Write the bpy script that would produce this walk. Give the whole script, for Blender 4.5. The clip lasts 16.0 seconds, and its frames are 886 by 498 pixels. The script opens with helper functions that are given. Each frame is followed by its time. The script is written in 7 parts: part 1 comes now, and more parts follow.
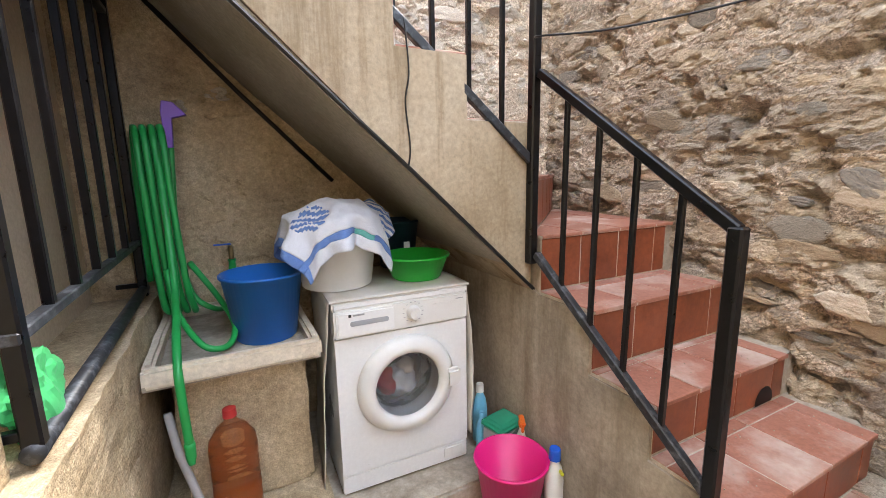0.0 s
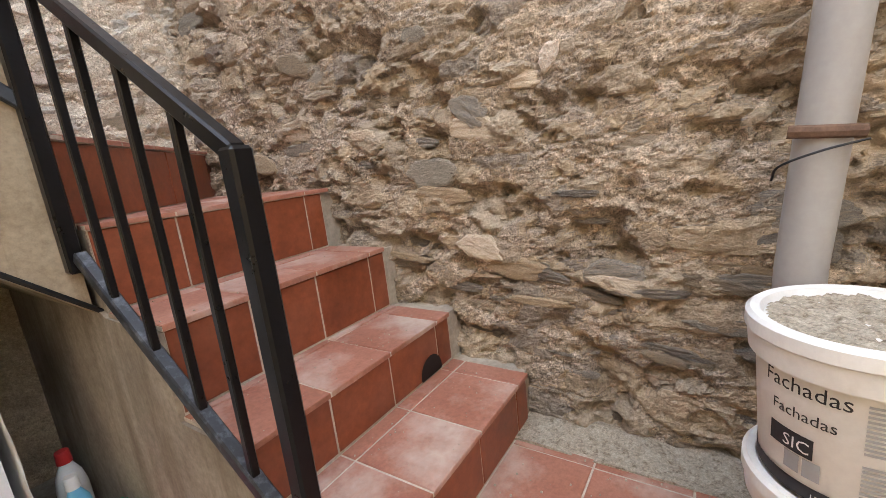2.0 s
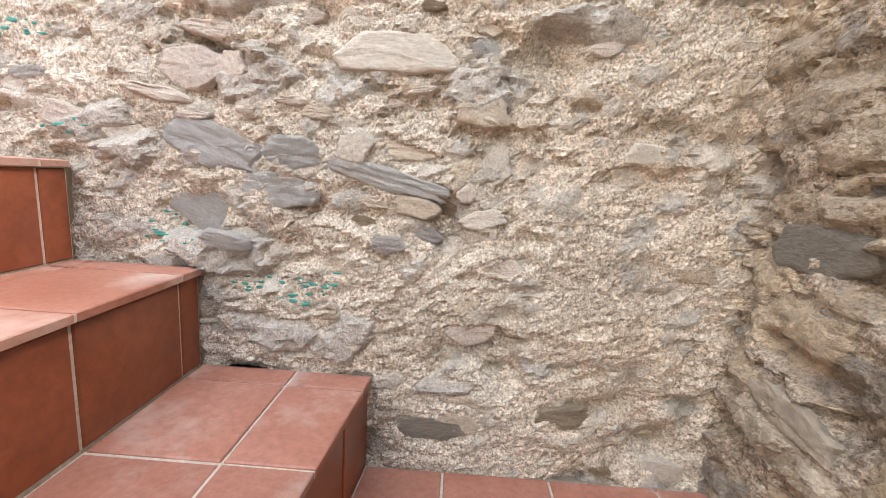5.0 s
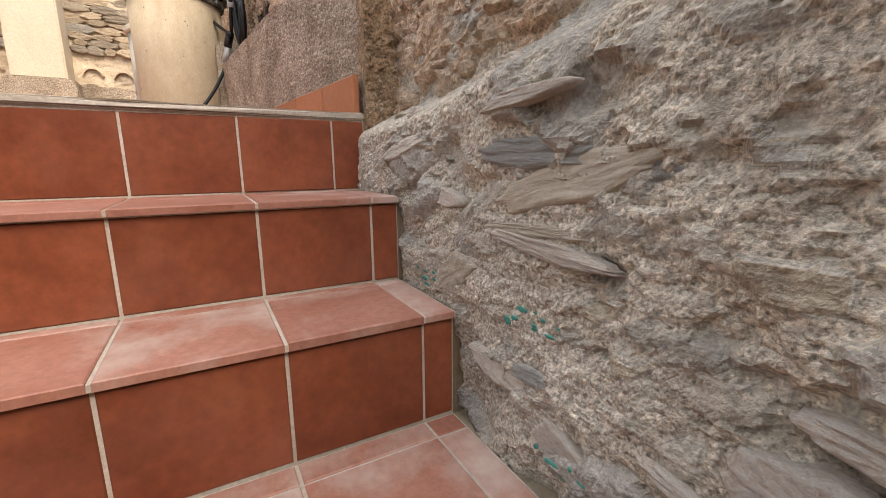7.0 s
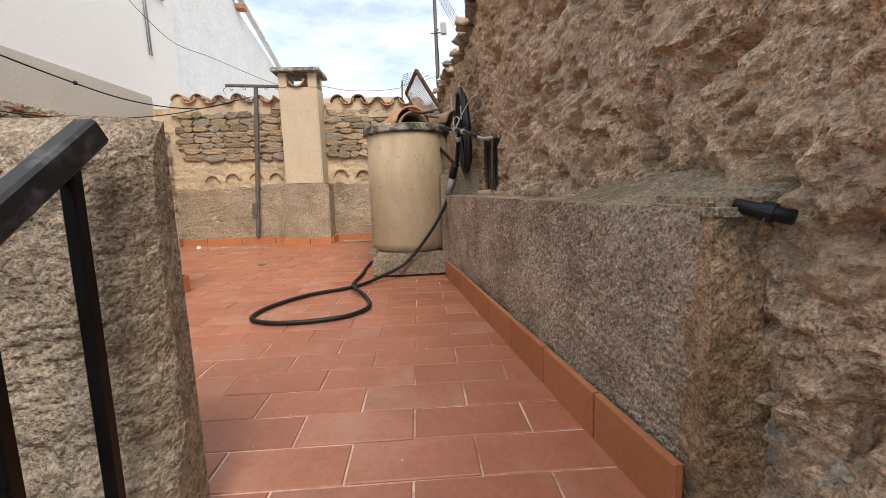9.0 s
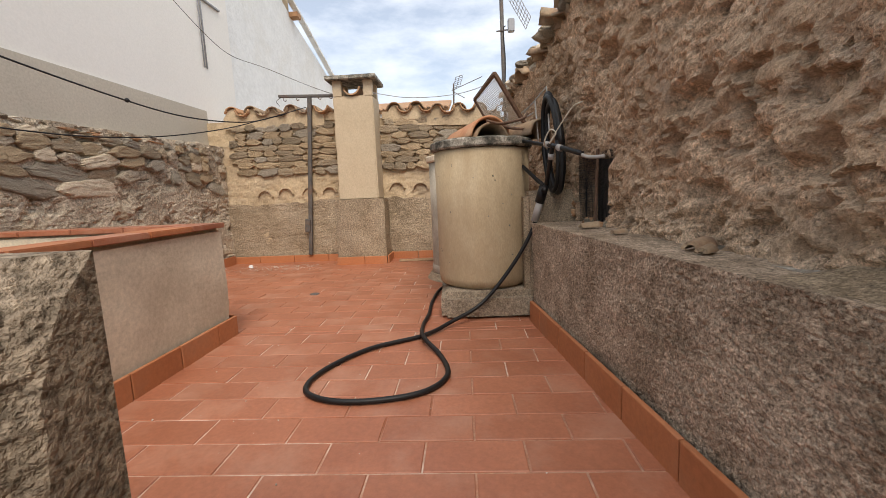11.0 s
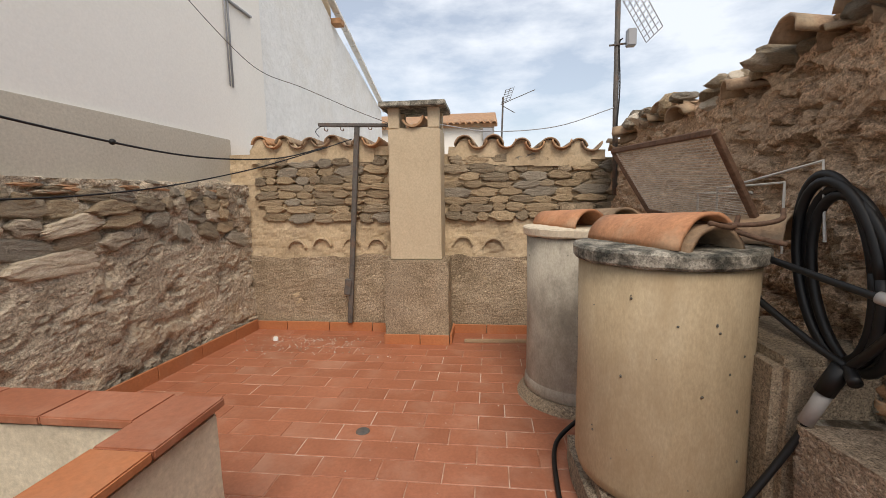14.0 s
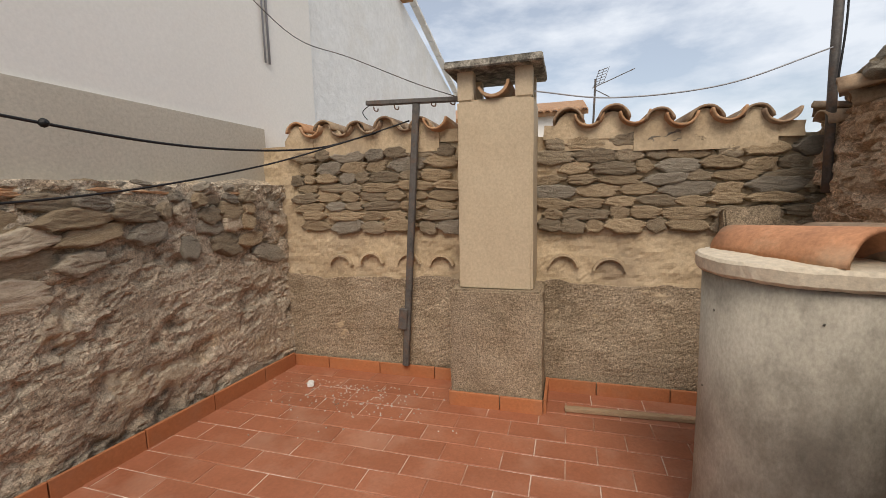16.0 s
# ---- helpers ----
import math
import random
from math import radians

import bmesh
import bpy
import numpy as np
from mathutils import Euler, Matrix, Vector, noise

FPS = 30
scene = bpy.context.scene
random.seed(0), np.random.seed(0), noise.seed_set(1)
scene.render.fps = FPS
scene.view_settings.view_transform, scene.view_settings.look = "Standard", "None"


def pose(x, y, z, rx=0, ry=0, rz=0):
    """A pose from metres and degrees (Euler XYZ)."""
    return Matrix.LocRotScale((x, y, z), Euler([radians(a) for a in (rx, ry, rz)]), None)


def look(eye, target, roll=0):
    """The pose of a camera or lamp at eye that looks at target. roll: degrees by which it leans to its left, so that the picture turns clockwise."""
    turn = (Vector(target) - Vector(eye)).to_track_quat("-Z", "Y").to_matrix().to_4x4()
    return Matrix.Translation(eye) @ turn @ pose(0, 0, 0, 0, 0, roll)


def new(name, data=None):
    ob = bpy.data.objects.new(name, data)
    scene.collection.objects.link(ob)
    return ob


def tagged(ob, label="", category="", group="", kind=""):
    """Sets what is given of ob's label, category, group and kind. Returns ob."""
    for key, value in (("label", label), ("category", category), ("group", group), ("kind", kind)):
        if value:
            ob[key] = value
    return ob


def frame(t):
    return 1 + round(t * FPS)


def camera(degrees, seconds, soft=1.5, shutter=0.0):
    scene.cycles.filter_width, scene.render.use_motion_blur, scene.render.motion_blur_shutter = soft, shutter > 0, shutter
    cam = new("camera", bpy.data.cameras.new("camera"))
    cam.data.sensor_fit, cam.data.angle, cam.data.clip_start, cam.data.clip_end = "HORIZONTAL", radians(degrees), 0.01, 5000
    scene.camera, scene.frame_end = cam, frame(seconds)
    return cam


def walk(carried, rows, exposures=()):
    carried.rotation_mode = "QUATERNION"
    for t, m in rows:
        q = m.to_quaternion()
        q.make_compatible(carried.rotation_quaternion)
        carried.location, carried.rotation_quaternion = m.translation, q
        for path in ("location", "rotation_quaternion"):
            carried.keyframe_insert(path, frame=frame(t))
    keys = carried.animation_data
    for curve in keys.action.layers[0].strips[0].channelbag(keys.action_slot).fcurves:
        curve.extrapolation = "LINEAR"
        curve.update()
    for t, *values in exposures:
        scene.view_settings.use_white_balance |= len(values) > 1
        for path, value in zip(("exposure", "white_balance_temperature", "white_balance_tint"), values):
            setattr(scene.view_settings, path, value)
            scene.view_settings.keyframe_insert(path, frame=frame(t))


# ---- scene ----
cam = camera(92.8, 16.0, soft=0.6)
PATH = [
    (0, (0.034, 0.022, 1.51), (0.926, 1.776, 1.152), -1.0),
    (0.5, (0.068, -0.111, 1.342), (1.634, 1.092, 1.028), -2.1),
    (1, (0.203, -0.185, 1.227), (1.891, 0.842, 0.918), -4.7),
    (1.5, (0.478, -0.136, 1.241), (2.093, 1.001, 0.926), -6.5),
    (2, (0.789, 0.0, 1.308), (2.414, 1.091, 0.893), -6.4),
    (2.5, (1.118, 0.14, 1.402), (2.676, 1.279, 0.88), -3.8),
    (3, (1.27, 0.399, 1.461), (2.704, 1.695, 0.945), -2.7),
    (3.5, (1.375, 0.724, 1.597), (2.347, 2.413, 1.147), -1.2),
    (3.7, (1.411, 0.83, 1.675), (2.258, 2.599, 1.282), -0.7),
    (5.8, (1.446, 1.755, 2.353), (0.632, 3.55, 2.016), 1.3),
    (6, (1.384, 1.804, 2.379), (0.365, 3.492, 2.045), -0.0),
    (6.5, (1.166, 1.892, 2.567), (-0.265, 3.243, 2.214), -0.8),
    (7, (0.987, 1.963, 2.665), (-0.727, 2.915, 2.272), -0.4),
    (7.5, (0.798, 1.984, 2.835), (-1.064, 2.544, 2.366), 1.3),
    (8, (0.606, 1.976, 3.063), (-1.302, 2.333, 2.583), -1.7),
    (8.5, (0.461, 1.956, 3.243), (-1.495, 2.202, 2.907), -2.5),
    (9, (0.327, 1.969, 3.396), (-1.65, 2.074, 3.111), -2.0),
    (9.2, (0.299, 1.975, 3.407), (-1.68, 2.069, 3.133), -1.3),
    (11.3, (-0.266, 1.733, 3.616), (-2.242, 1.601, 3.342), -2.2),
    (11.5, (-0.343, 1.697, 3.691), (-2.319, 1.554, 3.416), -1.8),
    (12, (-0.498, 1.634, 3.796), (-2.479, 1.482, 3.57), -1.3),
    (12.5, (-0.731, 1.584, 3.926), (-2.714, 1.395, 3.743), -0.2),
    (13, (-0.862, 1.483, 3.994), (-2.842, 1.271, 3.805), -0.4),
    (13.5, (-1.017, 1.375, 4.011), (-2.993, 1.158, 3.793), -1.3),
    (14, (-1.235, 1.291, 4.0), (-3.208, 1.069, 3.757), -0.9),
    (14.5, (-1.452, 1.24, 3.977), (-3.417, 1.006, 3.687), -0.4),
    (15, (-1.671, 1.186, 4.007), (-3.636, 0.986, 3.693), -4.8),
    (15.5, (-1.961, 1.134, 4.019), (-3.925, 0.93, 3.699), -3.4),
    (16, (-2.243, 1.087, 4.025), (-4.145, 0.519, 3.78), -1.4),
]

EXPOSURES = [(0.0, 3.8, 6300, 12), (0.5, 3.55, 6300, 12), (1.5, 3.55, 6350, 12), (2.6, 3.6, 6450, 12), (3.7, 4.05, 6600, 12), (5.8, 3.15, 6550, 12), (7.0, 2.1, 6700, 12), (8.0, 1.65, 6850, 12), (9.2, 1.3, 6850, 12), (11.3, 1.1, 7100, 12), (13.5, 0.95, 7150, 12), (16.0, 0.75, 7150, 12)]
walk(cam, [(t, look(eye, target, roll)) for t, eye, target, roll in PATH], EXPOSURES)

# ---- world and light ----
world = bpy.data.worlds.new("sky")
scene.world = world
world.use_nodes = True
wn, wl = world.node_tree.nodes, world.node_tree.links
sky = wn.new("ShaderNodeTexSky")
sky.sky_type = "NISHITA"
sky.sun_disc = False
sky.sun_elevation, sky.sun_rotation = radians(50), radians(75)
sky.air_density, sky.dust_density, sky.ozone_density = 1.0, 2.0, 1.0
# thin overcast: soft cloud sheets over the blue
tc = wn.new("ShaderNodeTexCoord")
stretch = wn.new("ShaderNodeMapping")
stretch.inputs["Scale"].default_value = (1.0, 1.6, 4.5)
cloud = wn.new("ShaderNodeTexNoise")
cloud.inputs["Scale"].default_value, cloud.inputs["Detail"].default_value = 2.6, 7.0
cloud.inputs["Roughness"].default_value = 0.58
ramp = wn.new("ShaderNodeValToRGB")
ramp.color_ramp.elements[0].position, ramp.color_ramp.elements[1].position = 0.36, 0.62
ramp.color_ramp.elements[0].color = (0.35, 0.35, 0.35, 1)
ramp.color_ramp.elements[1].color = (0.92, 0.92, 0.92, 1)
mixs = wn.new("ShaderNodeMix")
mixs.data_type = "RGBA"
mixs.inputs[7].default_value = (5.9, 6.65, 7.7, 1)
bg = wn["Background"]
bg.inputs["Strength"].default_value = 0.083
wl.new(tc.outputs["Generated"], stretch.inputs["Vector"])
wl.new(stretch.outputs["Vector"], cloud.inputs["Vector"])
wl.new(cloud.outputs["Fac"], ramp.inputs["Fac"])
wl.new(ramp.outputs["Color"], mixs.inputs[0])
wl.new(sky.outputs["Color"], mixs.inputs[6])
wl.new(mixs.outputs[2], bg.inputs["Color"])
sun_data = bpy.data.lights.new("sun", "SUN")
sun_data.energy, sun_data.angle, sun_data.color = 1.3, radians(30), (1.0, 0.95, 0.88)
sun = new("sun", sun_data)
sun.matrix_world = look((0, 0, 20), (-4.8, -1.25, 14.0))

# ---- materials ----
MATS = {}


def mat(name, cols, scale=6.0, rough=0.85, bump=0.3, fine=60.0, dist=0.02, metal=0.0, stain=None, vary=0.0, stretch=(1, 1, 1), spec=0.3, sharp=(0.3, 0.7), detail=6.0, grain=0.22, gravel=0.0, runs=None):
    """A weathered surface: cols mixed by broad noise, broken by fine grain, with relief; stain: (colour, amount, scale)."""
    m = bpy.data.materials.new(name)
    m.use_nodes = True
    n, l = m.node_tree.nodes, m.node_tree.links
    b = n["Principled BSDF"]
    co = n.new("ShaderNodeTexCoord")
    mp = n.new("ShaderNodeMapping")
    mp.inputs["Scale"].default_value = stretch
    info = n.new("ShaderNodeObjectInfo")
    off = n.new("ShaderNodeVectorMath")
    off.operation = "ADD"
    mul = n.new("ShaderNodeMath")
    mul.operation = "MULTIPLY"
    mul.inputs[1].default_value = 37.0 if vary else 0.0
    l.new(info.outputs["Random"], mul.inputs[0])
    l.new(co.outputs["Object"], off.inputs[0])
    l.new(mul.outputs[0], off.inputs[1])
    l.new(off.outputs[0], mp.inputs["Vector"])
    n1 = n.new("ShaderNodeTexNoise")
    n1.inputs["Scale"].default_value, n1.inputs["Detail"].default_value = scale, detail
    n1.inputs["Roughness"].default_value = 0.62
    l.new(mp.outputs["Vector"], n1.inputs["Vector"])
    r = n.new("ShaderNodeValToRGB")
    e = r.color_ramp.elements
    for i, c in enumerate(cols):
        p = sharp[0] + (sharp[1] - sharp[0]) * i / max(1, len(cols) - 1)
        if i < 2:
            e[i].position, e[i].color = p, (*c, 1)
        else:
            e.new(p).color = (*c, 1)
    if len(cols) == 1:
        e[1].color = (*cols[0], 1)
    l.new(n1.outputs["Fac"], r.inputs["Fac"])
    n2 = n.new("ShaderNodeTexNoise")
    n2.inputs["Scale"].default_value, n2.inputs["Detail"].default_value = fine, 5.0
    n2.inputs["Roughness"].default_value = 0.7
    l.new(mp.outputs["Vector"], n2.inputs["Vector"])
    g = n.new("ShaderNodeMapRange")
    lo_g = 0.34 if grain > 0.3 else 0.3
    g.inputs[1].default_value, g.inputs[2].default_value = lo_g, 1 - lo_g
    g.inputs[3].default_value, g.inputs[4].default_value = 1 - grain, 1 + grain * 0.8
    l.new(n2.outputs["Fac"], g.inputs[0])
    v = n.new("ShaderNodeMix")
    v.data_type, v.blend_type = "RGBA", "MULTIPLY"
    v.inputs[0].default_value = 1.0
    l.new(r.outputs["Color"], v.inputs[6])
    l.new(g.outputs[0], v.inputs[7])
    out = v.outputs[2]
    sand = None
    if grain > 0.3:
        sand = n.new("ShaderNodeTexNoise")
        sand.inputs["Scale"].default_value, sand.inputs["Detail"].default_value = 170.0, 3.0
        sand.inputs["Roughness"].default_value = 0.65
        l.new(co.outputs["Object"], sand.inputs["Vector"])
        # low sand values, hollows in the relief, get pit shade multiplied into the colour
        pit_shade = n.new("ShaderNodeMapRange")
        pit_shade.inputs[1].default_value, pit_shade.inputs[2].default_value = 0.36, 0.50
        pit_shade.inputs[3].default_value, pit_shade.inputs[4].default_value = 0.56, 1.04
        l.new(sand.outputs["Fac"], pit_shade.inputs[0])
        fleck = n.new("ShaderNodeMapRange")
        fleck.inputs[1].default_value, fleck.inputs[2].default_value = 0.54, 0.68
        fleck.inputs[3].default_value, fleck.inputs[4].default_value = 1.0, 1.12
        l.new(sand.outputs["Fac"], fleck.inputs[0])
        both = n.new("ShaderNodeMath")
        both.operation = "MULTIPLY"
        l.new(pit_shade.outputs[0], both.inputs[0])
        l.new(fleck.outputs[0], both.inputs[1])
    if stain:
        n3 = n.new("ShaderNodeTexNoise")
        n3.inputs["Scale"].default_value, n3.inputs["Detail"].default_value = stain[2], 7.0
        n3.inputs["Roughness"].default_value = 0.65
        if runs:
            mp3 = n.new("ShaderNodeMapping")
            mp3.inputs["Scale"].default_value = runs
            l.new(co.outputs["Object"], mp3.inputs["Vector"])
            l.new(mp3.outputs["Vector"], n3.inputs["Vector"])
        else:
            l.new(mp.outputs["Vector"], n3.inputs["Vector"])
        s = n.new("ShaderNodeMapRange")
        s.inputs[1].default_value, s.inputs[2].default_value = 0.5, 0.68
        s.inputs[3].default_value, s.inputs[4].default_value = 0.0, stain[1]
        l.new(n3.outputs["Fac"], s.inputs[0])
        w = n.new("ShaderNodeMix")
        w.data_type = "RGBA"
        w.inputs[7].default_value = (*stain[0], 1)
        l.new(s.outputs[0], w.inputs[0])
        l.new(out, w.inputs[6])
        out = w.outputs[2]
    if vary:
        hv = n.new("ShaderNodeHueSaturation")
        vr = n.new("ShaderNodeMapRange")
        vr.inputs[3].default_value, vr.inputs[4].default_value = 1 - vary, 1 + vary
        l.new(info.outputs["Random"], vr.inputs[0])
        l.new(vr.outputs[0], hv.inputs["Value"])
        l.new(out, hv.inputs["Color"])
        out = hv.outputs["Color"]
    if sand:
        gm = n.new("ShaderNodeMix")
        gm.data_type, gm.blend_type = "RGBA", "MULTIPLY"
        gm.inputs[0].default_value = 1.0
        l.new(out, gm.inputs[6])
        l.new(both.outputs[0], gm.inputs[7])
        out = gm.outputs[2]
    l.new(out, b.inputs["Base Color"])
    b.inputs["Roughness"].default_value = rough
    b.inputs["Metallic"].default_value = metal
    b.inputs["Specular IOR Level"].default_value = 0.1 if gravel else spec
    if rough < 0.7:
        rr = n.new("ShaderNodeMapRange")
        rr.inputs[3].default_value, rr.inputs[4].default_value = max(0.05, rough - 0.12), rough + 0.15
        l.new(n1.outputs["Fac"], rr.inputs[0])
        l.new(rr.outputs[0], b.inputs["Roughness"])
    if bump:
        bp = n.new("ShaderNodeBump")
        bp.inputs["Strength"].default_value, bp.inputs["Distance"].default_value = bump, dist
        add = n.new("ShaderNodeMath")
        add.operation = "ADD"
        l.new(n1.outputs["Fac"], add.inputs[0])
        l.new(n2.outputs["Fac"], add.inputs[1])
        last = add.outputs[0]
        if sand:
            deep = n.new("ShaderNodeMath")
            deep.operation = "MULTIPLY_ADD"
            l.new(sand.outputs["Fac"], deep.inputs[0])
            deep.inputs[1].default_value = 0.35
            l.new(last, deep.inputs[2])
            last = deep.outputs[0]
        if gravel:
            vo = n.new("ShaderNodeTexVoronoi")
            vo.inputs["Scale"].default_value = gravel * 1.8
            l.new(mp.outputs["Vector"], vo.inputs["Vector"])
            sb = n.new("ShaderNodeMath")
            sb.operation = "MULTIPLY_ADD"
            l.new(vo.outputs["Distance"], sb.inputs[0])
            sb.inputs[1].default_value = -0.32
            l.new(last, sb.inputs[2])
            last = sb.outputs[0]
            # pebbles of different tone in the mortar
            tone = n.new("ShaderNodeSeparateColor")
            l.new(vo.outputs["Color"], tone.inputs[0])
            tr = n.new("ShaderNodeMapRange")
            tr.inputs[1].default_value, tr.inputs[2].default_value = 0.0, 1.0
            tr.inputs[3].default_value, tr.inputs[4].default_value = 0.90, 1.10
            l.new(tone.outputs[0], tr.inputs[0])
            # sand grains, a few millimetres across
            vs = n.new("ShaderNodeTexVoronoi")
            vs.inputs["Scale"].default_value = 260.0
            l.new(mp.outputs["Vector"], vs.inputs["Vector"])
            sa = n.new("ShaderNodeMath")
            sa.operation = "MULTIPLY_ADD"
            l.new(vs.outputs["Distance"], sa.inputs[0])
            sa.inputs[1].default_value = -0.16
            l.new(last, sa.inputs[2])
            last = sa.outputs[0]
            st = n.new("ShaderNodeSeparateColor")
            l.new(vs.outputs["Color"], st.inputs[0])
            sr = n.new("ShaderNodeMapRange")
            sr.inputs[3].default_value, sr.inputs[4].default_value = 0.84, 1.16
            l.new(st.outputs[1], sr.inputs[0])
            sm = n.new("ShaderNodeMath")
            sm.operation = "MULTIPLY"
            l.new(tr.outputs[0], sm.inputs[0])
            l.new(sr.outputs[0], sm.inputs[1])
            pm = n.new("ShaderNodeMix")
            pm.data_type, pm.blend_type = "RGBA", "MULTIPLY"
            pm.inputs[0].default_value = 1.0
            l.new(out, pm.inputs[6])
            l.new(sm.outputs[0], pm.inputs[7])
            l.new(pm.outputs[2], b.inputs["Base Color"])
        l.new(last, bp.inputs["Height"])
        l.new(bp.outputs[0], b.inputs["Normal"])
    MATS[name] = m
    return m


def plain(name, col, rough=0.4, metal=0.0, bump=0.0, spec=0.4):
    return mat(name, [tuple(c * 0.9 for c in col), col], scale=9, rough=rough, metal=metal, bump=bump, fine=180, dist=0.001, spec=spec, grain=0.035)


RUBBLE = mat("rubble_mortar", [(0.20, 0.158, 0.122), (0.40, 0.318, 0.232), (0.54, 0.44, 0.335), (0.46, 0.35, 0.232)], scale=2.8, bump=0.8, fine=46, dist=0.02, stain=((0.32, 0.275, 0.23), 0.65, 1.6), stretch=(1, 1, 1.35), detail=10, grain=0.46, gravel=42)
MUD = mat("mud_plaster", [(0.42, 0.28, 0.182), (0.61, 0.435, 0.295), (0.70, 0.53, 0.375)], scale=2.6, bump=0.8, fine=60, dist=0.018, stain=((0.42, 0.315, 0.228), 0.6, 1.3), detail=10, grain=0.46, gravel=26)
GREYMORTAR = mat("grey_mortar", [(0.43, 0.355, 0.27), (0.58, 0.49, 0.378), (0.65, 0.565, 0.445)], scale=4.5, bump=0.7, fine=90, dist=0.012, stain=((0.57, 0.45, 0.327), 0.7, 2.0), detail=10, grain=0.36, gravel=75)
OLDWALL = mat("stained_plaster", [(0.24, 0.19, 0.14), (0.43, 0.355, 0.265), (0.51, 0.43, 0.33), (0.48, 0.36, 0.23)], scale=2.0, bump=0.6, fine=55, dist=0.013, stain=((0.22, 0.185, 0.145), 0.75, 1.3), detail=10, grain=0.45, gravel=60)
BAND = mat("rough_cement_render", [(0.26, 0.198, 0.132), (0.39, 0.305, 0.212), (0.46, 0.37, 0.268)], scale=3.0, bump=0.8, fine=70, dist=0.012, stain=((0.30, 0.24, 0.178), 0.6, 1.6), grain=0.42, gravel=75)
BENCHFACE = mat("pebbly_bench_cement", [(0.29, 0.22, 0.155), (0.47, 0.365, 0.27), (0.59, 0.475, 0.36)], scale=5.0, bump=0.9, fine=70, dist=0.014, stain=((0.37, 0.29, 0.215), 0.6, 1.6), grain=0.46, gravel=60)
DIRTEND = mat("brown_broken_mortar", [(0.24, 0.15, 0.085), (0.42, 0.275, 0.163), (0.50, 0.355, 0.23)], scale=5.0, bump=0.8, fine=55, dist=0.014, stain=((0.16, 0.12, 0.075), 0.5, 4.0), grain=0.42, gravel=50)
PIERCEM = mat("pier_cement", [(0.20, 0.158, 0.115), (0.34, 0.275, 0.205), (0.43, 0.355, 0.272)], scale=2.2, bump=0.8, fine=60, dist=0.012, stain=((0.22, 0.175, 0.13), 0.65, 2.4), grain=0.42, gravel=55)
OCHRE = mat("ochre_render", [(0.38, 0.29, 0.185), (0.50, 0.385, 0.25), (0.55, 0.44, 0.30)], scale=4, bump=0.5, fine=45, dist=0.008, stain=((0.31, 0.245, 0.175), 0.6, 3.0))
CREAM = mat("cream_render", [(0.47, 0.375, 0.258), (0.55, 0.45, 0.318)], scale=2, bump=0.25, fine=70, dist=0.004, stain=((0.42, 0.335, 0.235), 0.4, 1.5), grain=0.14)
CHEEK = mat("streaked_plaster", [(0.22, 0.16, 0.09), (0.35, 0.28, 0.19), (0.42, 0.35, 0.255)], scale=1.5, bump=0.4, fine=55, dist=0.005, stain=((0.16, 0.11, 0.055), 0.9, 1.6), runs=(5.5, 5.5, 0.45))
CEMENT = mat("damp_cement", [(0.24, 0.205, 0.165), (0.39, 0.335, 0.265), (0.47, 0.405, 0.32)], scale=2.4, bump=0.45, fine=50, dist=0.006, stain=((0.15, 0.12, 0.08), 0.75, 1.4), runs=(3.5, 3.5, 0.6))
SOFFIT = mat("grey_soffit_plaster", [(0.24, 0.22, 0.18), (0.35, 0.315, 0.255)], scale=2.5, bump=0.4, fine=60, dist=0.005, stain=((0.20, 0.17, 0.125), 0.6, 2.2))
LAUNDRY = mat("ochre_damp_plaster", [(0.29, 0.22, 0.135), (0.45, 0.35, 0.22), (0.52, 0.42, 0.285)], scale=2.6, bump=0.6, fine=40, dist=0.012, stain=((0.20, 0.155, 0.10), 0.7, 2.4), gravel=60)
WHITE = mat("white_render", [(0.76, 0.73, 0.675), (0.80, 0.77, 0.715)], scale=0.8, bump=0.06, fine=60, dist=0.003, grain=0.05)
WHITEROUGH = mat("lumpy_whitewash", [(0.73, 0.73, 0.71), (0.80, 0.80, 0.78)], scale=4, bump=0.6, fine=14, dist=0.02, stain=((0.62, 0.58, 0.50), 0.35, 1.5), grain=0.08)
GREYBAND = mat("grey_cement_band", [(0.45, 0.405, 0.33), (0.53, 0.48, 0.395)], scale=1.6, bump=0.2, fine=60, dist=0.004, grain=0.14)
GROUT = mat("pale_grout", [(0.41, 0.34, 0.265), (0.55, 0.48, 0.395)], scale=12, bump=0.3, fine=120, dist=0.002)
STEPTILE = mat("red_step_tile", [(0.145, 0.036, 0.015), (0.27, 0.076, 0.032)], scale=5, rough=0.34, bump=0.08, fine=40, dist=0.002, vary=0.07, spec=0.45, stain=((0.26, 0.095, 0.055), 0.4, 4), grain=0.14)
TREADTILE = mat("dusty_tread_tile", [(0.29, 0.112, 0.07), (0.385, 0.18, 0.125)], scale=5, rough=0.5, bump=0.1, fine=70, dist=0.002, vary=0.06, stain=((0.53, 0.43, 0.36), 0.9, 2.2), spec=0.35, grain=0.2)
ROOFTILE = mat("terrace_tile", [(0.31, 0.108, 0.056), (0.395, 0.152, 0.084)], scale=4, rough=0.44, bump=0.10, fine=60, dist=0.002, vary=0.06, stain=((0.46, 0.245, 0.165), 0.6, 3.0), spec=0.5, grain=0.16)
SKIRT = mat("orange_skirting_tile", [(0.40, 0.145, 0.062), (0.46, 0.18, 0.08)], scale=5, rough=0.6, bump=0.1, fine=60, dist=0.002, vary=0.06, stain=((0.38, 0.20, 0.12), 0.4, 4), grain=0.14)
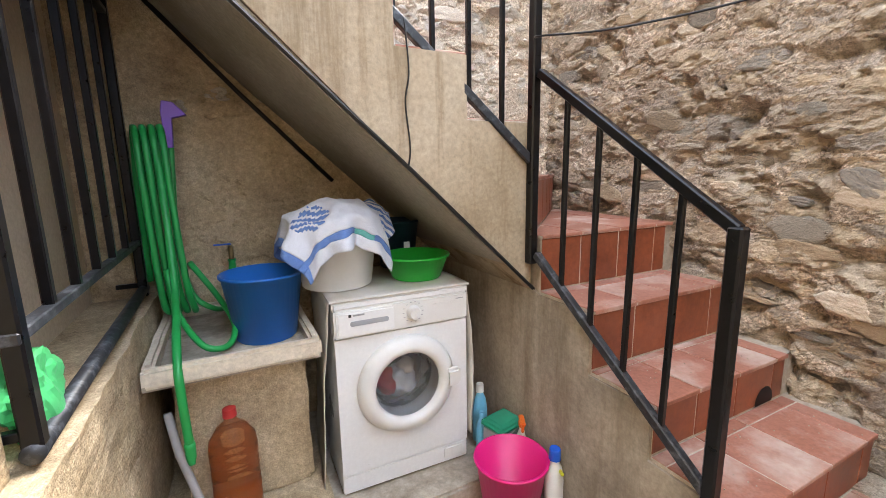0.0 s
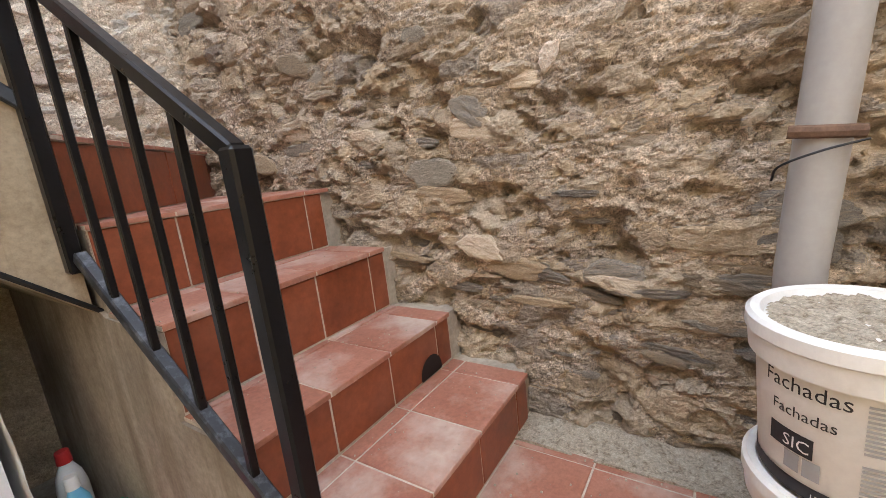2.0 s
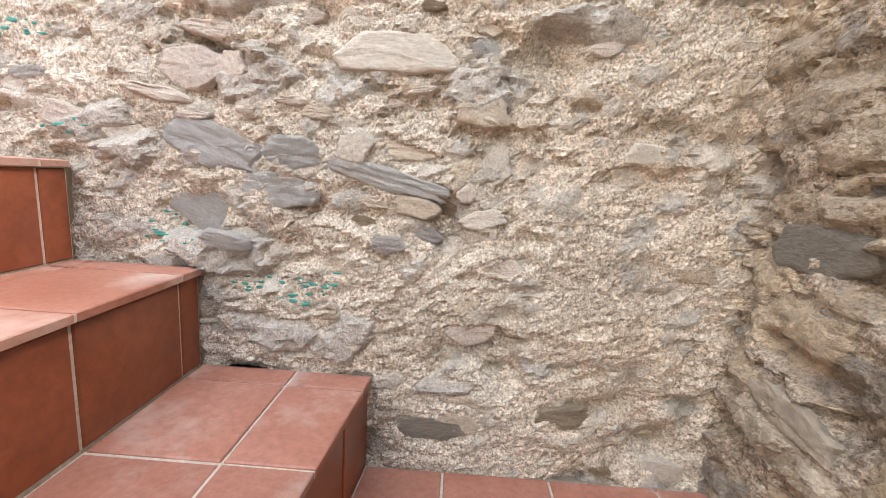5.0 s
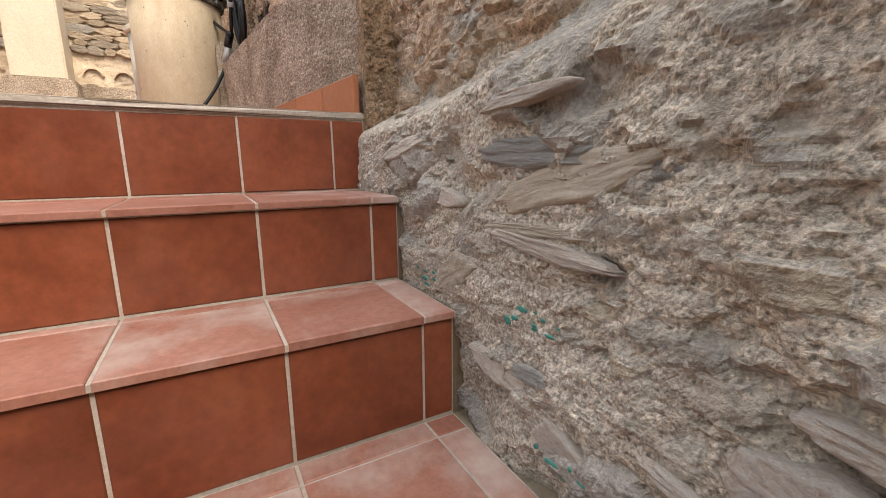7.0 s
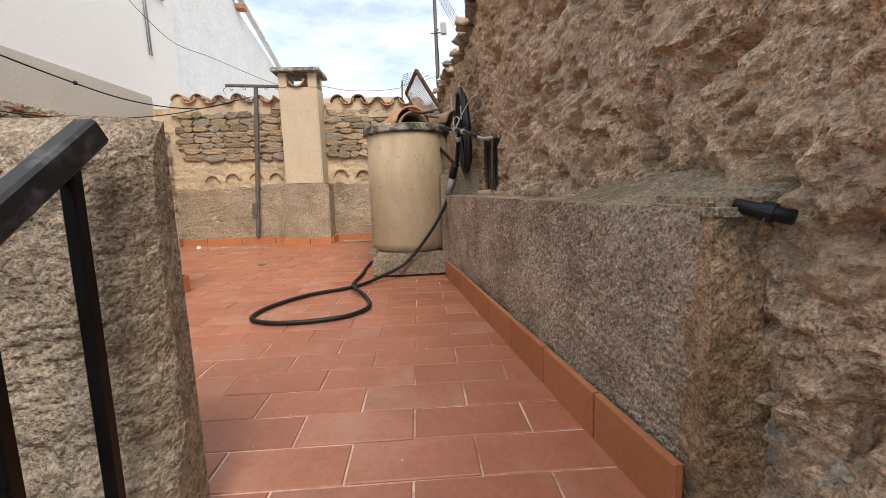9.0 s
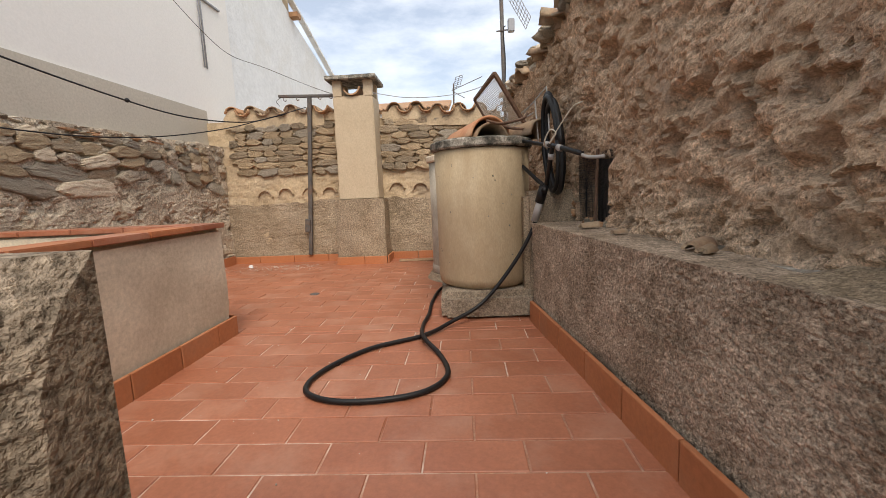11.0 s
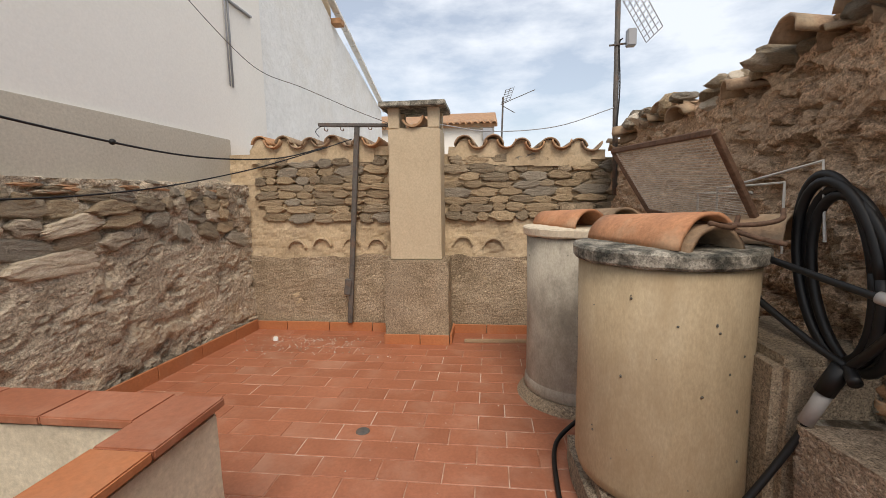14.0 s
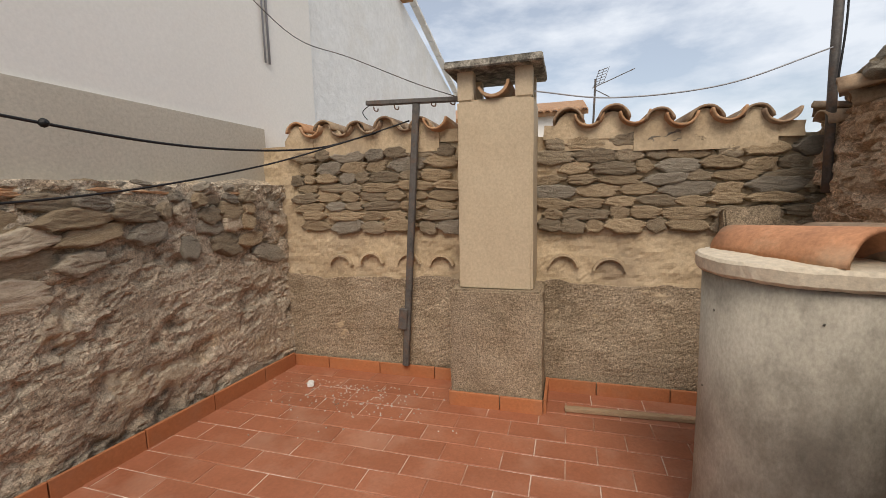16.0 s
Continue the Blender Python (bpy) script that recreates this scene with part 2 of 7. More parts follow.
CLAY = mat("curved_clay_tile", [(0.28, 0.145, 0.075), (0.42, 0.23, 0.12), (0.48, 0.31, 0.18)], scale=7, bump=0.3, fine=60, dist=0.004, vary=0.15, stain=((0.30, 0.26, 0.19), 0.6, 6))
ORANGECLAY = mat("orange_clay_tile", [(0.42, 0.20, 0.11), (0.53, 0.255, 0.135), (0.56, 0.33, 0.20)], scale=5, bump=0.3, fine=60, dist=0.004, stain=((0.50, 0.37, 0.25), 0.5, 4))
OLDCLAY = mat("weathered_clay_tile", [(0.17, 0.11, 0.075), (0.32, 0.215, 0.135), (0.38, 0.29, 0.19)], scale=8, bump=0.4, fine=60, dist=0.005, vary=0.2, stain=((0.22, 0.19, 0.14), 0.6, 6))
STONE = mat("schist_stone", [(0.215, 0.17, 0.122), (0.35, 0.28, 0.194), (0.45, 0.36, 0.254)], scale=7, bump=0.8, fine=42, dist=0.01, vary=0.25, stain=((0.36, 0.262, 0.156), 0.6, 5), stretch=(1, 1, 2.2), detail=10, grain=0.42)
PALESTONE = mat("pale_limestone", [(0.52, 0.445, 0.345), (0.68, 0.60, 0.485), (0.76, 0.68, 0.56)], scale=9, bump=0.6, fine=50, dist=0.008, vary=0.10, stain=((0.46, 0.365, 0.26), 0.5, 5), detail=10, grain=0.32)
OCHRESTONE = mat("ochre_stone", [(0.30, 0.218, 0.132), (0.445, 0.334, 0.212), (0.52, 0.41, 0.278)], scale=8, bump=0.8, fine=45, dist=0.01, vary=0.2, stretch=(1, 1, 1.8), detail=10, grain=0.42)
WARMSTONE = mat("warm_limestone", [(0.44, 0.35, 0.245), (0.59, 0.49, 0.365), (0.66, 0.565, 0.44)], scale=6, bump=0.6, fine=55, dist=0.006, vary=0.1, stain=((0.42, 0.31, 0.20), 0.5, 5), detail=10, grain=0.34)
PINKSTONE = mat("pinkish_white_stone", [(0.58, 0.43, 0.315), (0.76, 0.655, 0.54), (0.80, 0.72, 0.62)], scale=8, bump=0.7, fine=50, dist=0.008, vary=0.08, stain=((0.58, 0.36, 0.21), 0.55, 7), detail=10, grain=0.32)
SLATE = mat("blue_grey_schist", [(0.42, 0.39, 0.34), (0.58, 0.54, 0.475), (0.67, 0.625, 0.55)], scale=7, bump=0.8, fine=50, dist=0.01, vary=0.10, stain=((0.52, 0.42, 0.30), 0.55, 5), stretch=(1, 1, 3.5), detail=10, grain=0.42)
DARKSLATE = mat("dark_schist", [(0.16, 0.145, 0.125), (0.27, 0.24, 0.20), (0.38, 0.32, 0.25)], scale=7, bump=0.8, fine=50, dist=0.008, vary=0.2, stain=((0.42, 0.33, 0.22), 0.5, 5), stretch=(1, 1, 3.0), detail=10, grain=0.45)
GREYSTONE = mat("grey_slate_stone", [(0.21, 0.178, 0.138), (0.33, 0.285, 0.222), (0.42, 0.365, 0.29)], scale=7, bump=0.8, fine=50, dist=0.01, vary=0.2, stretch=(1, 1, 2.5), detail=10, grain=0.42)
TANK = mat("fibre_cement_tank", [(0.34, 0.25, 0.15), (0.45, 0.35, 0.225), (0.50, 0.41, 0.285)], scale=2.6, bump=0.25, fine=110, dist=0.003, stain=((0.33, 0.235, 0.135), 0.7, 2.4), stretch=(1.3, 1.3, 0.5), grain=0.16)
TANKGREY = mat("grey_fibre_cement", [(0.21, 0.19, 0.155), (0.40, 0.365, 0.30), (0.50, 0.46, 0.385)], scale=4.0, bump=0.3, fine=90, dist=0.004, stain=((0.17, 0.15, 0.12), 0.7, 2.6), stretch=(1.2, 1.2, 0.7), grain=0.2)
RIM = mat("lichened_rim", [(0.06, 0.06, 0.05), (0.17, 0.158, 0.13), (0.40, 0.37, 0.31)], scale=16, bump=0.7, fine=80, dist=0.006, stain=((0.46, 0.425, 0.355), 0.5, 7), grain=0.42, sharp=(0.38, 0.62))
BENCHTOP = mat("lichened_cement_top", [(0.17, 0.145, 0.118), (0.26, 0.225, 0.18), (0.56, 0.52, 0.45)], scale=17, bump=0.5, fine=60, dist=0.006, sharp=(0.36, 0.60), stain=((0.20, 0.17, 0.135), 0.75, 3), gravel=70)
IRON = mat("black_painted_iron", [(0.003, 0.003, 0.0034), (0.005, 0.005, 0.006)], scale=30, rough=0.3, bump=0.06, fine=90, dist=0.001, stain=((0.008, 0.008, 0.009), 0.6, 25), spec=0.3, grain=0.05)
WORNIRON = mat("weathered_blue_black_iron", [(0.008, 0.009, 0.011), (0.022, 0.025, 0.03)], scale=25, rough=0.45, bump=0.15, fine=90, dist=0.001, stain=((0.12, 0.13, 0.145), 0.7, 30), spec=0.5)
GREYIRON = mat("grey_painted_iron", [(0.075, 0.07, 0.066), (0.13, 0.12, 0.11)], scale=20, rough=0.55, bump=0.2, fine=80, dist=0.001, stain=((0.17, 0.10, 0.065), 0.6, 14))
RUST = mat("rusty_iron", [(0.09, 0.05, 0.032), (0.17, 0.10, 0.065)], scale=20, rough=0.7, bump=0.3, fine=80, dist=0.001)
LATHWOOD = mat("pale_brown_wood", [(0.33, 0.22, 0.13), (0.46, 0.33, 0.21)], scale=6, bump=0.4, fine=60, dist=0.003, stretch=(6, 1, 6))
BROWNWOOD = mat("brown_wood", [(0.11, 0.05, 0.026), (0.17, 0.08, 0.04)], scale=5, rough=0.6, bump=0.2, fine=40, dist=0.002, stretch=(5, 5, 0.6))
BLACKRUB = plain("black_polyethylene", (0.007, 0.007, 0.0075), rough=0.5)
ENAMEL = mat("white_enamel", [(0.66, 0.66, 0.65), (0.72, 0.72, 0.71)], scale=3, rough=0.3, bump=0.0, spec=0.5, stain=((0.60, 0.59, 0.56), 0.3, 6), grain=0.05)
WHITEPL = plain("white_plastic", (0.68, 0.67, 0.64), rough=0.4)
WELLCEM = mat("pale_worn_cement", [(0.42, 0.35, 0.26), (0.60, 0.52, 0.40), (0.68, 0.60, 0.475)], scale=1.8, bump=0.35, fine=50, dist=0.006, stain=((0.36, 0.295, 0.215), 0.6, 1.6), grain=0.2)
EARTH = mat("dry_earth", [(0.22, 0.17, 0.12), (0.32, 0.26, 0.19)], scale=0.4, bump=0.3, fine=8, dist=0.05)
WORNJOINT = mat("worn_terrace_joint", [(0.33, 0.13, 0.075), (0.44, 0.26, 0.18), (0.66, 0.53, 0.44)], scale=2.4, bump=0.2, fine=60, dist=0.002, sharp=(0.36, 0.58))
COVER = mat("yellowed_plastic_sheet", [(0.52, 0.49, 0.43), (0.62, 0.60, 0.54)], scale=6, rough=0.45, bump=0.25, fine=20, dist=0.006, stain=((0.35, 0.28, 0.19), 0.5, 5), grain=0.05)
GREYPL = plain("grey_plastic", (0.33, 0.34, 0.36), rough=0.35)
SHADEIN = plain("shade_dark", (0.05, 0.048, 0.046), rough=0.4)
STEEL = plain("drum_steel", (0.55, 0.55, 0.56), rough=0.25, metal=1.0)
BLUE = plain("blue_plastic", (0.018, 0.135, 0.47), rough=0.38)
GREENB = plain("green_plastic", (0.02, 0.36, 0.035), rough=0.35)
PINK = plain("pink_plastic", (0.68, 0.012, 0.17), rough=0.35)
HOSEG = plain("green_hose", (0.018, 0.30, 0.065), rough=0.35)
PURPLE = plain("purple_plastic", (0.20, 0.085, 0.50), rough=0.4)
NAVY = plain("dark_teal_plastic", (0.010, 0.032, 0.055), rough=0.45)
TEAL = plain("teal_green_lid", (0.03, 0.30, 0.17), rough=0.4)
LBLUE = plain("light_blue_plastic", (0.16, 0.46, 0.66), rough=0.4)
ORANGE = plain("orange_plastic", (0.75, 0.16, 0.02), rough=0.4)
YELLOW = plain("yellow_plastic", (0.62, 0.60, 0.03), rough=0.4)
RED = plain("red_plastic", (0.45, 0.03, 0.03), rough=0.4)
CAPBLUE = plain("blue_cap", (0.015, 0.10, 0.55), rough=0.35)
BUCKETW = mat("white_tub_plastic", [(0.70, 0.69, 0.66), (0.77, 0.76, 0.73)], scale=5, rough=0.42, bump=0.05, stain=((0.50, 0.45, 0.38), 0.3, 7), grain=0.05)
INK = plain("dark_print", (0.025, 0.025, 0.028), rough=0.6)
INKG = plain("grey_print", (0.33, 0.33, 0.33), rough=0.6)
SAND = mat("dried_render_dust", [(0.33, 0.28, 0.21), (0.45, 0.395, 0.315)], scale=40, bump=0.8, fine=150, dist=0.004, stain=((0.14, 0.105, 0.07), 0.8, 60), gravel=150)
TOWEL = mat("white_terry", [(0.56, 0.585, 0.64), (0.63, 0.655, 0.71)], scale=30, bump=0.4, fine=300, dist=0.002, rough=0.95)
TOWELB = mat("blue_terry", [(0.10, 0.185, 0.44), (0.15, 0.25, 0.52)], scale=30, bump=0.4, fine=300, dist=0.002, rough=0.95)
TOWELG = mat("green_terry", [(0.10, 0.36, 0.33), (0.14, 0.42, 0.38)], scale=30, bump=0.4, fine=300, dist=0.002, rough=0.95)
PVC = mat("grey_pvc", [(0.33, 0.315, 0.30), (0.40, 0.385, 0.365)], scale=4, rough=0.5, bump=0.05, stain=((0.30, 0.27, 0.23), 0.4, 5), grain=0.05)
BRASS = plain("old_brass", (0.30, 0.22, 0.10), rough=0.4, metal=1.0)
WHITEWIRE = plain("white_wire", (0.55, 0.54, 0.51), rough=0.5)
COPPERGREEN = mat("verdigris_paint", [(0.05, 0.24, 0.185), (0.09, 0.33, 0.26)], scale=20, bump=0.3, fine=80, dist=0.002)


def see_through(name, col, rough=0.08, weight=0.9):
    m = bpy.data.materials.new(name)
    m.use_nodes = True
    b = m.node_tree.nodes["Principled BSDF"]
    b.inputs["Base Color"].default_value = (*col, 1)
    b.inputs["Roughness"].default_value = rough
    b.inputs["Transmission Weight"].default_value = weight
    b.inputs["IOR"].default_value = 1.2
    return m


GLASS = see_through("porthole_glass", (0.85, 0.86, 0.86))
AMBER = see_through("amber_bottle", (0.62, 0.26, 0.10), 0.15, 0.85)
CLEARBOX = see_through("clear_plastic", (0.75, 0.78, 0.76), 0.25, 0.6)
BAGGREEN = see_through("green_bag_film", (0.10, 0.55, 0.20), 0.3, 0.4)

# ---- building helpers ----
def link(name, bm, material, parent=None, smooth=False):
    me = bpy.data.meshes.new(name)
    bm.to_mesh(me)
    bm.free()
    me.materials.append(material)
    if smooth:
        me.polygons.foreach_set("use_smooth", [True] * len(me.polygons))
    ob = new(name, me)
    if parent is not None:
        ob.parent = parent
    return ob


def part(name, bm, material, parent, label="", smooth=False):
    ob = link(name, bm, material, parent, smooth)
    return tagged(ob, label) if label else ob


def thing(name, label, category, at=(0, 0, 0), group="", kind=""):
    e = new(name)
    e.empty_display_size = 0.1
    e.matrix_basis = pose(*at) if len(at) <= 6 else at
    return tagged(e, label, category, group, kind)


def solid(name, bm, material, label, category, group="", kind="", smooth=False):
    return tagged(link(name, bm, material, None, smooth), label, category, group, kind)


def box(bm, x0, y0, z0, x1, y1, z1, bev=0.0):
    r = bmesh.ops.create_cube(bm, size=1.0, matrix=Matrix.LocRotScale(((x0 + x1) / 2, (y0 + y1) / 2, (z0 + z1) / 2), None, (x1 - x0, y1 - y0, z1 - z0)))
    if bev:
        es = list({e for v in r["verts"] for e in v.link_edges})
        bmesh.ops.bevel(bm, geom=es, offset=bev, segments=2, affect="EDGES")
    return bm


def boxm(x0, y0, z0, x1, y1, z1, bev=0.0):
    return box(bmesh.new(), x0, y0, z0, x1, y1, z1, bev)


def lathe(bm, profile, centre=(0, 0), seg=40, close=False):
    """Turns (radius, z) pairs about the upright through centre."""
    rings = []
    for r, z in profile:
        if r < 1e-5:
            rings.append([bm.verts.new((centre[0], centre[1], z))])
        else:
            rings.append([bm.verts.new((centre[0] + r * math.cos(2 * math.pi * k / seg), centre[1] + r * math.sin(2 * math.pi * k / seg), z)) for k in range(seg)])
    for a, b in zip(rings, rings[1:]):
        for k in range(seg):
            k2 = (k + 1) % seg
            if len(a) == 1 and len(b) == 1:
                continue
            if len(a) == 1:
                bm.faces.new((a[0], b[k2], b[k])[::-1])
            elif len(b) == 1:
                bm.faces.new((a[k], a[k2], b[0]))
            else:
                bm.faces.new((a[k], a[k2], b[k2], b[k]))
    return bm


def tube(bm, pts, r, seg=10, flat=1.0):
    """A round bar along pts, with capped ends."""
    pts = [Vector(p) for p in pts]
    rings, up = [], None
    for i, p in enumerate(pts):
        d = (pts[min(i + 1, len(pts) - 1)] - pts[max(i - 1, 0)]).normalized()
        if up is None:
            up = Vector((0, 0, 1)) if abs(d.z) < 0.9 else Vector((1, 0, 0))
        side = d.cross(up).normalized()
        up = side.cross(d).normalized()
        rr = r[i] if isinstance(r, (list, tuple)) else r
        rings.append([bm.verts.new(p + side * math.cos(2 * math.pi * k / seg) * rr + up * math.sin(2 * math.pi * k / seg) * rr * flat) for k in range(seg)])
    for a, b in zip(rings, rings[1:]):
        for k in range(seg):
            bm.faces.new((a[k], a[(k + 1) % seg], b[(k + 1) % seg], b[k]))
    bm.faces.new(rings[0][::-1])
    bm.faces.new(rings[-1])
    return bm


def smooth_path(pts, n=8):
    """A rounded line through pts."""
    p = [Vector(q) for q in pts]
    p = [2 * p[0] - p[1]] + p + [2 * p[-1] - p[-2]]
    out = []
    for i in range(1, len(p) - 2):
        for k in range(n):
            t = k / n
            a, b, c, d = p[i - 1], p[i], p[i + 1], p[i + 2]
            out.append(0.5 * (2 * b + (c - a) * t + (2 * a - 5 * b + 4 * c - d) * t * t + (3 * b - a - 3 * c + d) * t ** 3))
    return out + [p[-2]]


def bar(bm, a, b, w, h=None, up=(0, 0, 1)):
    """A square bar from a to b."""
    a, b = Vector(a), Vector(b)
    d = b - a
    h = h or w
    q = d.normalized()
    u = Vector(up)
    if abs(q.dot(u)) > 0.95:
        u = Vector((1, 0, 0))
    s = q.cross(u).normalized()
    u = s.cross(q)
    m = Matrix((( s.x * w, q.x * d.length, u.x * h, (a.x + b.x) / 2), (s.y * w, q.y * d.length, u.y * h, (a.y + b.y) / 2), (s.z * w, q.z * d.length, u.z * h, (a.z + b.z) / 2), (0, 0, 0, 1)))
    r = bmesh.ops.create_cube(bm, size=1.0, matrix=m)
    es = list({e for v in r["verts"] for e in v.link_edges})
    bmesh.ops.bevel(bm, geom=es, offset=min(w, h) * 0.14, segments=1, affect="EDGES")
    return bm


def prism(bm, outline, axis, lo, hi):
    """Extrudes a 2D outline along an axis from lo to hi."""
    def at(u, v, w):
        return {"x": (w, u, v), "y": (u, w, v), "z": (u, v, w)}[axis]
    a = [bm.verts.new(at(u, v, lo)) for u, v in outline]
    b = [bm.verts.new(at(u, v, hi)) for u, v in outline]
    n = len(a)
    for i in range(n):
        bm.faces.new((a[i], a[(i + 1) % n], b[(i + 1) % n], b[i]))
    bm.faces.new(a[::-1])
    bm.faces.new(b)
    bmesh.ops.recalc_face_normals(bm, faces=bm.faces)
    return bm


def fbm(x, y, z, s, octaves=4):
    return noise.fractal(Vector((x * s, y * s, z * s)), 0.9, 2.1, octaves)


def slate(h, z, w):
    """One stone pattern: way from the joint (0 to 1) and a number of its own for each stone."""
    d, pts = noise.voronoi(Vector((h, z, w)))
    q = pts[0]
    k = math.sin(q.x * 12.9898 + q.y * 78.233 + q.z * 37.719) * 43758.5453
    return min(1.0, (d[1] - d[0]) * 3.0), k - math.floor(k)


def rugged(name, origin, u, v, nu, nv, normal, amount, material, label, shape=None, depth=0.3, stones=0.0, chips=0.0, sx=5.0, sz=11.0, tilt=0.0, keep=0.0, seedo=0.0, pits=0.0, crumb=0.0, lump=24.0, kind="structure", category="wall", top=None):
    """A thick wall whose face is broken up by real relief: large stones, chips and grit. keep: share of the stones
    that mortar hides; tilt: how far the beds lean; shape(p): extra way out of the face; top(s): height along u."""
    o, u, v, nrm = Vector(origin), Vector(u), Vector(v), Vector(normal)
    verts, faces, tint = [], [], []
    for j in range(nv + 1):
        for i in range(nu + 1):
            s, t = i / nu, j / nv
            vv = v * (top(s) if top else 1.0)
            p = o + u * s + vv * t
            q = p + Vector((seedo, seedo * 0.7, 0))
            broad = fbm(q.x, q.y, q.z * 1.5, 1.9, 3)
            mid = fbm(q.x, q.y, q.z * 1.8, 8.0, 4)
            d = amount * (0.7 * broad + 0.42 * mid)
            h = q.x + q.y * 0.93 + 0.05 * mid
            zz = q.z + tilt * h + 0.035 * broad + 0.02 * mid
            own = 0.0
            if stones:
                e, k = slate(h * sx, zz * sz, 3.3)
                if k > keep:
                    body = min(1.0, e * 1.6)
                    d += stones * body * (0.35 + 0.9 * (k - keep) / (1.001 - keep)) - stones * 0.5
                    own = k if e > 0.12 else 0.0
                else:
                    d -= stones * 0.25
            if chips:
                e2, k2 = slate(h * sx * 2.7 + 9, zz * sz * 2.4, 7.7)
                d += chips * (min(1.0, e2 * 2.0) * (k2 - 0.2) - 0.3) * (1.0 if own == 0.0 else 0.35)
                if own == 0.0 and k2 > 0.72 and e2 > 0.15:
                    own = 0.15 + 0.8 * (k2 - 0.72) / 0.28
            if pits:
                g = fbm(q.x + 5, q.y, q.z * 1.2, 5.5, 3)
                d -= pits * max(0.0, g - 0.16) * 3
                d -= pits * 0.6 * min(1.0, max(0.0, mid * broad * 4 - 0.22) * 5)
            if crumb:
                # rounded lumps with sharp creases between them, thinner where a stone shows
                c1 = abs(noise.noise(Vector((q.x * lump, q.y * lump, q.z * lump * 1.25))))
                c2 = abs(noise.noise(Vector((q.x * lump * 2.3 + 7, q.y * lump * 2.3, q.z * lump * 2.6))))
                d += crumb * (1.3 * min(c1, 0.45) + 0.75 * min(c2, 0.4) - 0.3) * (1.0 if own == 0.0 else 0.45)
            if shape:
                d += shape(p)
            verts.append(p + nrm * d)
            tint.append(own)
    w = nu + 1
    flip = u.cross(v).dot(nrm) < 0
    for j in range(nv):
        for i in range(nu):
            f = (j * w + i, j * w + i + 1, (j + 1) * w + i + 1, (j + 1) * w + i)
            faces.append(f[::-1] if flip else f)
    # the body behind the face
    n0 = len(verts)
    rim = [j * w for j in range(nv + 1)] + [nv * w + i for i in range(1, nu + 1)] + [j * w + nu for j in range(nv - 1, -1, -1)] + [i for i in range(nu - 1, 0, -1)]
    for k in rim:
        verts.append(verts[k] - nrm * (depth + (verts[k] - o).dot(nrm)))
        tint.append(0.0)
    m = len(rim)
    for k in range(m):
        k2 = (k + 1) % m
        f = (rim[k], n0 + k, n0 + k2, rim[k2])
        faces.append(f[::-1] if flip else f)
    faces.append([n0 + k for k in range(m)][::-1 if not flip else 1])
    me = bpy.data.meshes.new(name)
    me.from_pydata([tuple(p) for p in verts], [], [tuple(f) for f in faces])
    me.materials.append(material)
    me.attributes.new("stone", "FLOAT", "POINT").data.foreach_set("value", tint)
    ob = new(name, me)
    return tagged(ob, label, category, "", kind)


def bedded(material, cols, strength=0.85):
    """Gives the stones of a rugged wall colours of their own, over the mortar of the material."""
    n, l = material.node_tree.nodes, material.node_tree.links
    b = n["Principled BSDF"]
    src = b.inputs["Base Color"].links[0].from_socket
    at = n.new("ShaderNodeAttribute")
    at.attribute_name = "stone"
    r = n.new("ShaderNodeValToRGB")
    r.color_ramp.interpolation = "CONSTANT"
    e = r.color_ramp.elements
    for i, c in enumerate(cols):
        pos = 0.1 + 0.9 * i / len(cols)
        if i < 2:
            e[i].position, e[i].color = pos, (*c, 1)
        else:
            e.new(pos).color = (*c, 1)
    l.new(at.outputs["Fac"], r.inputs["Fac"])
    nz = n.new("ShaderNodeTexNoise")
    nz.inputs["Scale"].default_value, nz.inputs["Detail"].default_value = 34.0, 8.0
    nz.inputs["Roughness"].default_value = 0.7
    co = n.new("ShaderNodeTexCoord")
    l.new(co.outputs["Object"], nz.inputs["Vector"])
    sh = n.new("ShaderNodeMapRange")
    sh.inputs[1].default_value, sh.inputs[2].default_value = 0.3, 0.7
    sh.inputs[3].default_value, sh.inputs[4].default_value = 0.6, 1.4
    l.new(nz.outputs["Fac"], sh.inputs[0])
    mm = n.new("ShaderNodeMix")
    mm.data_type, mm.blend_type = "RGBA", "MULTIPLY"
    mm.inputs[0].default_value = 1.0
    l.new(r.outputs["Color"], mm.inputs[6])
    l.new(sh.outputs[0], mm.inputs[7])
    gt = n.new("ShaderNodeMapRange")
    gt.inputs[1].default_value, gt.inputs[2].default_value = 0.02, 0.12
    gt.inputs[3].default_value, gt.inputs[4].default_value = 0.0, strength
    l.new(at.outputs["Fac"], gt.inputs[0])
    mx = n.new("ShaderNodeMix")
    mx.data_type = "RGBA"
    l.new(gt.outputs[0], mx.inputs[0])
    l.new(src, mx.inputs[6])
    l.new(mm.outputs[2], mx.inputs[7])
    l.new(mx.outputs[2], b.inputs["Base Color"])


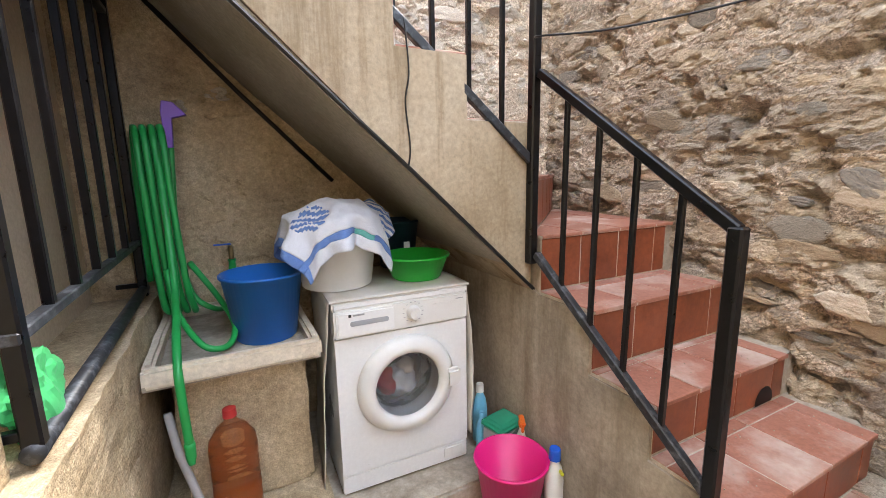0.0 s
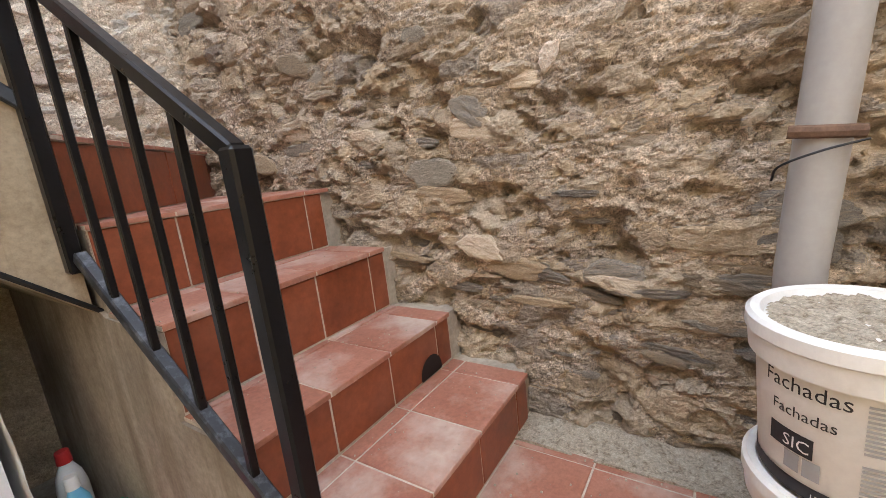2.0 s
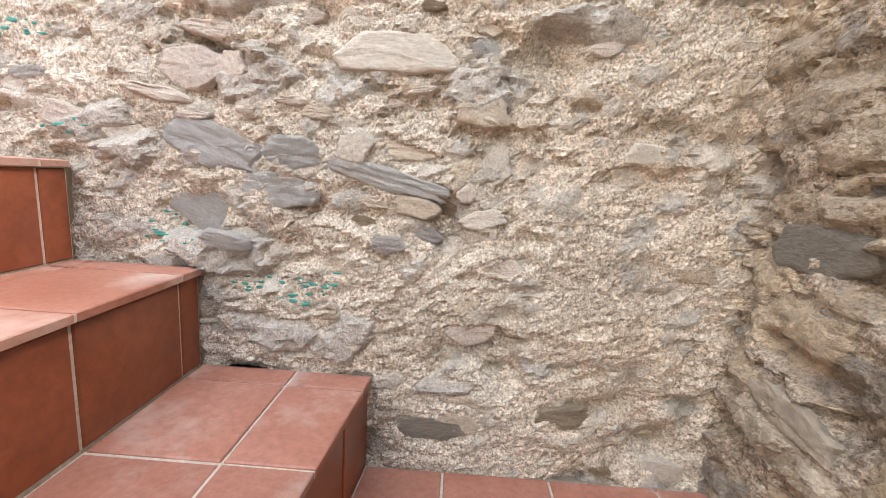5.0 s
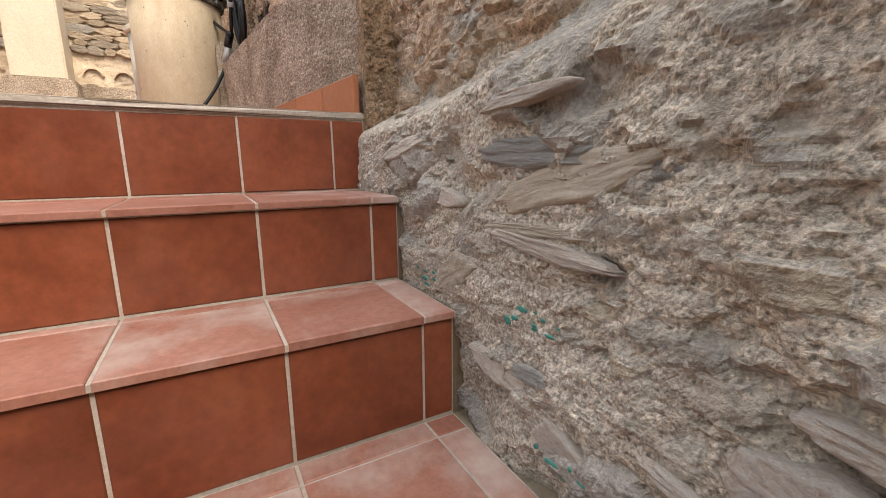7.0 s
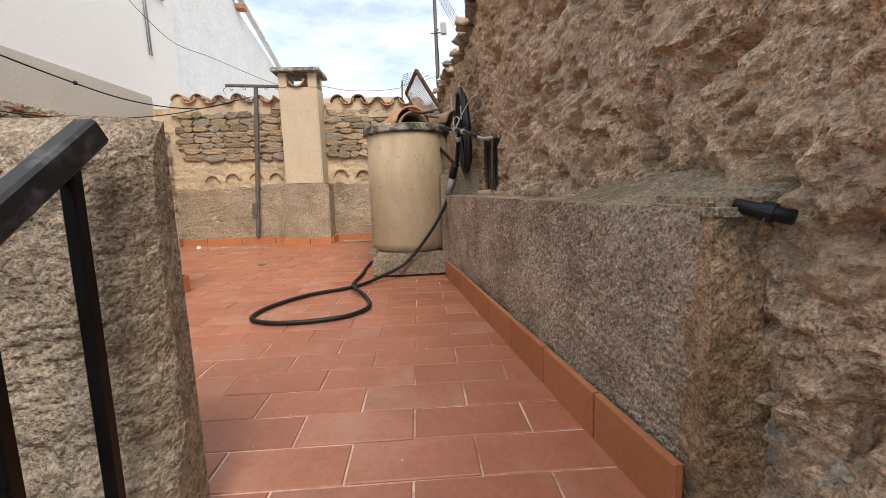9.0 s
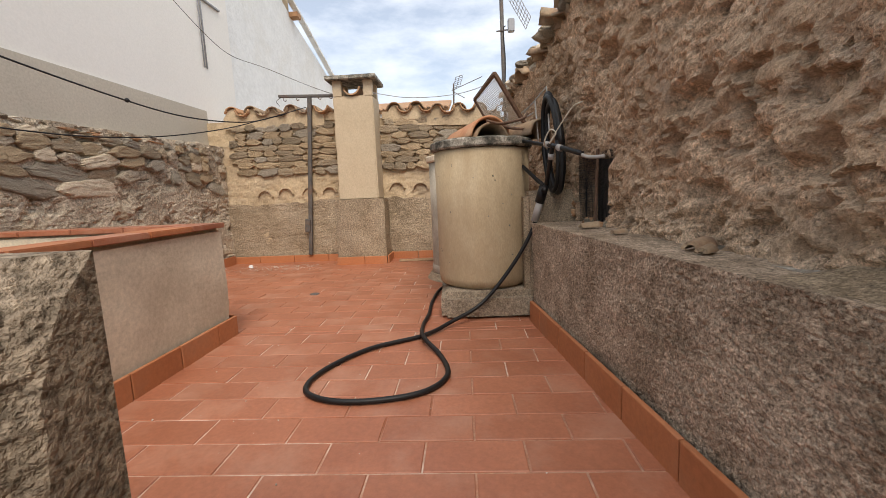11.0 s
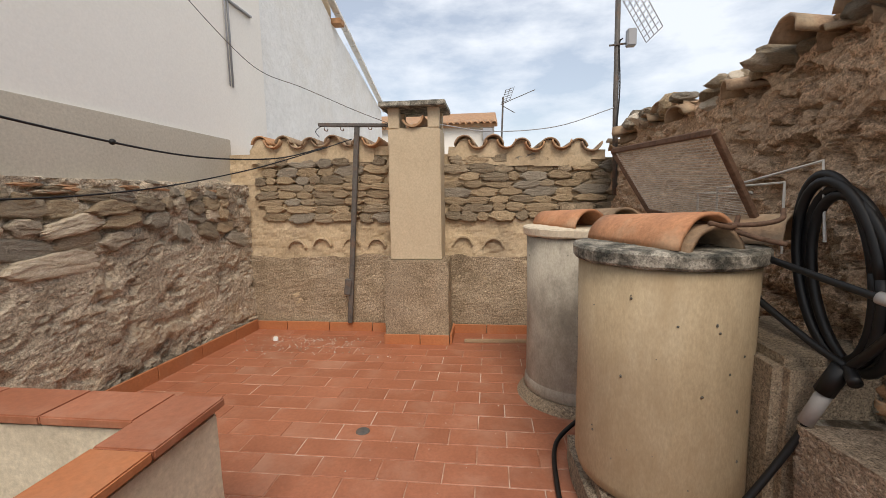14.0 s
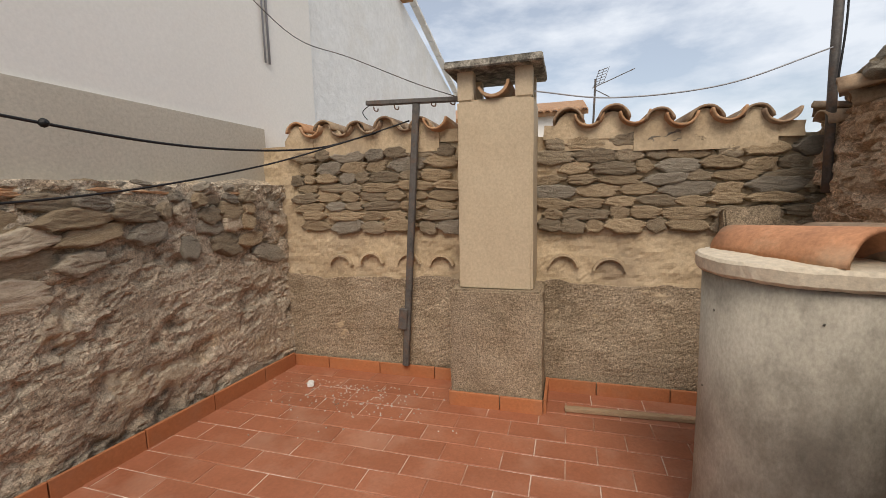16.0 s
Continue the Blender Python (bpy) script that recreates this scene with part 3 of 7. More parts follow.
bedded(RUBBLE, [(0.42, 0.31, 0.185), (0.27, 0.235, 0.19), (0.37, 0.285, 0.185), (0.22, 0.195, 0.165), (0.47, 0.37, 0.245), (0.34, 0.27, 0.19), (0.42, 0.345, 0.25)], 0.6)
bedded(GREYMORTAR, [(0.46, 0.40, 0.315), (0.33, 0.30, 0.255), (0.52, 0.465, 0.38), (0.40, 0.315, 0.215), (0.36, 0.335, 0.295)], 0.6)
bedded(OLDWALL, [(0.33, 0.29, 0.24), (0.42, 0.36, 0.285), (0.28, 0.25, 0.215), (0.46, 0.375, 0.265)], 0.45)
bedded(MUD, [(0.44, 0.31, 0.21), (0.54, 0.40, 0.275), (0.39, 0.29, 0.21), (0.49, 0.355, 0.235)], 0.4)
# ---- structure: lower patio ----
FLOOR, LAND, TERR = 0.05, 0.40, 2.815
floor = thing("floor", "grey worn cement floor of the small patio", "floor", kind="structure")
part("slab", boxm(-0.6, -2.7, FLOOR - 0.25, 2.4, 2.5, FLOOR), CEMENT, floor)


def east_bulge(p):
    """The rock swells out towards the south end of the stair wall."""
    s = max(0.0, -0.36 - p.y)
    foot = max(0.0, 0.62 - p.z) * 0.16
    return min(0.55, 0.75 * s) + foot * 0.5 + 0.05 * max(0.0, p.z - 2.4)


rugged("wall_east", (2.05, -2.0, 0.0), (0, 4.6, 0), (0, 0, 3.7), 620, 500, (-1, 0, 0), 0.030, RUBBLE, "rough rubble stone wall of ochre and grey schist beside the steps", shape=east_bulge, depth=0.5, stones=0.018, chips=0.006, sx=5.6, sz=11.0, tilt=0.06, keep=0.55, pits=0.035, crumb=0.011, lump=34.0)


def north_set_back(p):
    """Above the ledge beside the upper steps the wall leans back."""
    ledge = 2.74 + 0.10 * min(1.0, max(0.0, (p.x - 0.0) / 0.8))
    k = min(1.0, max(0.0, (p.z - ledge) / 0.10))
    k = k * k * (3 - 2 * k)
    fade = min(1.0, max(0.0, (1.35 - p.x) / 0.6))
    return -0.13 * k * fade


rugged("wall_north", (2.2, 2.37, 0.0), (-2.62, 0, 0), (0, 0, 3.02), 400, 460, (0, -1, 0), 0.022, GREYMORTAR, "old stone wall bedded in grey mortar beside the upper steps", shape=north_set_back, depth=0.5, stones=0.024, chips=0.008, sx=6.5, sz=10.0, keep=0.90, pits=0.02, tilt=0.05, seedo=4.0, crumb=0.008, lump=30.0)
rugged("wall_north_upper", (2.2, 2.50, 2.78), (-2.62, 0, 0), (0, 0, 2.5), 340, 325, (0, -1, 0), 0.05, MUD, "crumbling mud and stone wall above the ledge beside the steps", shape=lambda p: 0.10 * min(1.0, max(0.0, (p.x - 0.75) / 0.6)), depth=0.4, stones=0.018, chips=0.010, sx=5.0, sz=7.5, keep=0.78, pits=0.04, seedo=6.0, crumb=0.026, lump=13.0)
rugged("wall_laundry", (-0.40, 2.345, 0.0), (1.62, 0, 0), (0, 0, 2.5), 120, 150, (0, -1, 0), 0.014, LAUNDRY, "damp flaking ochre plaster behind the washing machine", depth=0.02, pits=0.012, seedo=15.0, top=lambda s: min(2.44, 1.01 + (1.19 - (-0.40 + 1.62 * s)) * 0.92) / 2.5)
# house walls that close the patio; the south one is added, out of view
west = thing("wall_west", "rough ochre plastered house wall with a barred window", "wall", kind="structure")
rugged("wall_west_lower", (-0.29, -2.7, 0.0), (0, 5.1, 0), (0, 0, 0.98), 120, 40, (1, 0, 0), 0.022, LAUNDRY, "sandy ochre plaster below the barred window", depth=0.35)
part("pier", boxm(-0.71, -2.7, 0.98, -0.36, 0.98, 2.81), LAUNDRY, west)
part("pier", boxm(-0.71, 2.26, 0.98, -0.36, 2.6, 2.81), LAUNDRY, west)
part("lintel", boxm(-0.71, 0.98, 2.25, -0.36, 2.26, 2.81), LAUNDRY, west)
part("reveal_back", boxm(-0.80, 0.9, 0.9, -0.52, 2.4, 2.4), CREAM, west)
part("shutter", boxm(-0.535, 1.02, 1.0, -0.50, 1.36, 2.2, 0.004), BROWNWOOD, west, "brown wooden shutter")
part("inner_sill", boxm(-0.72, 0.98, 0.93, -0.37, 2.26, 0.985, 0.004), LAUNDRY, west)
# unseen added wall, kept low and far back so skylight reaches the patio
solid("wall_south", boxm(-0.8, -2.9, 0.0, 2.6, -2.6, 2.5), CREAM, "plain cream wall added out of view to close the patio", "wall", kind="structure")

# ---- the steps ----
# height, and where each straight riser stands
STEPS = [(0.578, 0.535), (0.762, 0.825), (1.0, 1.095), (1.243, 1.395)]
UPPER = [(1.942, 0.877), (2.162, 0.595), (2.386, 0.304), (2.592, 0.036), (TERR, -0.275)]
XL, XR = 1.20, 2.0
YL, YR = 1.46, 2.36
P5 = 1.483
P6 = 1.712
stairs = thing("staircase", "masonry staircase faced with red clay tiles, turning up to the terrace", "stairs", kind="structure")
core = bmesh.new()
T = 0.012
box(core, XL - 0.06, -1.4, FLOOR - 0.02, XR + 0.2, 0.56, LAND - T)
box(core, XL + 0.004, 0.555, FLOOR - 0.02, XR + 0.2, 2.5, LAND - T - 0.003)
for i, (z, y) in enumerate(STEPS):
    box(core, XL, y + T, LAND - 0.05, XR + 0.1, 2.5, z - T)
prism(core, [(XL, 1.485), (2.10, 2.388), (2.10, 2.5), (XL, 2.5)], "z", 1.1, P5 - T)
prism(core, [(XL - 0.03, 1.46), (1.235, 2.36), (1.235, 2.5), (0.88, 2.5), (0.88, 1.46)], "z", 1.42, P6 - T)
part("core", core, CEMENT, stairs, "damp grey cement body")
# slab of the upper flight with a stepped outer face
outline = [(XL - 0.02, 1.0), (XL - 0.02, P6 - 0.012), (UPPER[0][1] - T, P6 - 0.012)]
for i, (z, x) in enumerate(UPPER):
    outline.append((x - T, z - T))
    if i + 1 < len(UPPER):
        outline.append((UPPER[i + 1][1] - T, z - T))
outline += [(-0.45, TERR - T), (-0.45, 2.45), (-0.33, 2.42), (0.13, 2.0)]
part("flight", prism(bmesh.new(), outline, "y", 1.44, 2.42), CHEEK, stairs, "yellowish water-streaked plaster side")
sof = bmesh.new()
prism(sof, [(1.225, 0.965), (1.225, 0.982), (0.13, 1.997), (-0.34, 2.425), (-0.36, 2.405), (0.11, 1.978)], "y", 1.452, 2.40)
part("soffit", sof, SOFFIT, stairs, "grey plastered underside")
bead = bmesh.new()
tube(bead, [(1.225, 1.436, 0.972), (0.66, 1.436, 1.494), (0.11, 1.436, 1.985), (-0.35, 1.436, 2.41)], 0.008, 6)
part("drip_edge", bead, BLACKRUB, stairs, "dark cracked drip edge")
# cheek wall of the first flight, under the steps
ck = bmesh.new()
prism(ck, [(0.56, FLOOR), (2.36, FLOOR), (2.36, 1.0), (1.43, 1.0), (1.40, 0.985), (1.10, 0.98), (1.10, 0.745), (0.83, 0.745), (0.83, 0.56), (0.56, 0.56)], "x", XL - 0.012, XL + 0.05)
part("cheek", ck, CEMENT, stairs, "stained cement side under the steps")

# ---- terrace ----
terrace = thing("terrace_floor", "roof terrace floor of worn red clay tiles with pale joints", "terrace", kind="structure")
part("slab", boxm(-5.1, 0.45, 2.45, -0.29, 2.6, TERR - 0.014), CEMENT, terrace)
part("slab", boxm(-5.1, -1.2, 2.45, -2.33, 0.45, TERR - 0.014), CEMENT, terrace)


rugged("wall_back", (-4.86, -1.1, TERR - 0.05), (0, 3.9, 0), (0, 0, 1.64), 190, 80, (1, 0, 0), 0.02, OCHRE, "back parapet of dry schist stones between ochre render", depth=0.34, chips=0.008, sx=4, sz=6, seedo=2.0, top=lambda s: (4.405 - 0.075 * max(0.0, -1.1 + 3.9 * s) / 1.67 - 2.765) / 1.64)
rugged("wall_back_band", (-4.845, -1.1, TERR - 0.05), (0, 3.9, 0), (0, 0, 0.725), 300, 60, (1, 0, 0), 0.012, BAND, "rough grey-brown cement band along the foot of the parapet", depth=0.05, chips=0.004, sx=12, sz=22, seedo=5.0, crumb=0.006, lump=30.0, top=lambda s: 1.0 + 0.06 * fbm(s * 3.9, 0, 0, 2.6, 3))
rugged("wall_left", (-5.0, -0.86, TERR - 0.2), (3.2, -0.22, 0), (0, 0, 1.52), 320, 160, (0.07, 1, 0), 0.017, OLDWALL, "stained rubble wall with loose stones along its top", depth=0.22, stones=0.006, chips=0.0, sx=4.5, sz=6, keep=0.93, pits=0.02, seedo=7.0, crumb=0.005, lump=22.0)


def right_top(s):
    x = -0.15 - 4.75 * s
    for (xa, za), (xb, zb) in zip(RIDGE, RIDGE[1:]):
        if xa >= x >= xb:
            z = za + (zb - za) * (x - xa) / (xb - xa)
            break
    else:
        z = RIDGE[-1][1]
    return (z - 2.6 + 0.05 * fbm(x, 0, 0, 2.2, 3)) / 2.6


RIDGE = [(0.2, 5.35), (-1.2, 5.2), (-1.9, 4.92), (-2.45, 4.66), (-3.0, 4.50), (-3.6, 4.48), (-4.4, 4.52), (-4.95, 4.40)]
def wall_y(x):
    return 2.52 - 0.25 * (-0.15 - x) / 4.75


def broken_hole(q):
    j = 0.03 * fbm(q.x, 0, q.z, 9, 3)
    return -0.13 if -2.46 + j < q.x < -2.04 + j and 3.30 < q.z < 3.67 + j else 0.0


rugged("wall_right", (-0.15, 2.52, 2.6), (-4.75, -0.25, 0), (0, 0, 2.6), 560, 320, (0, -1, 0), 0.036, MUD, "tall crumbling mud and rubble wall beside the terrace", depth=0.4, stones=0.014, chips=0.009, sx=5.5, sz=7.0, keep=0.84, pits=0.045, crumb=0.021, lump=14.0, seedo=11.0, top=right_top, shape=broken_hole)
def softened(bm, amt=0.006, cuts=10):
    bmesh.ops.subdivide_edges(bm, edges=bm.edges, cuts=cuts, use_grid_fill=True)
    for vtx in bm.verts:
        c = vtx.co
        vtx.co = c + Vector((fbm(c.x, c.y, c.z, 4, 3), fbm(c.y, c.z, c.x, 4, 3), 0)) * amt
    return bm


# bench along the foot of that wall
bench = thing("wall_bench", "rough pebbledash masonry bench with a lichened cement top", "bench", kind="structure")
bf = [(-0.30, 2.405), (-2.46, 2.155)]
rugged("bench_face", (bf[0][0], bf[0][1], TERR), (bf[1][0] - bf[0][0], bf[1][1] - bf[0][1], 0), (0, 0, 0.535), 360, 90, (-0.115, -0.993, 0), 0.010, BENCHFACE, "rough pebbly cement face of the bench", depth=0.08, chips=0.002, sx=14, sz=26, seedo=9.0, crumb=0.006, lump=42.0)
bt = bmesh.new()
prism(bt, [(-0.30, 2.432), (-0.34, 2.72), (-2.55, 2.50), (-2.55, 2.20), (-2.46, 2.182)], "z", TERR, 3.345)
bmesh.ops.subdivide_edges(bt, edges=bt.edges, cuts=14, use_grid_fill=True)
for vtx in bt.verts:
    if vtx.co.z > 3.3:
        vtx.co.z += 0.012 * fbm(vtx.co.x, vtx.co.y, 0, 5, 3) + 0.05 * max(0, vtx.co.y - 2.35)
part("bench_body", bt, BENCHTOP, bench, smooth=True)
rugged("bench_end", (-0.272, 2.405, TERR - 0.1), (0, 0.135, 0), (0, 0, 0.645), 40, 120, (1, 0, 0), 0.016, DIRTEND, "dirty brown broken end of the bench", depth=0.06, chips=0.004, sx=12, sz=18, seedo=13.0, crumb=0.006, lump=30.0, pits=0.01)
end_cap = softened(boxm(-0.46, 2.40, 3.325, -0.268, 2.56, 3.368, 0.014), 0.010, 8)
part("end_cap", end_cap, BAND, bench, "smoothed grey cement cap over the broken end", True)
part("bench_back", boxm(-3.0, 2.12, TERR, -2.50, 2.5, 3.52, 0.03), BAND, bench, "raised cement block behind the tank")

# cement hump where the bench dies against the wall
hump = bmesh.new()
NU, NV = 36, 14
grid_h = []
for i in range(NU + 1):
    x = -0.285 - 0.72 * i / NU
    y0 = 2.405 - 0.1157 * (-0.30 - x) + 0.012
    row = []
    for j in range(NV + 1):
        v = j / NV
        rise = 0.085 * math.sin(math.pi * min(1.0, 0.12 + 0.88 * i / NU)) ** 0.7 * min(1.0, v * 1.5) ** 1.3
        y = y0 + (2.62 - y0) * v
        row.append(hump.verts.new((x, y, 3.345 + rise + 0.008 * fbm(x, y, 0, 9, 3))))
    grid_h.append(row)
for i in range(NU):
    for j in range(NV):
        hump.faces.new((grid_h[i][j], grid_h[i][j + 1], grid_h[i + 1][j + 1], grid_h[i + 1][j]))
skirt_h = [grid_h[i][0] for i in range(NU + 1)], grid_h[0], grid_h[NU]
for run in skirt_h:
    low = [hump.verts.new((q.co.x, q.co.y, 3.30)) for q in run]
    for a in range(len(run) - 1):
        hump.faces.new((run[a], run[a + 1], low[a + 1], low[a]))
bmesh.ops.recalc_face_normals(hump, faces=hump.faces)
part("cement_hump", hump, BAND, bench, "smoothed grey cement fillet", True)

# low parapet round the light well
well = thing("well_parapet", "low cement parapet round a light well, capped with red tiles", "parapet", kind="structure")
part("parapet_side", softened(boxm(-2.33, 0.37, 2.3, -0.5, 0.50, 3.405, 0.02)), WELLCEM, well, smooth=False)
part("parapet_end", softened(boxm(-2.33, -1.1, 2.3, -2.20, 0.372, 3.405, 0.012)), WELLCEM, well)
part("well_wall", boxm(-2.2, -1.3, 0.0, -0.6, -0.95, 4.1), OLDWALL, well)
part("well_floor", boxm(-2.33, -1.1, 0.9, -0.5, 0.4, 1.0), CEMENT, well)
# pier at the head of the stairs
rugged("stair_head_pier", (-0.27, 0.2, 2.2), (0, 1.375, 0), (0, 0, 1.315), 230, 210, (1, 0, 0), 0.006, PIERCEM, "rough grey-brown cement pier at the head of the steps", depth=0.11, chips=0.002, sx=12, sz=20, crumb=0.006, lump=40.0, pits=0.005, shape=lambda p: -0.06 * max(0.0, (p.y - 1.50) / 0.075) ** 2.2 - 0.05 * max(0.0, (p.z - 3.42) / 0.095) ** 3 + (0.03 if p.z < 2.95 else 0.03 * max(0, 1 - (p.z - 2.95) / 0.08)) * (1 if p.y > 1.45 else 0), seedo=3.0)
solid("ground", boxm(-70, -60, -0.6, 60, 60, -0.2), EARTH, "dry earth of the village around the houses", "ground", kind="structure")
# ---- railings ----
def stair_railing(name, label, posts, rails, bars):
    r = thing(name, label, "railing", group="stair railings")
    for a, b in posts:
        part("post", bar(bmesh.new(), a, b, 0.04), IRON, r)
    for a, b, m in rails:
        part("rail", bar(bmesh.new(), a, b, 0.03, 0.034), m, r)
    for a, b in bars:
        part("baluster", bar(bmesh.new(), a, b, 0.018), IRON, r)
    return r


def along(a, b, t):
    return tuple(a[i] + (b[i] - a[i]) * t for i in range(3))


lo_a, lo_b = (1.172, 1.395, 1.165), (1.180, 0.635, 0.59)
hi_a, hi_b = (1.172, 1.395, 1.885), (1.180, 0.622, 1.350)
stair_railing("stair_railing", "black painted iron railing of square bars on the lower steps", [((1.165, 1.422, 1.12), (1.165, 1.422, 2.50)), ((1.180, 0.624, 0.06), (1.180, 0.624, 1.362))],
              [(lo_a, lo_b, WORNIRON), (hi_a, hi_b, IRON)], [(along(lo_a, lo_b, k / 5), along(hi_a, hi_b, k / 5)) for k in range(1, 5)])
ul_a, ul_b = (1.165, 1.43, 1.545), (-0.255, 1.545, 2.79)
uh_a, uh_b = (1.165, 1.43, 2.40), (-0.25, 1.56, 3.485)
stair_railing("stair_railing", "black painted iron railing running up to the cement pier", [], [(ul_a, ul_b, WORNIRON), (uh_a, uh_b, WORNIRON)],
              [(along(ul_a, ul_b, k / 10), along(uh_a, uh_b, k / 10)) for k in (1, 2, 3, 4, 5, 6, 7, 8, 8.85, 9.7)])

# ---- tiles ----
def clip_poly(poly, n, c):
    """Keeps the side of a flat outline where n . p <= c."""
    out = []
    for i, p in enumerate(poly):
        q = poly[(i + 1) % len(poly)]
        dp, dq = n[0] * p[0] + n[1] * p[1] - c, n[0] * q[0] + n[1] * q[1] - c
        if dp <= 0:
            out.append(p)
        if dp * dq < 0:
            t = dp / (dp - dq)
            out.append((p[0] + (q[0] - p[0]) * t, p[1] + (q[1] - p[1]) * t))
    return out


def area(poly):
    return 0.5 * sum(a[0] * b[1] - b[0] * a[1] for a, b in zip(poly, poly[1:] + poly[:1]))


def shrink(poly, g):
    """Draws a convex outline in by g."""
    res = poly
    for a, b in zip(poly, poly[1:] + poly[:1]):
        d = math.hypot(b[0] - a[0], b[1] - a[1])
        if d < 1e-6:
            continue
        n = ((b[1] - a[1]) / d, -(b[0] - a[0]) / d)
        res = clip_poly(res, n, n[0] * a[0] + n[1] * a[1] - g)
        if len(res) < 3:
            return []
    return res


def tile_piece(parent, poly, to_world, thick, material, name="tile", gap=0.003):
    """One tile with worn edges; to_world(u, v, h) places it."""
    if area(poly) < 0:
        poly = poly[::-1]
    base = shrink(poly, gap)
    top = shrink(poly, gap + 0.0025)
    if len(base) < 3 or area(base) < 0.0004:
        return
    if len(top) != len(base):
        top = base
    bm = bmesh.new()
    n = len(base)
    dz = random.uniform(-0.0012, 0.0012)
    a = [bm.verts.new(to_world(u, v, -0.004)) for u, v in base]
    b = [bm.verts.new(to_world(u, v, thick - 0.002 + dz)) for u, v in base]
    c = [bm.verts.new(to_world(u, v, thick + dz)) for u, v in top]
    for r, s in ((a, b), (b, c)):
        for i in range(n):
            bm.faces.new((r[i], r[(i + 1) % n], s[(i + 1) % n], s[i]))
    bm.faces.new(c)
    bmesh.ops.recalc_face_normals(bm, faces=bm.faces)
    link(name, bm, material, parent)


def field(parent, outline, us, vs, to_world, thick, material, name="tile", bond=0.0, gap=0.003):
    """Lays tiles between the joint lines us and vs inside a convex outline."""
    if area(outline) < 0:
        outline = outline[::-1]
    for j, (v0, v1) in enumerate(zip(vs, vs[1:])):
        for u0, u1 in zip(us, us[1:]):
            o = bond if j % 2 else 0.0
            poly = [(u0 + o, v0), (u1 + o, v0), (u1 + o, v1), (u0 + o, v1)]
            for a, b in zip(outline, outline[1:] + outline[:1]):
                d = math.hypot(b[0] - a[0], b[1] - a[1])
                nn = ((b[1] - a[1]) / d, -(b[0] - a[0]) / d)
                poly = clip_poly(poly, nn, nn[0] * a[0] + nn[1] * a[1])
                if len(poly) < 3:
                    break
            if len(poly) >= 3:
                tile_piece(parent, poly, to_world, thick, material, name, gap)


def steps_from(start, pitch, lo, hi):
    k = math.floor((lo - start) / pitch)
    out = []
    while start + k * pitch < hi + pitch:
        out.append(start + k * pitch)
        k += 1
    return out


TH = 0.011
UX = [1.16, 1.424, 1.662, 1.914, 2.2]
# grout beds show between the tiles
def flat(z):
    return lambda u, v, h: (u, v, z - TH + h)


def riser_y(y):
    return lambda u, v, h: (u, y + TH - h, v)


def riser_x(x):
    return lambda u, v, h: (x - TH + h, u, v)


grout = bmesh.new()
prev = LAND
for i, (z, y) in enumerate(STEPS):
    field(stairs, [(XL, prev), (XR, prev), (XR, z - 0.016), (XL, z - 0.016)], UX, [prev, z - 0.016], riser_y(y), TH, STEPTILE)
    back = STEPS[i + 1][1] if i + 1 < len(STEPS) else 2.36
    if i + 1 < len(STEPS):
        field(stairs, [(XL - 0.006, y - 0.012), (XR, y - 0.012), (XR, back), (XL - 0.006, back)], UX, [y - 0.012, y + 0.235, back + 0.01], flat(z), TH, TREADTILE)
        box(grout, XL - 0.004, y - 0.008, z - 0.015, XR, back, z - 0.0035)
    box(grout, XL + 0.002, y + 0.003, prev - 0.01, XR, y + 0.014, z - 0.012)
    prev = z
# winders
A5, B5 = Vector((XL - 0.004, 1.45)), Vector((2.115, 2.365))
A6, B6 = Vector((XL - 0.004, 1.46)), Vector((1.265, 2.37))
y4, z4 = STEPS[-1][1], STEPS[-1][0]
field(stairs, [(XL - 0.006, y4 - 0.012), (XR + 0.04, y4 - 0.012), (2.115, 2.365), (XL - 0.004, 1.45)], UX, [y4 - 0.012, y4 + 0.238, y4 + 0.488, y4 + 0.74, y4 + 1.0], flat(z4), TH, TREADTILE)
prism(grout, [(XL - 0.004, y4 - 0.008), (XR + 0.02, y4 - 0.008), (2.115, 2.365), (XL, 1.45)], "z", z4 - 0.015, z4 - 0.0035)


def slanted(A, B):
    d = (B - A).normalized()
    n = Vector((d.y, -d.x))
    return lambda u, v, h: (A.x + d.x * u + n.x * (h - TH), A.y + d.y * u + n.y * (h - TH), v)


L5, L6 = (B5 - A5).length, (B6 - A6).length
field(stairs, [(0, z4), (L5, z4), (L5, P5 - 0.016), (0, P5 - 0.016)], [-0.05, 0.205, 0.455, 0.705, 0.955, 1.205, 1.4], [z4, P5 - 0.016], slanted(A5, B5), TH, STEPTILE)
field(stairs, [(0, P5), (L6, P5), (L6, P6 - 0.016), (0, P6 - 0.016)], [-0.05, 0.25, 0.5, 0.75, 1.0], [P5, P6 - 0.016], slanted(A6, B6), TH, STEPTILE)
field(stairs, [(A5.x, A5.y - 0.012), (B5.x + 0.006, B5.y - 0.012), (B5.x, 2.37), (B6.x, 2.37), (A6.x, A6.y)], [0.95, 1.2, 1.45, 1.7, 1.95, 2.2], [1.40, 1.62, 1.87, 2.12, 2.4], flat(P5), TH, TREADTILE)
prism(grout, [(A5.x, A5.y - 0.008), (B5.x, B5.y - 0.008), (B6.x, 2.37), (A6.x, A6.y)], "z", P5 - 0.015, P5 - 0.0035)
VY = [1.30, 1.55, 1.80, 2.05, 2.298, 2.55]
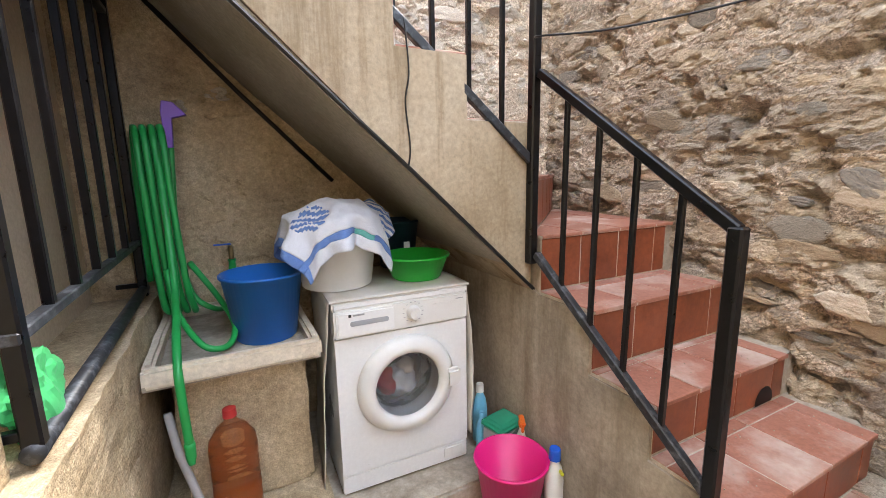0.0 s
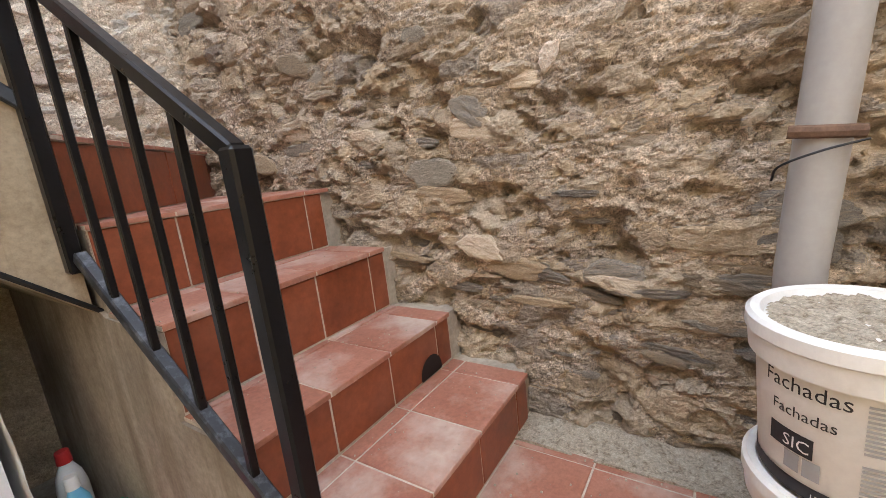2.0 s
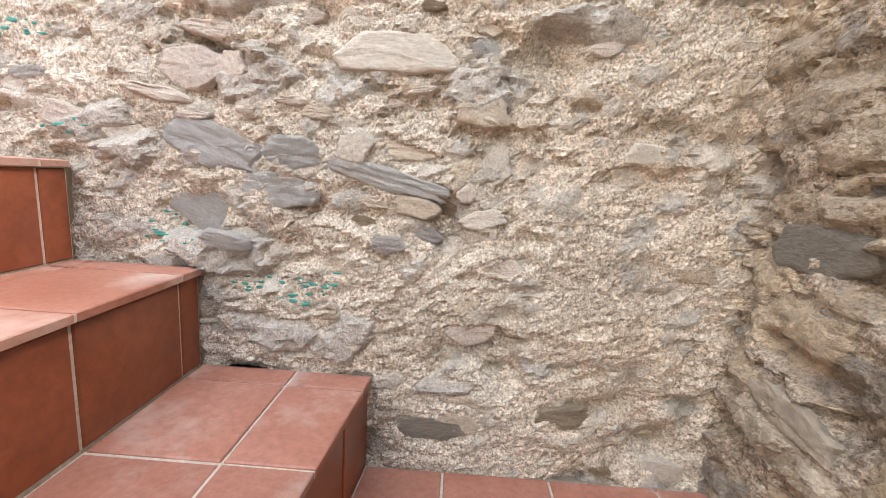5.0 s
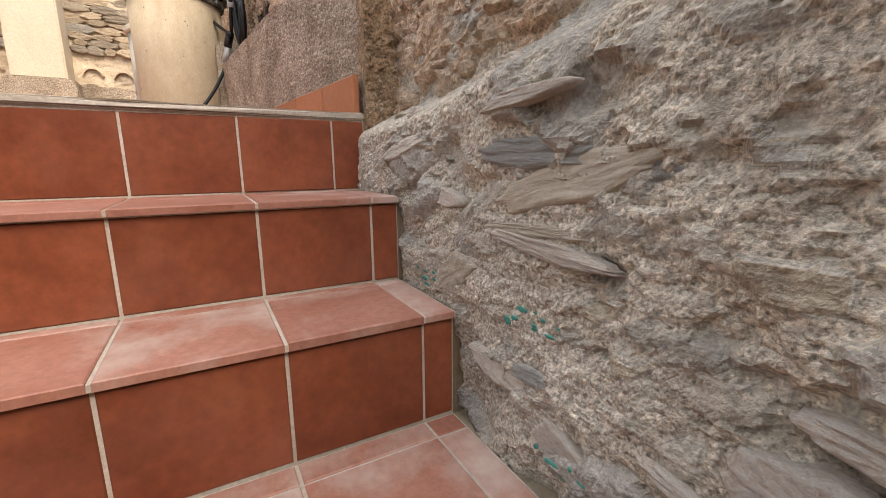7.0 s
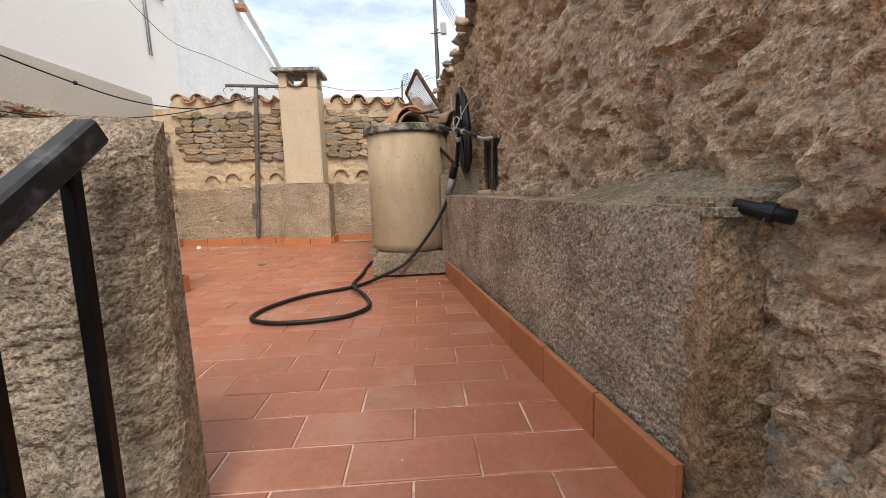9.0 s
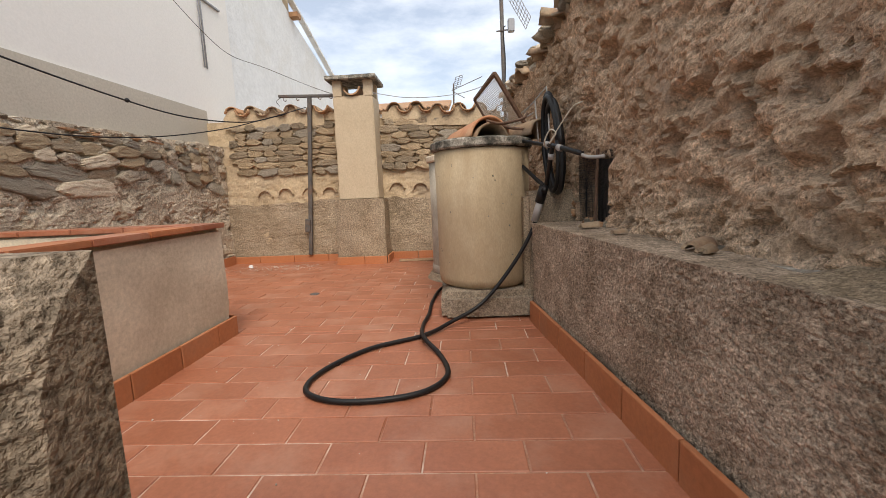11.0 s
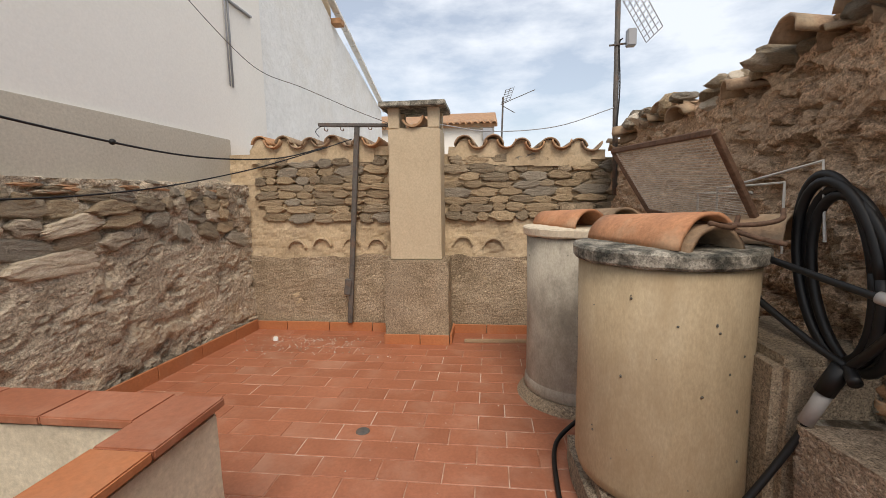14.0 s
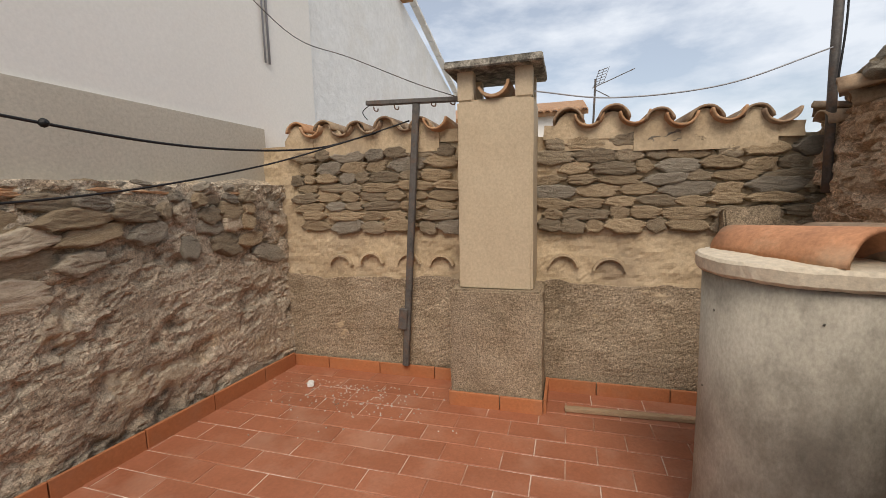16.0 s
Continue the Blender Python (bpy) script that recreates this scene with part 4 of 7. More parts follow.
field(stairs, [(UPPER[0][1], YL), (A6.x + 0.012, YL), (B6.x + 0.012, 2.37), (UPPER[0][1], 2.37)], [0.86, 1.10, 1.35], VY, flat(P6), TH, TREADTILE)
prism(grout, [(UPPER[0][1], YL), (A6.x + 0.008, YL), (B6.x + 0.008, 2.37), (UPPER[0][1], 2.37)], "z", P6 - 0.015, P6 - 0.0035)
prev = P6
for i, (z, x) in enumerate(UPPER):
    yl = YL + 0.10 * max(0, i - 1) / 3
    yr = 2.365 + 0.03 * (i == 4)
    last = i + 1 == len(UPPER)
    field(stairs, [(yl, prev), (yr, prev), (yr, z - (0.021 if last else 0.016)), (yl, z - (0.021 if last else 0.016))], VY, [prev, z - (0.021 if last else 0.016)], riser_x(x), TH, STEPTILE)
    box(grout, x - 0.014, yl, prev - 0.01, x - 0.003, yr, z - 0.012)
    if not last:
        nx = UPPER[i + 1][1]
        field(stairs, [(nx, yl - 0.004), (x + 0.012, yl - 0.004), (x + 0.012, yr), (nx, yr)], [nx - 0.01, x - 0.235, x + 0.012], VY, flat(z), TH, TREADTILE)
        box(grout, nx, yl, z - 0.015, x + 0.008, yr, z - 0.0035)
    prev = z
for A, B, zl, zh in ((A5, B5, z4, P5), (A6, B6, P5, P6)):
    f_ = slanted(A, B)
    L_ = (B - A).length
    vs_ = [grout.verts.new(f_(u, v, h)) for h in (0.006, -0.02) for u, v in ((0, zl - 0.01), (L_, zl - 0.01), (L_, zh - 0.012), (0, zh - 0.012))]
    for idx in ((0, 1, 2, 3), (7, 6, 5, 4), (0, 4, 5, 1), (1, 5, 6, 2), (2, 6, 7, 3), (3, 7, 4, 0)):
        grout.faces.new([vs_[i] for i in idx])
part("grout", grout, GROUT, stairs, "pale cement grout")
lip = bmesh.new()
box(lip, -0.315, 1.59, TERR - 0.018, -0.270, 2.395, TERR + 0.002, 0.004)
bmesh.ops.subdivide_edges(lip, edges=lip.edges, cuts=6)
for vtx in lip.verts:
    vtx.co += Vector((0.007 * fbm(vtx.co.y, 1, vtx.co.z, 14, 3), 0, 0.004 * fbm(vtx.co.y, vtx.co.x, 0, 12, 3)))
part("terrace_lip", lip, GROUT, stairs, "crumbling cement lip")
# tunnel mouth in the second riser: a flat black disc paints the shade inside
hole = bmesh.new()
bmesh.ops.create_circle(hole, cap_ends=True, segments=24, radius=0.062, matrix=pose(1.862, 0.8225, 0.592, 90))
for vtx in hole.verts:
    vtx.co.z = max(vtx.co.z, 0.58)
part("drain_mouth", hole, BLACKRUB, stairs, "drain opening, its shaded inside drawn as a flat black disc")
# landing
landing = thing("landing", "landing of red clay tiles with pale dusty joints", "landing", kind="structure")
field(landing, [(1.13, -1.3), (1.90, -1.3), (1.895, 0.535), (1.13, 0.535)], steps_from(1.608, 0.25, 1.1, 2.0), steps_from(0.285, 0.25, -1.3, 0.6), flat(LAND), TH, TREADTILE)
field(landing, [(-1.3, FLOOR), (0.545, FLOOR), (0.545, LAND - 0.016), (-1.3, LAND - 0.016)], steps_from(0.285, 0.25, -1.4, 0.6), [FLOOR, 0.15, LAND - 0.016], lambda u, v, h: (1.142 + TH - h, u, v), TH, STEPTILE)
gl = bmesh.new()
box(gl, 1.135, -1.3, LAND - 0.014, 1.905, 0.54, LAND - 0.0035)
part("grout", gl, GROUT, landing)
edge = boxm(1.88, -1.4, LAND - 0.02, 2.2, 0.56, LAND + 0.004)
bmesh.ops.subdivide_edges(edge, edges=edge.edges, cuts=24, use_grid_fill=True)
for vtx in edge.verts:
    vtx.co.z += 0.016 * fbm(vtx.co.x, vtx.co.y, 0, 8, 3) + 0.06 * max(0, vtx.co.x - 1.95)
part("mortar_edge", edge, SAND, landing, "dusty mortar strip against the wall")

# terrace tiles, in running bond
def bench_y(x):
    return 2.405 + (x + 0.30) * 0.1157


PX, PY = 0.141, 0.283


def laid(z):
    return lambda u, v, h: (v, u, z - TH + h)


for far, near, lo_far, lo_near in ((-4.84, -2.33, -0.90, -1.04), (-2.33, -0.30, 0.50, 0.50)):
    field(terrace, [(lo_far, far), (lo_near, near), (bench_y(near), near), (2.40 if far < -4 else bench_y(far), far)], steps_from(0.52, PY, -1.4, 2.5), steps_from(-0.03, PX, far, near), laid(TERR), TH, ROOFTILE, bond=PY / 2, gap=0.0026)
bed = bmesh.new()
prism(bed, [(-4.85, -0.90), (-2.33, -1.04), (-2.33, 0.495), (-0.3, 0.495), (-0.3, 2.40), (-2.33, 2.17), (-4.85, 2.4)], "z", TERR - 0.02, TERR - 0.0035)
part("joint_bed", bed, WORNJOINT, terrace, "pale mortar joints")
dr = bmesh.new()
lathe(dr, [(0, 0.006), (0.028, 0.006), (0.034, 0.004), (0.036, 0)], (0, 0), 20)
drain = link("floor_drain", dr, GREYIRON)
drain.matrix_basis = pose(-3.21, 0.64, TERR)
tagged(drain, "small round grey iron drain in the tiled floor", "drain")


def skirting(parent, a, b, n, h=0.105, z=TERR, length=0.283):
    """A row of skirting tiles from a to b, standing out along n."""
    a, b, n = Vector(a), Vector(b), Vector(n).normalized()
    d = (b - a).normalized()
    L = (b - a).length
    field(parent, [(0, z - 0.01), (L, z - 0.01), (L, z + h), (0, z + h)], steps_from(-0.1, length, 0, L), [z - 0.01, z + h], lambda u, v, q: (a.x + d.x * u + n.x * q, a.y + d.y * u + n.y * q, v + random.uniform(-0.001, 0.001)), 0.012, SKIRT, "skirting_tile")


skirt = thing("skirting", "orange clay skirting tiles round the terrace", "skirting", kind="structure")
skirting(skirt, (-4.822, -0.86), (-4.822, 0.44), (1, 0), h=0.082, length=0.40)
skirting(skirt, (-4.822, 0.96), (-4.822, 2.2), (1, 0), h=0.082, length=0.40)
skirting(skirt, (-4.80, -0.845), (-2.35, -1.01), (0.07, 1), h=0.10, length=0.40)
skirting(skirt, (-2.42, bench_y(-2.42) - 0.02), (-0.29, bench_y(-0.29) - 0.02), (0.115, -1), h=0.115)
skirting(skirt, (-2.335, 0.515), (-0.5, 0.515), (0, 1))
skirting(skirt, (-2.345, -1.0), (-2.345, 0.5), (-1, 0))

# caps on the low parapet
for k in range(7):
    x0 = -2.335 + k * 0.27
    bmc = boxm(x0, 0.355, 3.402, x0 + 0.267, 0.515, 3.428, 0.004)
    part("cap_tile", bmc, SKIRT if k % 2 else ROOFTILE, well)
for k in range(5):
    y1 = 0.352 - k * 0.28
    part("cap_tile", boxm(-2.345, y1 - 0.277, 3.402, -2.185, y1, 3.428, 0.004), ROOFTILE, well)

# ---- stones ----
from mathutils.bvhtree import BVHTree


def stone_mesh(seed, material):
    random.seed(seed)
    bm = bmesh.new()
    bmesh.ops.create_icosphere(bm, subdivisions=3, radius=1.0)
    o = Vector((seed * 7.1, seed * 3.7, seed * 1.3))
    # broken faces
    cuts = [(Vector((random.uniform(-1, 1), random.uniform(-1, 1), random.uniform(-1, 1))).normalized(), random.uniform(0.72, 1.0)) for _ in range(12)]
    for vtx in bm.verts:
        c = vtx.co
        m = max(abs(c.x), abs(c.y), abs(c.z))
        q = c.lerp(c / m * 0.86, 0.82)
        q = q * (1 + 0.30 * noise.noise(c * 1.1 + o) + 0.15 * noise.noise(c * 2.7 + o) + 0.09 * noise.noise(Vector((c.x * 5, c.y * 5, c.z * 9)) + o))
        for nd, reach in cuts:
            over = q.dot(nd) - reach
            if over > 0:
                q = q - nd * over * 0.92
        vtx.co = q
    for ax in range(3):
        ext = max(abs(vtx.co[ax]) for vtx in bm.verts)
        for vtx in bm.verts:
            vtx.co[ax] /= ext
    me = bpy.data.meshes.new("stone")
    bm.to_mesh(me)
    bm.free()
    me.materials.append(material)
    return me


KINDS = {"schist": [stone_mesh(k, m) for k, m in enumerate((STONE, STONE, OCHRESTONE, STONE, GREYSTONE, OCHRESTONE, STONE, PALESTONE))],
         "pale": [stone_mesh(20 + k, PALESTONE) for k in range(5)],
         "mixed": [stone_mesh(40 + k, m) for k, m in enumerate((OCHRESTONE, GREYSTONE, STONE, STONE, GREYSTONE, OCHRESTONE))],
         "grey": [stone_mesh(60 + k, m) for k, m in enumerate((GREYSTONE, GREYSTONE, STONE, OLDWALL))]}


def flag_mesh(seed, material, beds=0.0):
    """A flat-faced, broken-edged stone seen from -y: x and z reach 1, the face stands at y = -1. beds: stepped layers."""
    rnd = random.Random(seed)
    bm = bmesh.new()
    n, o = 44, Vector((seed * 3.1, seed * 1.7, 0))
    sides = [(2 * math.pi * (k + rnd.uniform(-0.32, 0.32)) / 7, rnd.uniform(0.72, 1.0)) for k in range(7)]
    reach = []
    for k in range(n):
        a = 2 * math.pi * k / n
        r = min(d / max(0.12, math.cos(a - b)) for b, d in sides)
        reach.append(r * (1 + 0.10 * noise.noise(Vector((math.cos(a) * 2.2, math.sin(a) * 2.2, 0)) + o) + 0.05 * rnd.uniform(-1, 1)))
    mx = max(abs(r * math.cos(2 * math.pi * k / n)) for k, r in enumerate(reach))
    mz = max(abs(r * math.sin(2 * math.pi * k / n)) for k, r in enumerate(reach))
    rings = []
    for f, fall in ((0.22, 0), (0.45, 0), (0.66, 0), (0.82, 0.02), (0.93, 0.10), (1.0, 0.36), (1.03, 1.0)):
        ring = []
        for k, r in enumerate(reach):
            a = 2 * math.pi * k / n
            x, z = f * r * math.cos(a) / mx, f * r * math.sin(a) / mz
            q = Vector((x * 1.6, z * 1.6, 0)) + o
            face = 0.86 + 0.08 * noise.noise(q) + 0.06 * noise.noise(q * 2.6) + 0.012 * rnd.uniform(-1, 1)
            if beds:
                face -= 0.4 * beds * (math.floor((z + 0.25 * noise.noise(q * 1.4)) * 3.2) % 2)
            ring.append(bm.verts.new((x, -face * (1 - fall), z)))
        rings.append(ring)
    mid = bm.verts.new((0, -0.86 - 0.10 * noise.noise(o), 0))
    for k in range(n):
        bm.faces.new((mid, rings[0][k], rings[0][(k + 1) % n]))
    for a, b in zip(rings, rings[1:]):
        for k in range(n):
            bm.faces.new((a[k], b[k], b[(k + 1) % n], a[(k + 1) % n]))
    bmesh.ops.recalc_face_normals(bm, faces=bm.faces)
    me = bpy.data.meshes.new("stone")
    bm.to_mesh(me)
    bm.free()
    me.materials.append(material)
    return me


FLAGS = {"pale": [flag_mesh(101 + k, m) for k, m in enumerate((PALESTONE, WARMSTONE, PALESTONE, PINKSTONE, PALESTONE))],
         "pink": [flag_mesh(121 + k, PINKSTONE, 0.1) for k in range(3)],
         "slate": [flag_mesh(131 + k, SLATE, 0.16) for k in range(4)],
         "dark": [flag_mesh(141 + k, DARKSLATE, 0.2) for k in range(4)],
         "tan": [flag_mesh(151 + k, m, 0.08) for k, m in enumerate((OCHRESTONE, WARMSTONE, WARMSTONE))],
         "dry": [flag_mesh(161 + k, m, 0.06) for k, m in enumerate((STONE, OCHRESTONE, STONE, GREYSTONE, OCHRESTONE, STONE, OCHRESTONE, OCHRESTONE))],
         "clay": [flag_mesh(181 + k, CLAY) for k in range(2)],
         "grey": [flag_mesh(191 + k, m, 0.1) for k, m in enumerate((GREYSTONE, STONE, OLDWALL, GREYSTONE, WARMSTONE))]}
NORTHWARD, EASTWARD, WESTWARD, SOUTHWARD = 0, -90, 90, 180


def lay_flag(parent, kind, at, half, tilt=0.0, toward=0, lean=0.0, deep=0.03):
    """Beds a flat stone in a wall: half width and height, tilt clockwise in the wall's face."""
    ob = new("stone", random.choice(FLAGS[kind]))
    ob.parent = parent
    ob.matrix_basis = Matrix.LocRotScale(at, Euler((radians(lean), radians(tilt), radians(toward))), (half[0], deep, half[1]))
    return ob


def lay(parent, kind, at, size, turn=(0, 0, 0)):
    ob = new("stone", random.choice(KINDS[kind]))
    ob.parent = parent
    ob.matrix_basis = Matrix.LocRotScale(at, Euler([radians(a) for a in turn]), size)
    return ob


def face_of(ob):
    me = ob.data
    return BVHTree.FromPolygons([v.co for v in me.vertices], [tuple(p.vertices) for p in me.polygons])


random.seed(5)
backw = bpy.data.objects["wall_back"]
# dry courses in the parapet
z = 3.80
while z < 4.40:
    h = random.uniform(0.045, 0.095)
    y = -0.80 + random.uniform(0, 0.1)
    while y < 2.25:
        w = random.uniform(0.09, 0.26)
        if not (0.42 < y + w / 2 < 0.93) and z + h < 4.425 - 0.045 * max(0.0, y):
            lay_flag(backw, "dry", (-4.868, y + w / 2, z + h / 2 + random.uniform(-0.008, 0.008)), (w / 2 * 1.20, h / 2 * 1.34), random.uniform(-5, 5), WESTWARD, random.uniform(-8, 8), random.uniform(0.042, 0.062))
        y += w + 0.008
    z += h + 0.004
# rubble along the top of the left wall
leftw = bpy.data.objects["wall_left"]
lf = face_of(leftw)
random.seed(8)
for row, (z0, hh, ww, share) in enumerate(((3.68, 0.11, 0.34, 0.55), (3.79, 0.10, 0.28, 0.85), (3.89, 0.09, 0.24, 0.9), (3.97, 0.075, 0.20, 0.92), (4.04, 0.055, 0.17, 0.95))):
    x = -4.85 + random.uniform(0, 0.1)
    while x < -2.0:
        w = ww * random.uniform(0.5, 1.5)
        # the far end is finer rubble under mortar
        if x < -3.9:
            w *= 0.55
        hit, _, _, _ = lf.ray_cast(Vector((x + w / 2, 0.5, z0)), Vector((0, -1, 0)))
        if hit and random.random() < share * (0.7 if x < -3.9 else 1.0):
            lay_flag(leftw, random.choice(("grey", "grey", "dry", "dry", "tan")), (x + w / 2, hit.y - 0.008, z0 + random.uniform(-0.02, 0.02)), (w / 2 * 1.25, hh / 2 * random.uniform(1.1, 1.75)), random.uniform(-11, 11), SOUTHWARD, random.uniform(-14, 6), random.uniform(0.035, 0.06))
        x += w + random.uniform(0.0, 0.02)
# courses of broken clay tile under the flaunching
for k in range(20):
    x = random.uniform(-4.5, -3.05)
    lay_flag(leftw, "clay" if k % 3 else "tan", (x, -0.915 - (x + 5) * 0.069 + random.uniform(-0.01, 0.02), 4.085 + random.uniform(-0.025, 0.02)), (random.uniform(0.05, 0.13), random.uniform(0.006, 0.014)), random.uniform(-4, 4), SOUTHWARD, 0, 0.05)
# thin levelling courses and loose bits on its crest
for k in range(34):
    x = random.uniform(-4.8, -2.0)
    sz = random.uniform(0.03, 0.075)
    ob = lay(leftw, random.choice(("mixed", "grey", "pale")), (x, -0.93 - (x + 5) * 0.069 + random.uniform(-0.03, 0.06), 4.105 + random.uniform(0, 0.02)), (sz, sz * 0.8, sz * random.uniform(0.25, 0.55)), (random.uniform(-15, 15), random.uniform(-15, 15), random.uniform(0, 180)))
# stones that stand proud of the stair wall
eastw = bpy.data.objects["wall_east"]
ef = face_of(eastw)
random.seed(11)
PROUD = [(0.523, 1.515, 0.105, 0.034, 4, "grey"), (0.415, 1.56, 0.03, 0.05, 30, "pink"), (0.68, 0.995, 0.105, 0.05, 14, "tan"), (0.36, 1.165, 0.075, 0.014, 3, "dark"), (1.02, 0.995, 0.075, 0.024, 6, "dark"), (0.33, 1.08, 0.06, 0.018, 4, "dark"), (0.68, 1.45, 0.09, 0.05, 30, "dark"), (0.90, 1.375, 0.07, 0.02, 10, "dark"), (0.46, 0.905, 0.08, 0.022, 12, "dark")]
for y, zz, w, hgt, tilt_, kind_ in PROUD:
    hit, _, _, _ = ef.ray_cast(Vector((1.0, y, zz)), Vector((1, 0, 0)))
    if hit:
        lay_flag(eastw, kind_, (hit.x + 0.014, y, zz), (w, hgt), tilt_, EASTWARD, random.uniform(-5, 5), 0.03)
# thin dark beds near the foot, mixed rubble above
for k in range(230):
    low = k % 5 < 2
    y = random.uniform(-1.2, 1.3) if low else random.uniform(-1.3, 2.25)
    zz = random.uniform(0.42, 0.95) if low else random.uniform(0.9, 3.2)
    w = random.uniform(0.04, 0.14)
    hgt = w * (random.uniform(0.10, 0.25) if low else random.uniform(0.2, 0.5))
    hit, _, _, _ = ef.ray_cast(Vector((1.0, y, zz)), Vector((1, 0, 0)))
    if hit:
        kind_ = random.choice(("dark", "dark", "dry", "tan") if low else ("dry", "grey", "tan", "dark", "dry"))
        lay_flag(eastw, kind_, (hit.x + 0.016 + random.uniform(-0.004, 0.006), y, zz), (w, hgt), random.uniform(-4, 14), EASTWARD, random.uniform(-10, 10), 0.024)
# pale stones in the grey mortar beside the upper steps
northw = bpy.data.objects["wall_north"]
nf = face_of(northw)
random.seed(17)
BEDDED = [
    ("pale", [(1.300, 2.418, 0.133, 0.042, 2), (1.202, 2.565, 0.116, 0.040, 20), (1.520, 2.198, 0.037, 0.055, 0), (1.220, 2.224, 0.040, 0.041, 35), (1.356, 2.107, 0.057, 0.026, 8), (1.462, 2.141, 0.023, 0.024, 35), (0.447, 2.316, 0.111, 0.038, 5), (0.592, 2.256, 0.077, 0.030, 10), (1.502, 2.085, 0.054, 0.025, -4), (0.566, 2.639, 0.156, 0.033, -14), (0.713, 2.231, 0.066, 0.034, 30), (1.484, 2.475, 0.032, 0.015, 10)]),
    ("pink", [(0.868, 2.369, 0.079, 0.048, 0), (0.956, 2.367, 0.036, 0.044, 25), (0.915, 2.444, 0.072, 0.021, 4), (0.534, 2.544, 0.146, 0.016, 4), (1.114, 2.488, 0.039, 0.016, 0), (0.796, 2.312, 0.085, 0.017, 10), (1.085, 2.313, 0.043, 0.011, 0), (1.359, 2.347, 0.036, 0.009, -12), (1.290, 2.321, 0.033, 0.011, 3), (1.185, 2.326, 0.009, 0.017, 0), (0.870, 2.271, 0.046, 0.012, 0), (0.987, 2.289, 0.025, 0.011, 0)]),
    ("slate", [(0.913, 2.210, 0.118, 0.050, 16), (1.086, 2.205, 0.071, 0.040, 5), (0.882, 2.091, 0.107, 0.081, 30), (1.045, 2.119, 0.081, 0.046, 0), (1.297, 2.160, 0.152, 0.026, 13), (1.485, 2.429, 0.038, 0.024, 28), (0.945, 2.009, 0.061, 0.021, 10), (1.120, 2.117, 0.023, 0.030, 0), (1.298, 2.021, 0.042, 0.021, 0), (1.377, 2.045, 0.042, 0.022, 12)]),
    ("tan", [(1.486, 2.312, 0.062, 0.037, 8), (1.338, 2.227, 0.081, 0.032, 2), (1.264, 2.109, 0.038, 0.016, 8), (1.239, 2.065, 0.033, 0.012, 5), (1.370, 2.506, 0.030, 0.011, 0), (1.144, 2.292, 0.043, 0.020, 0), (1.416, 2.107, 0.033, 0.017, 10), (0.295, 2.458, 0.091, 0.038, -30)]),
]
for kind_, rows_ in BEDDED:
    for x, zz, w, hgt, tilt_ in rows_:
        hit, _, _, _ = nf.ray_cast(Vector((x, 1.5, zz)), Vector((0, 1, 0)))
        if hit:
            lay_flag(northw, kind_, (x, hit.y + 0.016, zz), (w, hgt), tilt_, NORTHWARD, random.uniform(-4, 4), 0.027)
for x, zz, w, hgt, tilt_, kind_ in ((0.50, 2.68, 0.135, 0.026, 2, "slate"), (0.49, 2.757, 0.11, 0.013, -4, "pale"), (0.50, 2.567, 0.12, 0.012, -3, "tan"), (0.06, 2.70, 0.13, 0.02, -8, "pale"), (0.25, 2.60, 0.06, 0.02, 4, "pale")):
    hit, _, _, _ = nf.ray_cast(Vector((x, 1.5, zz)), Vector((0, 1, 0)))
    if hit:
        lay_flag(northw, kind_, (x, hit.y + 0.015, zz), (w, hgt), tilt_, NORTHWARD, -3, 0.024)
for k in range(60):
    x, zz = random.uniform(-0.2, 2.0), random.uniform(1.5, 2.95)
    w = random.uniform(0.012, 0.05) if x < 1.3 else random.uniform(0.03, 0.10)
    hit, _, _, _ = nf.ray_cast(Vector((x, 1.0, zz)), Vector((0, 1, 0)))
    if hit and not (0.75 < x < 1.65 and 2.0 < zz < 2.6):
        lay_flag(northw, random.choice(("pale", "pink", "grey", "tan", "slate")), (hit.x, hit.y + 0.014, zz), (w, w * random.uniform(0.25, 0.6)), random.uniform(-14, 14), NORTHWARD, random.uniform(-5, 5), 0.020)
# splashes of old green paint on that wall
random.seed(23)
SPLASHES = [(0.58, 2.25), (0.89, 2.05), (0.83, 2.06), (0.79, 2.01), (1.15, 1.92), (0.17, 2.42), (0.53, 2.42), (1.10, 1.89), (1.00, 1.91)]
for k in range(90):
    x, zz = SPLASHES[k % len(SPLASHES)]
    x, zz = x + random.gauss(0, 0.03), zz + random.gauss(0, 0.012)
    hit, nrm, _, _ = nf.ray_cast(Vector((x, 1.5, zz)), Vector((0, 1, 0)))
    if hit:
        sp = bmesh.new()
        bmesh.ops.create_icosphere(sp, subdivisions=2, radius=1.0)
        for vtx in sp.verts:
            vtx.co *= 1 + 0.5 * noise.noise(vtx.co * 2 + Vector((k, 0, 0)))
        ob = part("paint_splash", sp, COPPERGREEN, northw, "", True)
        ob.matrix_basis = Matrix.LocRotScale(hit, None, (random.uniform(0.003, 0.014), 0.002, random.uniform(0.0015, 0.005)))
rightw = bpy.data.objects["wall_right"]
# ---- laundry corner ----
def rotated(bm, m):
    bmesh.ops.transform(bm, matrix=m, verts=bm.verts)
    return bm


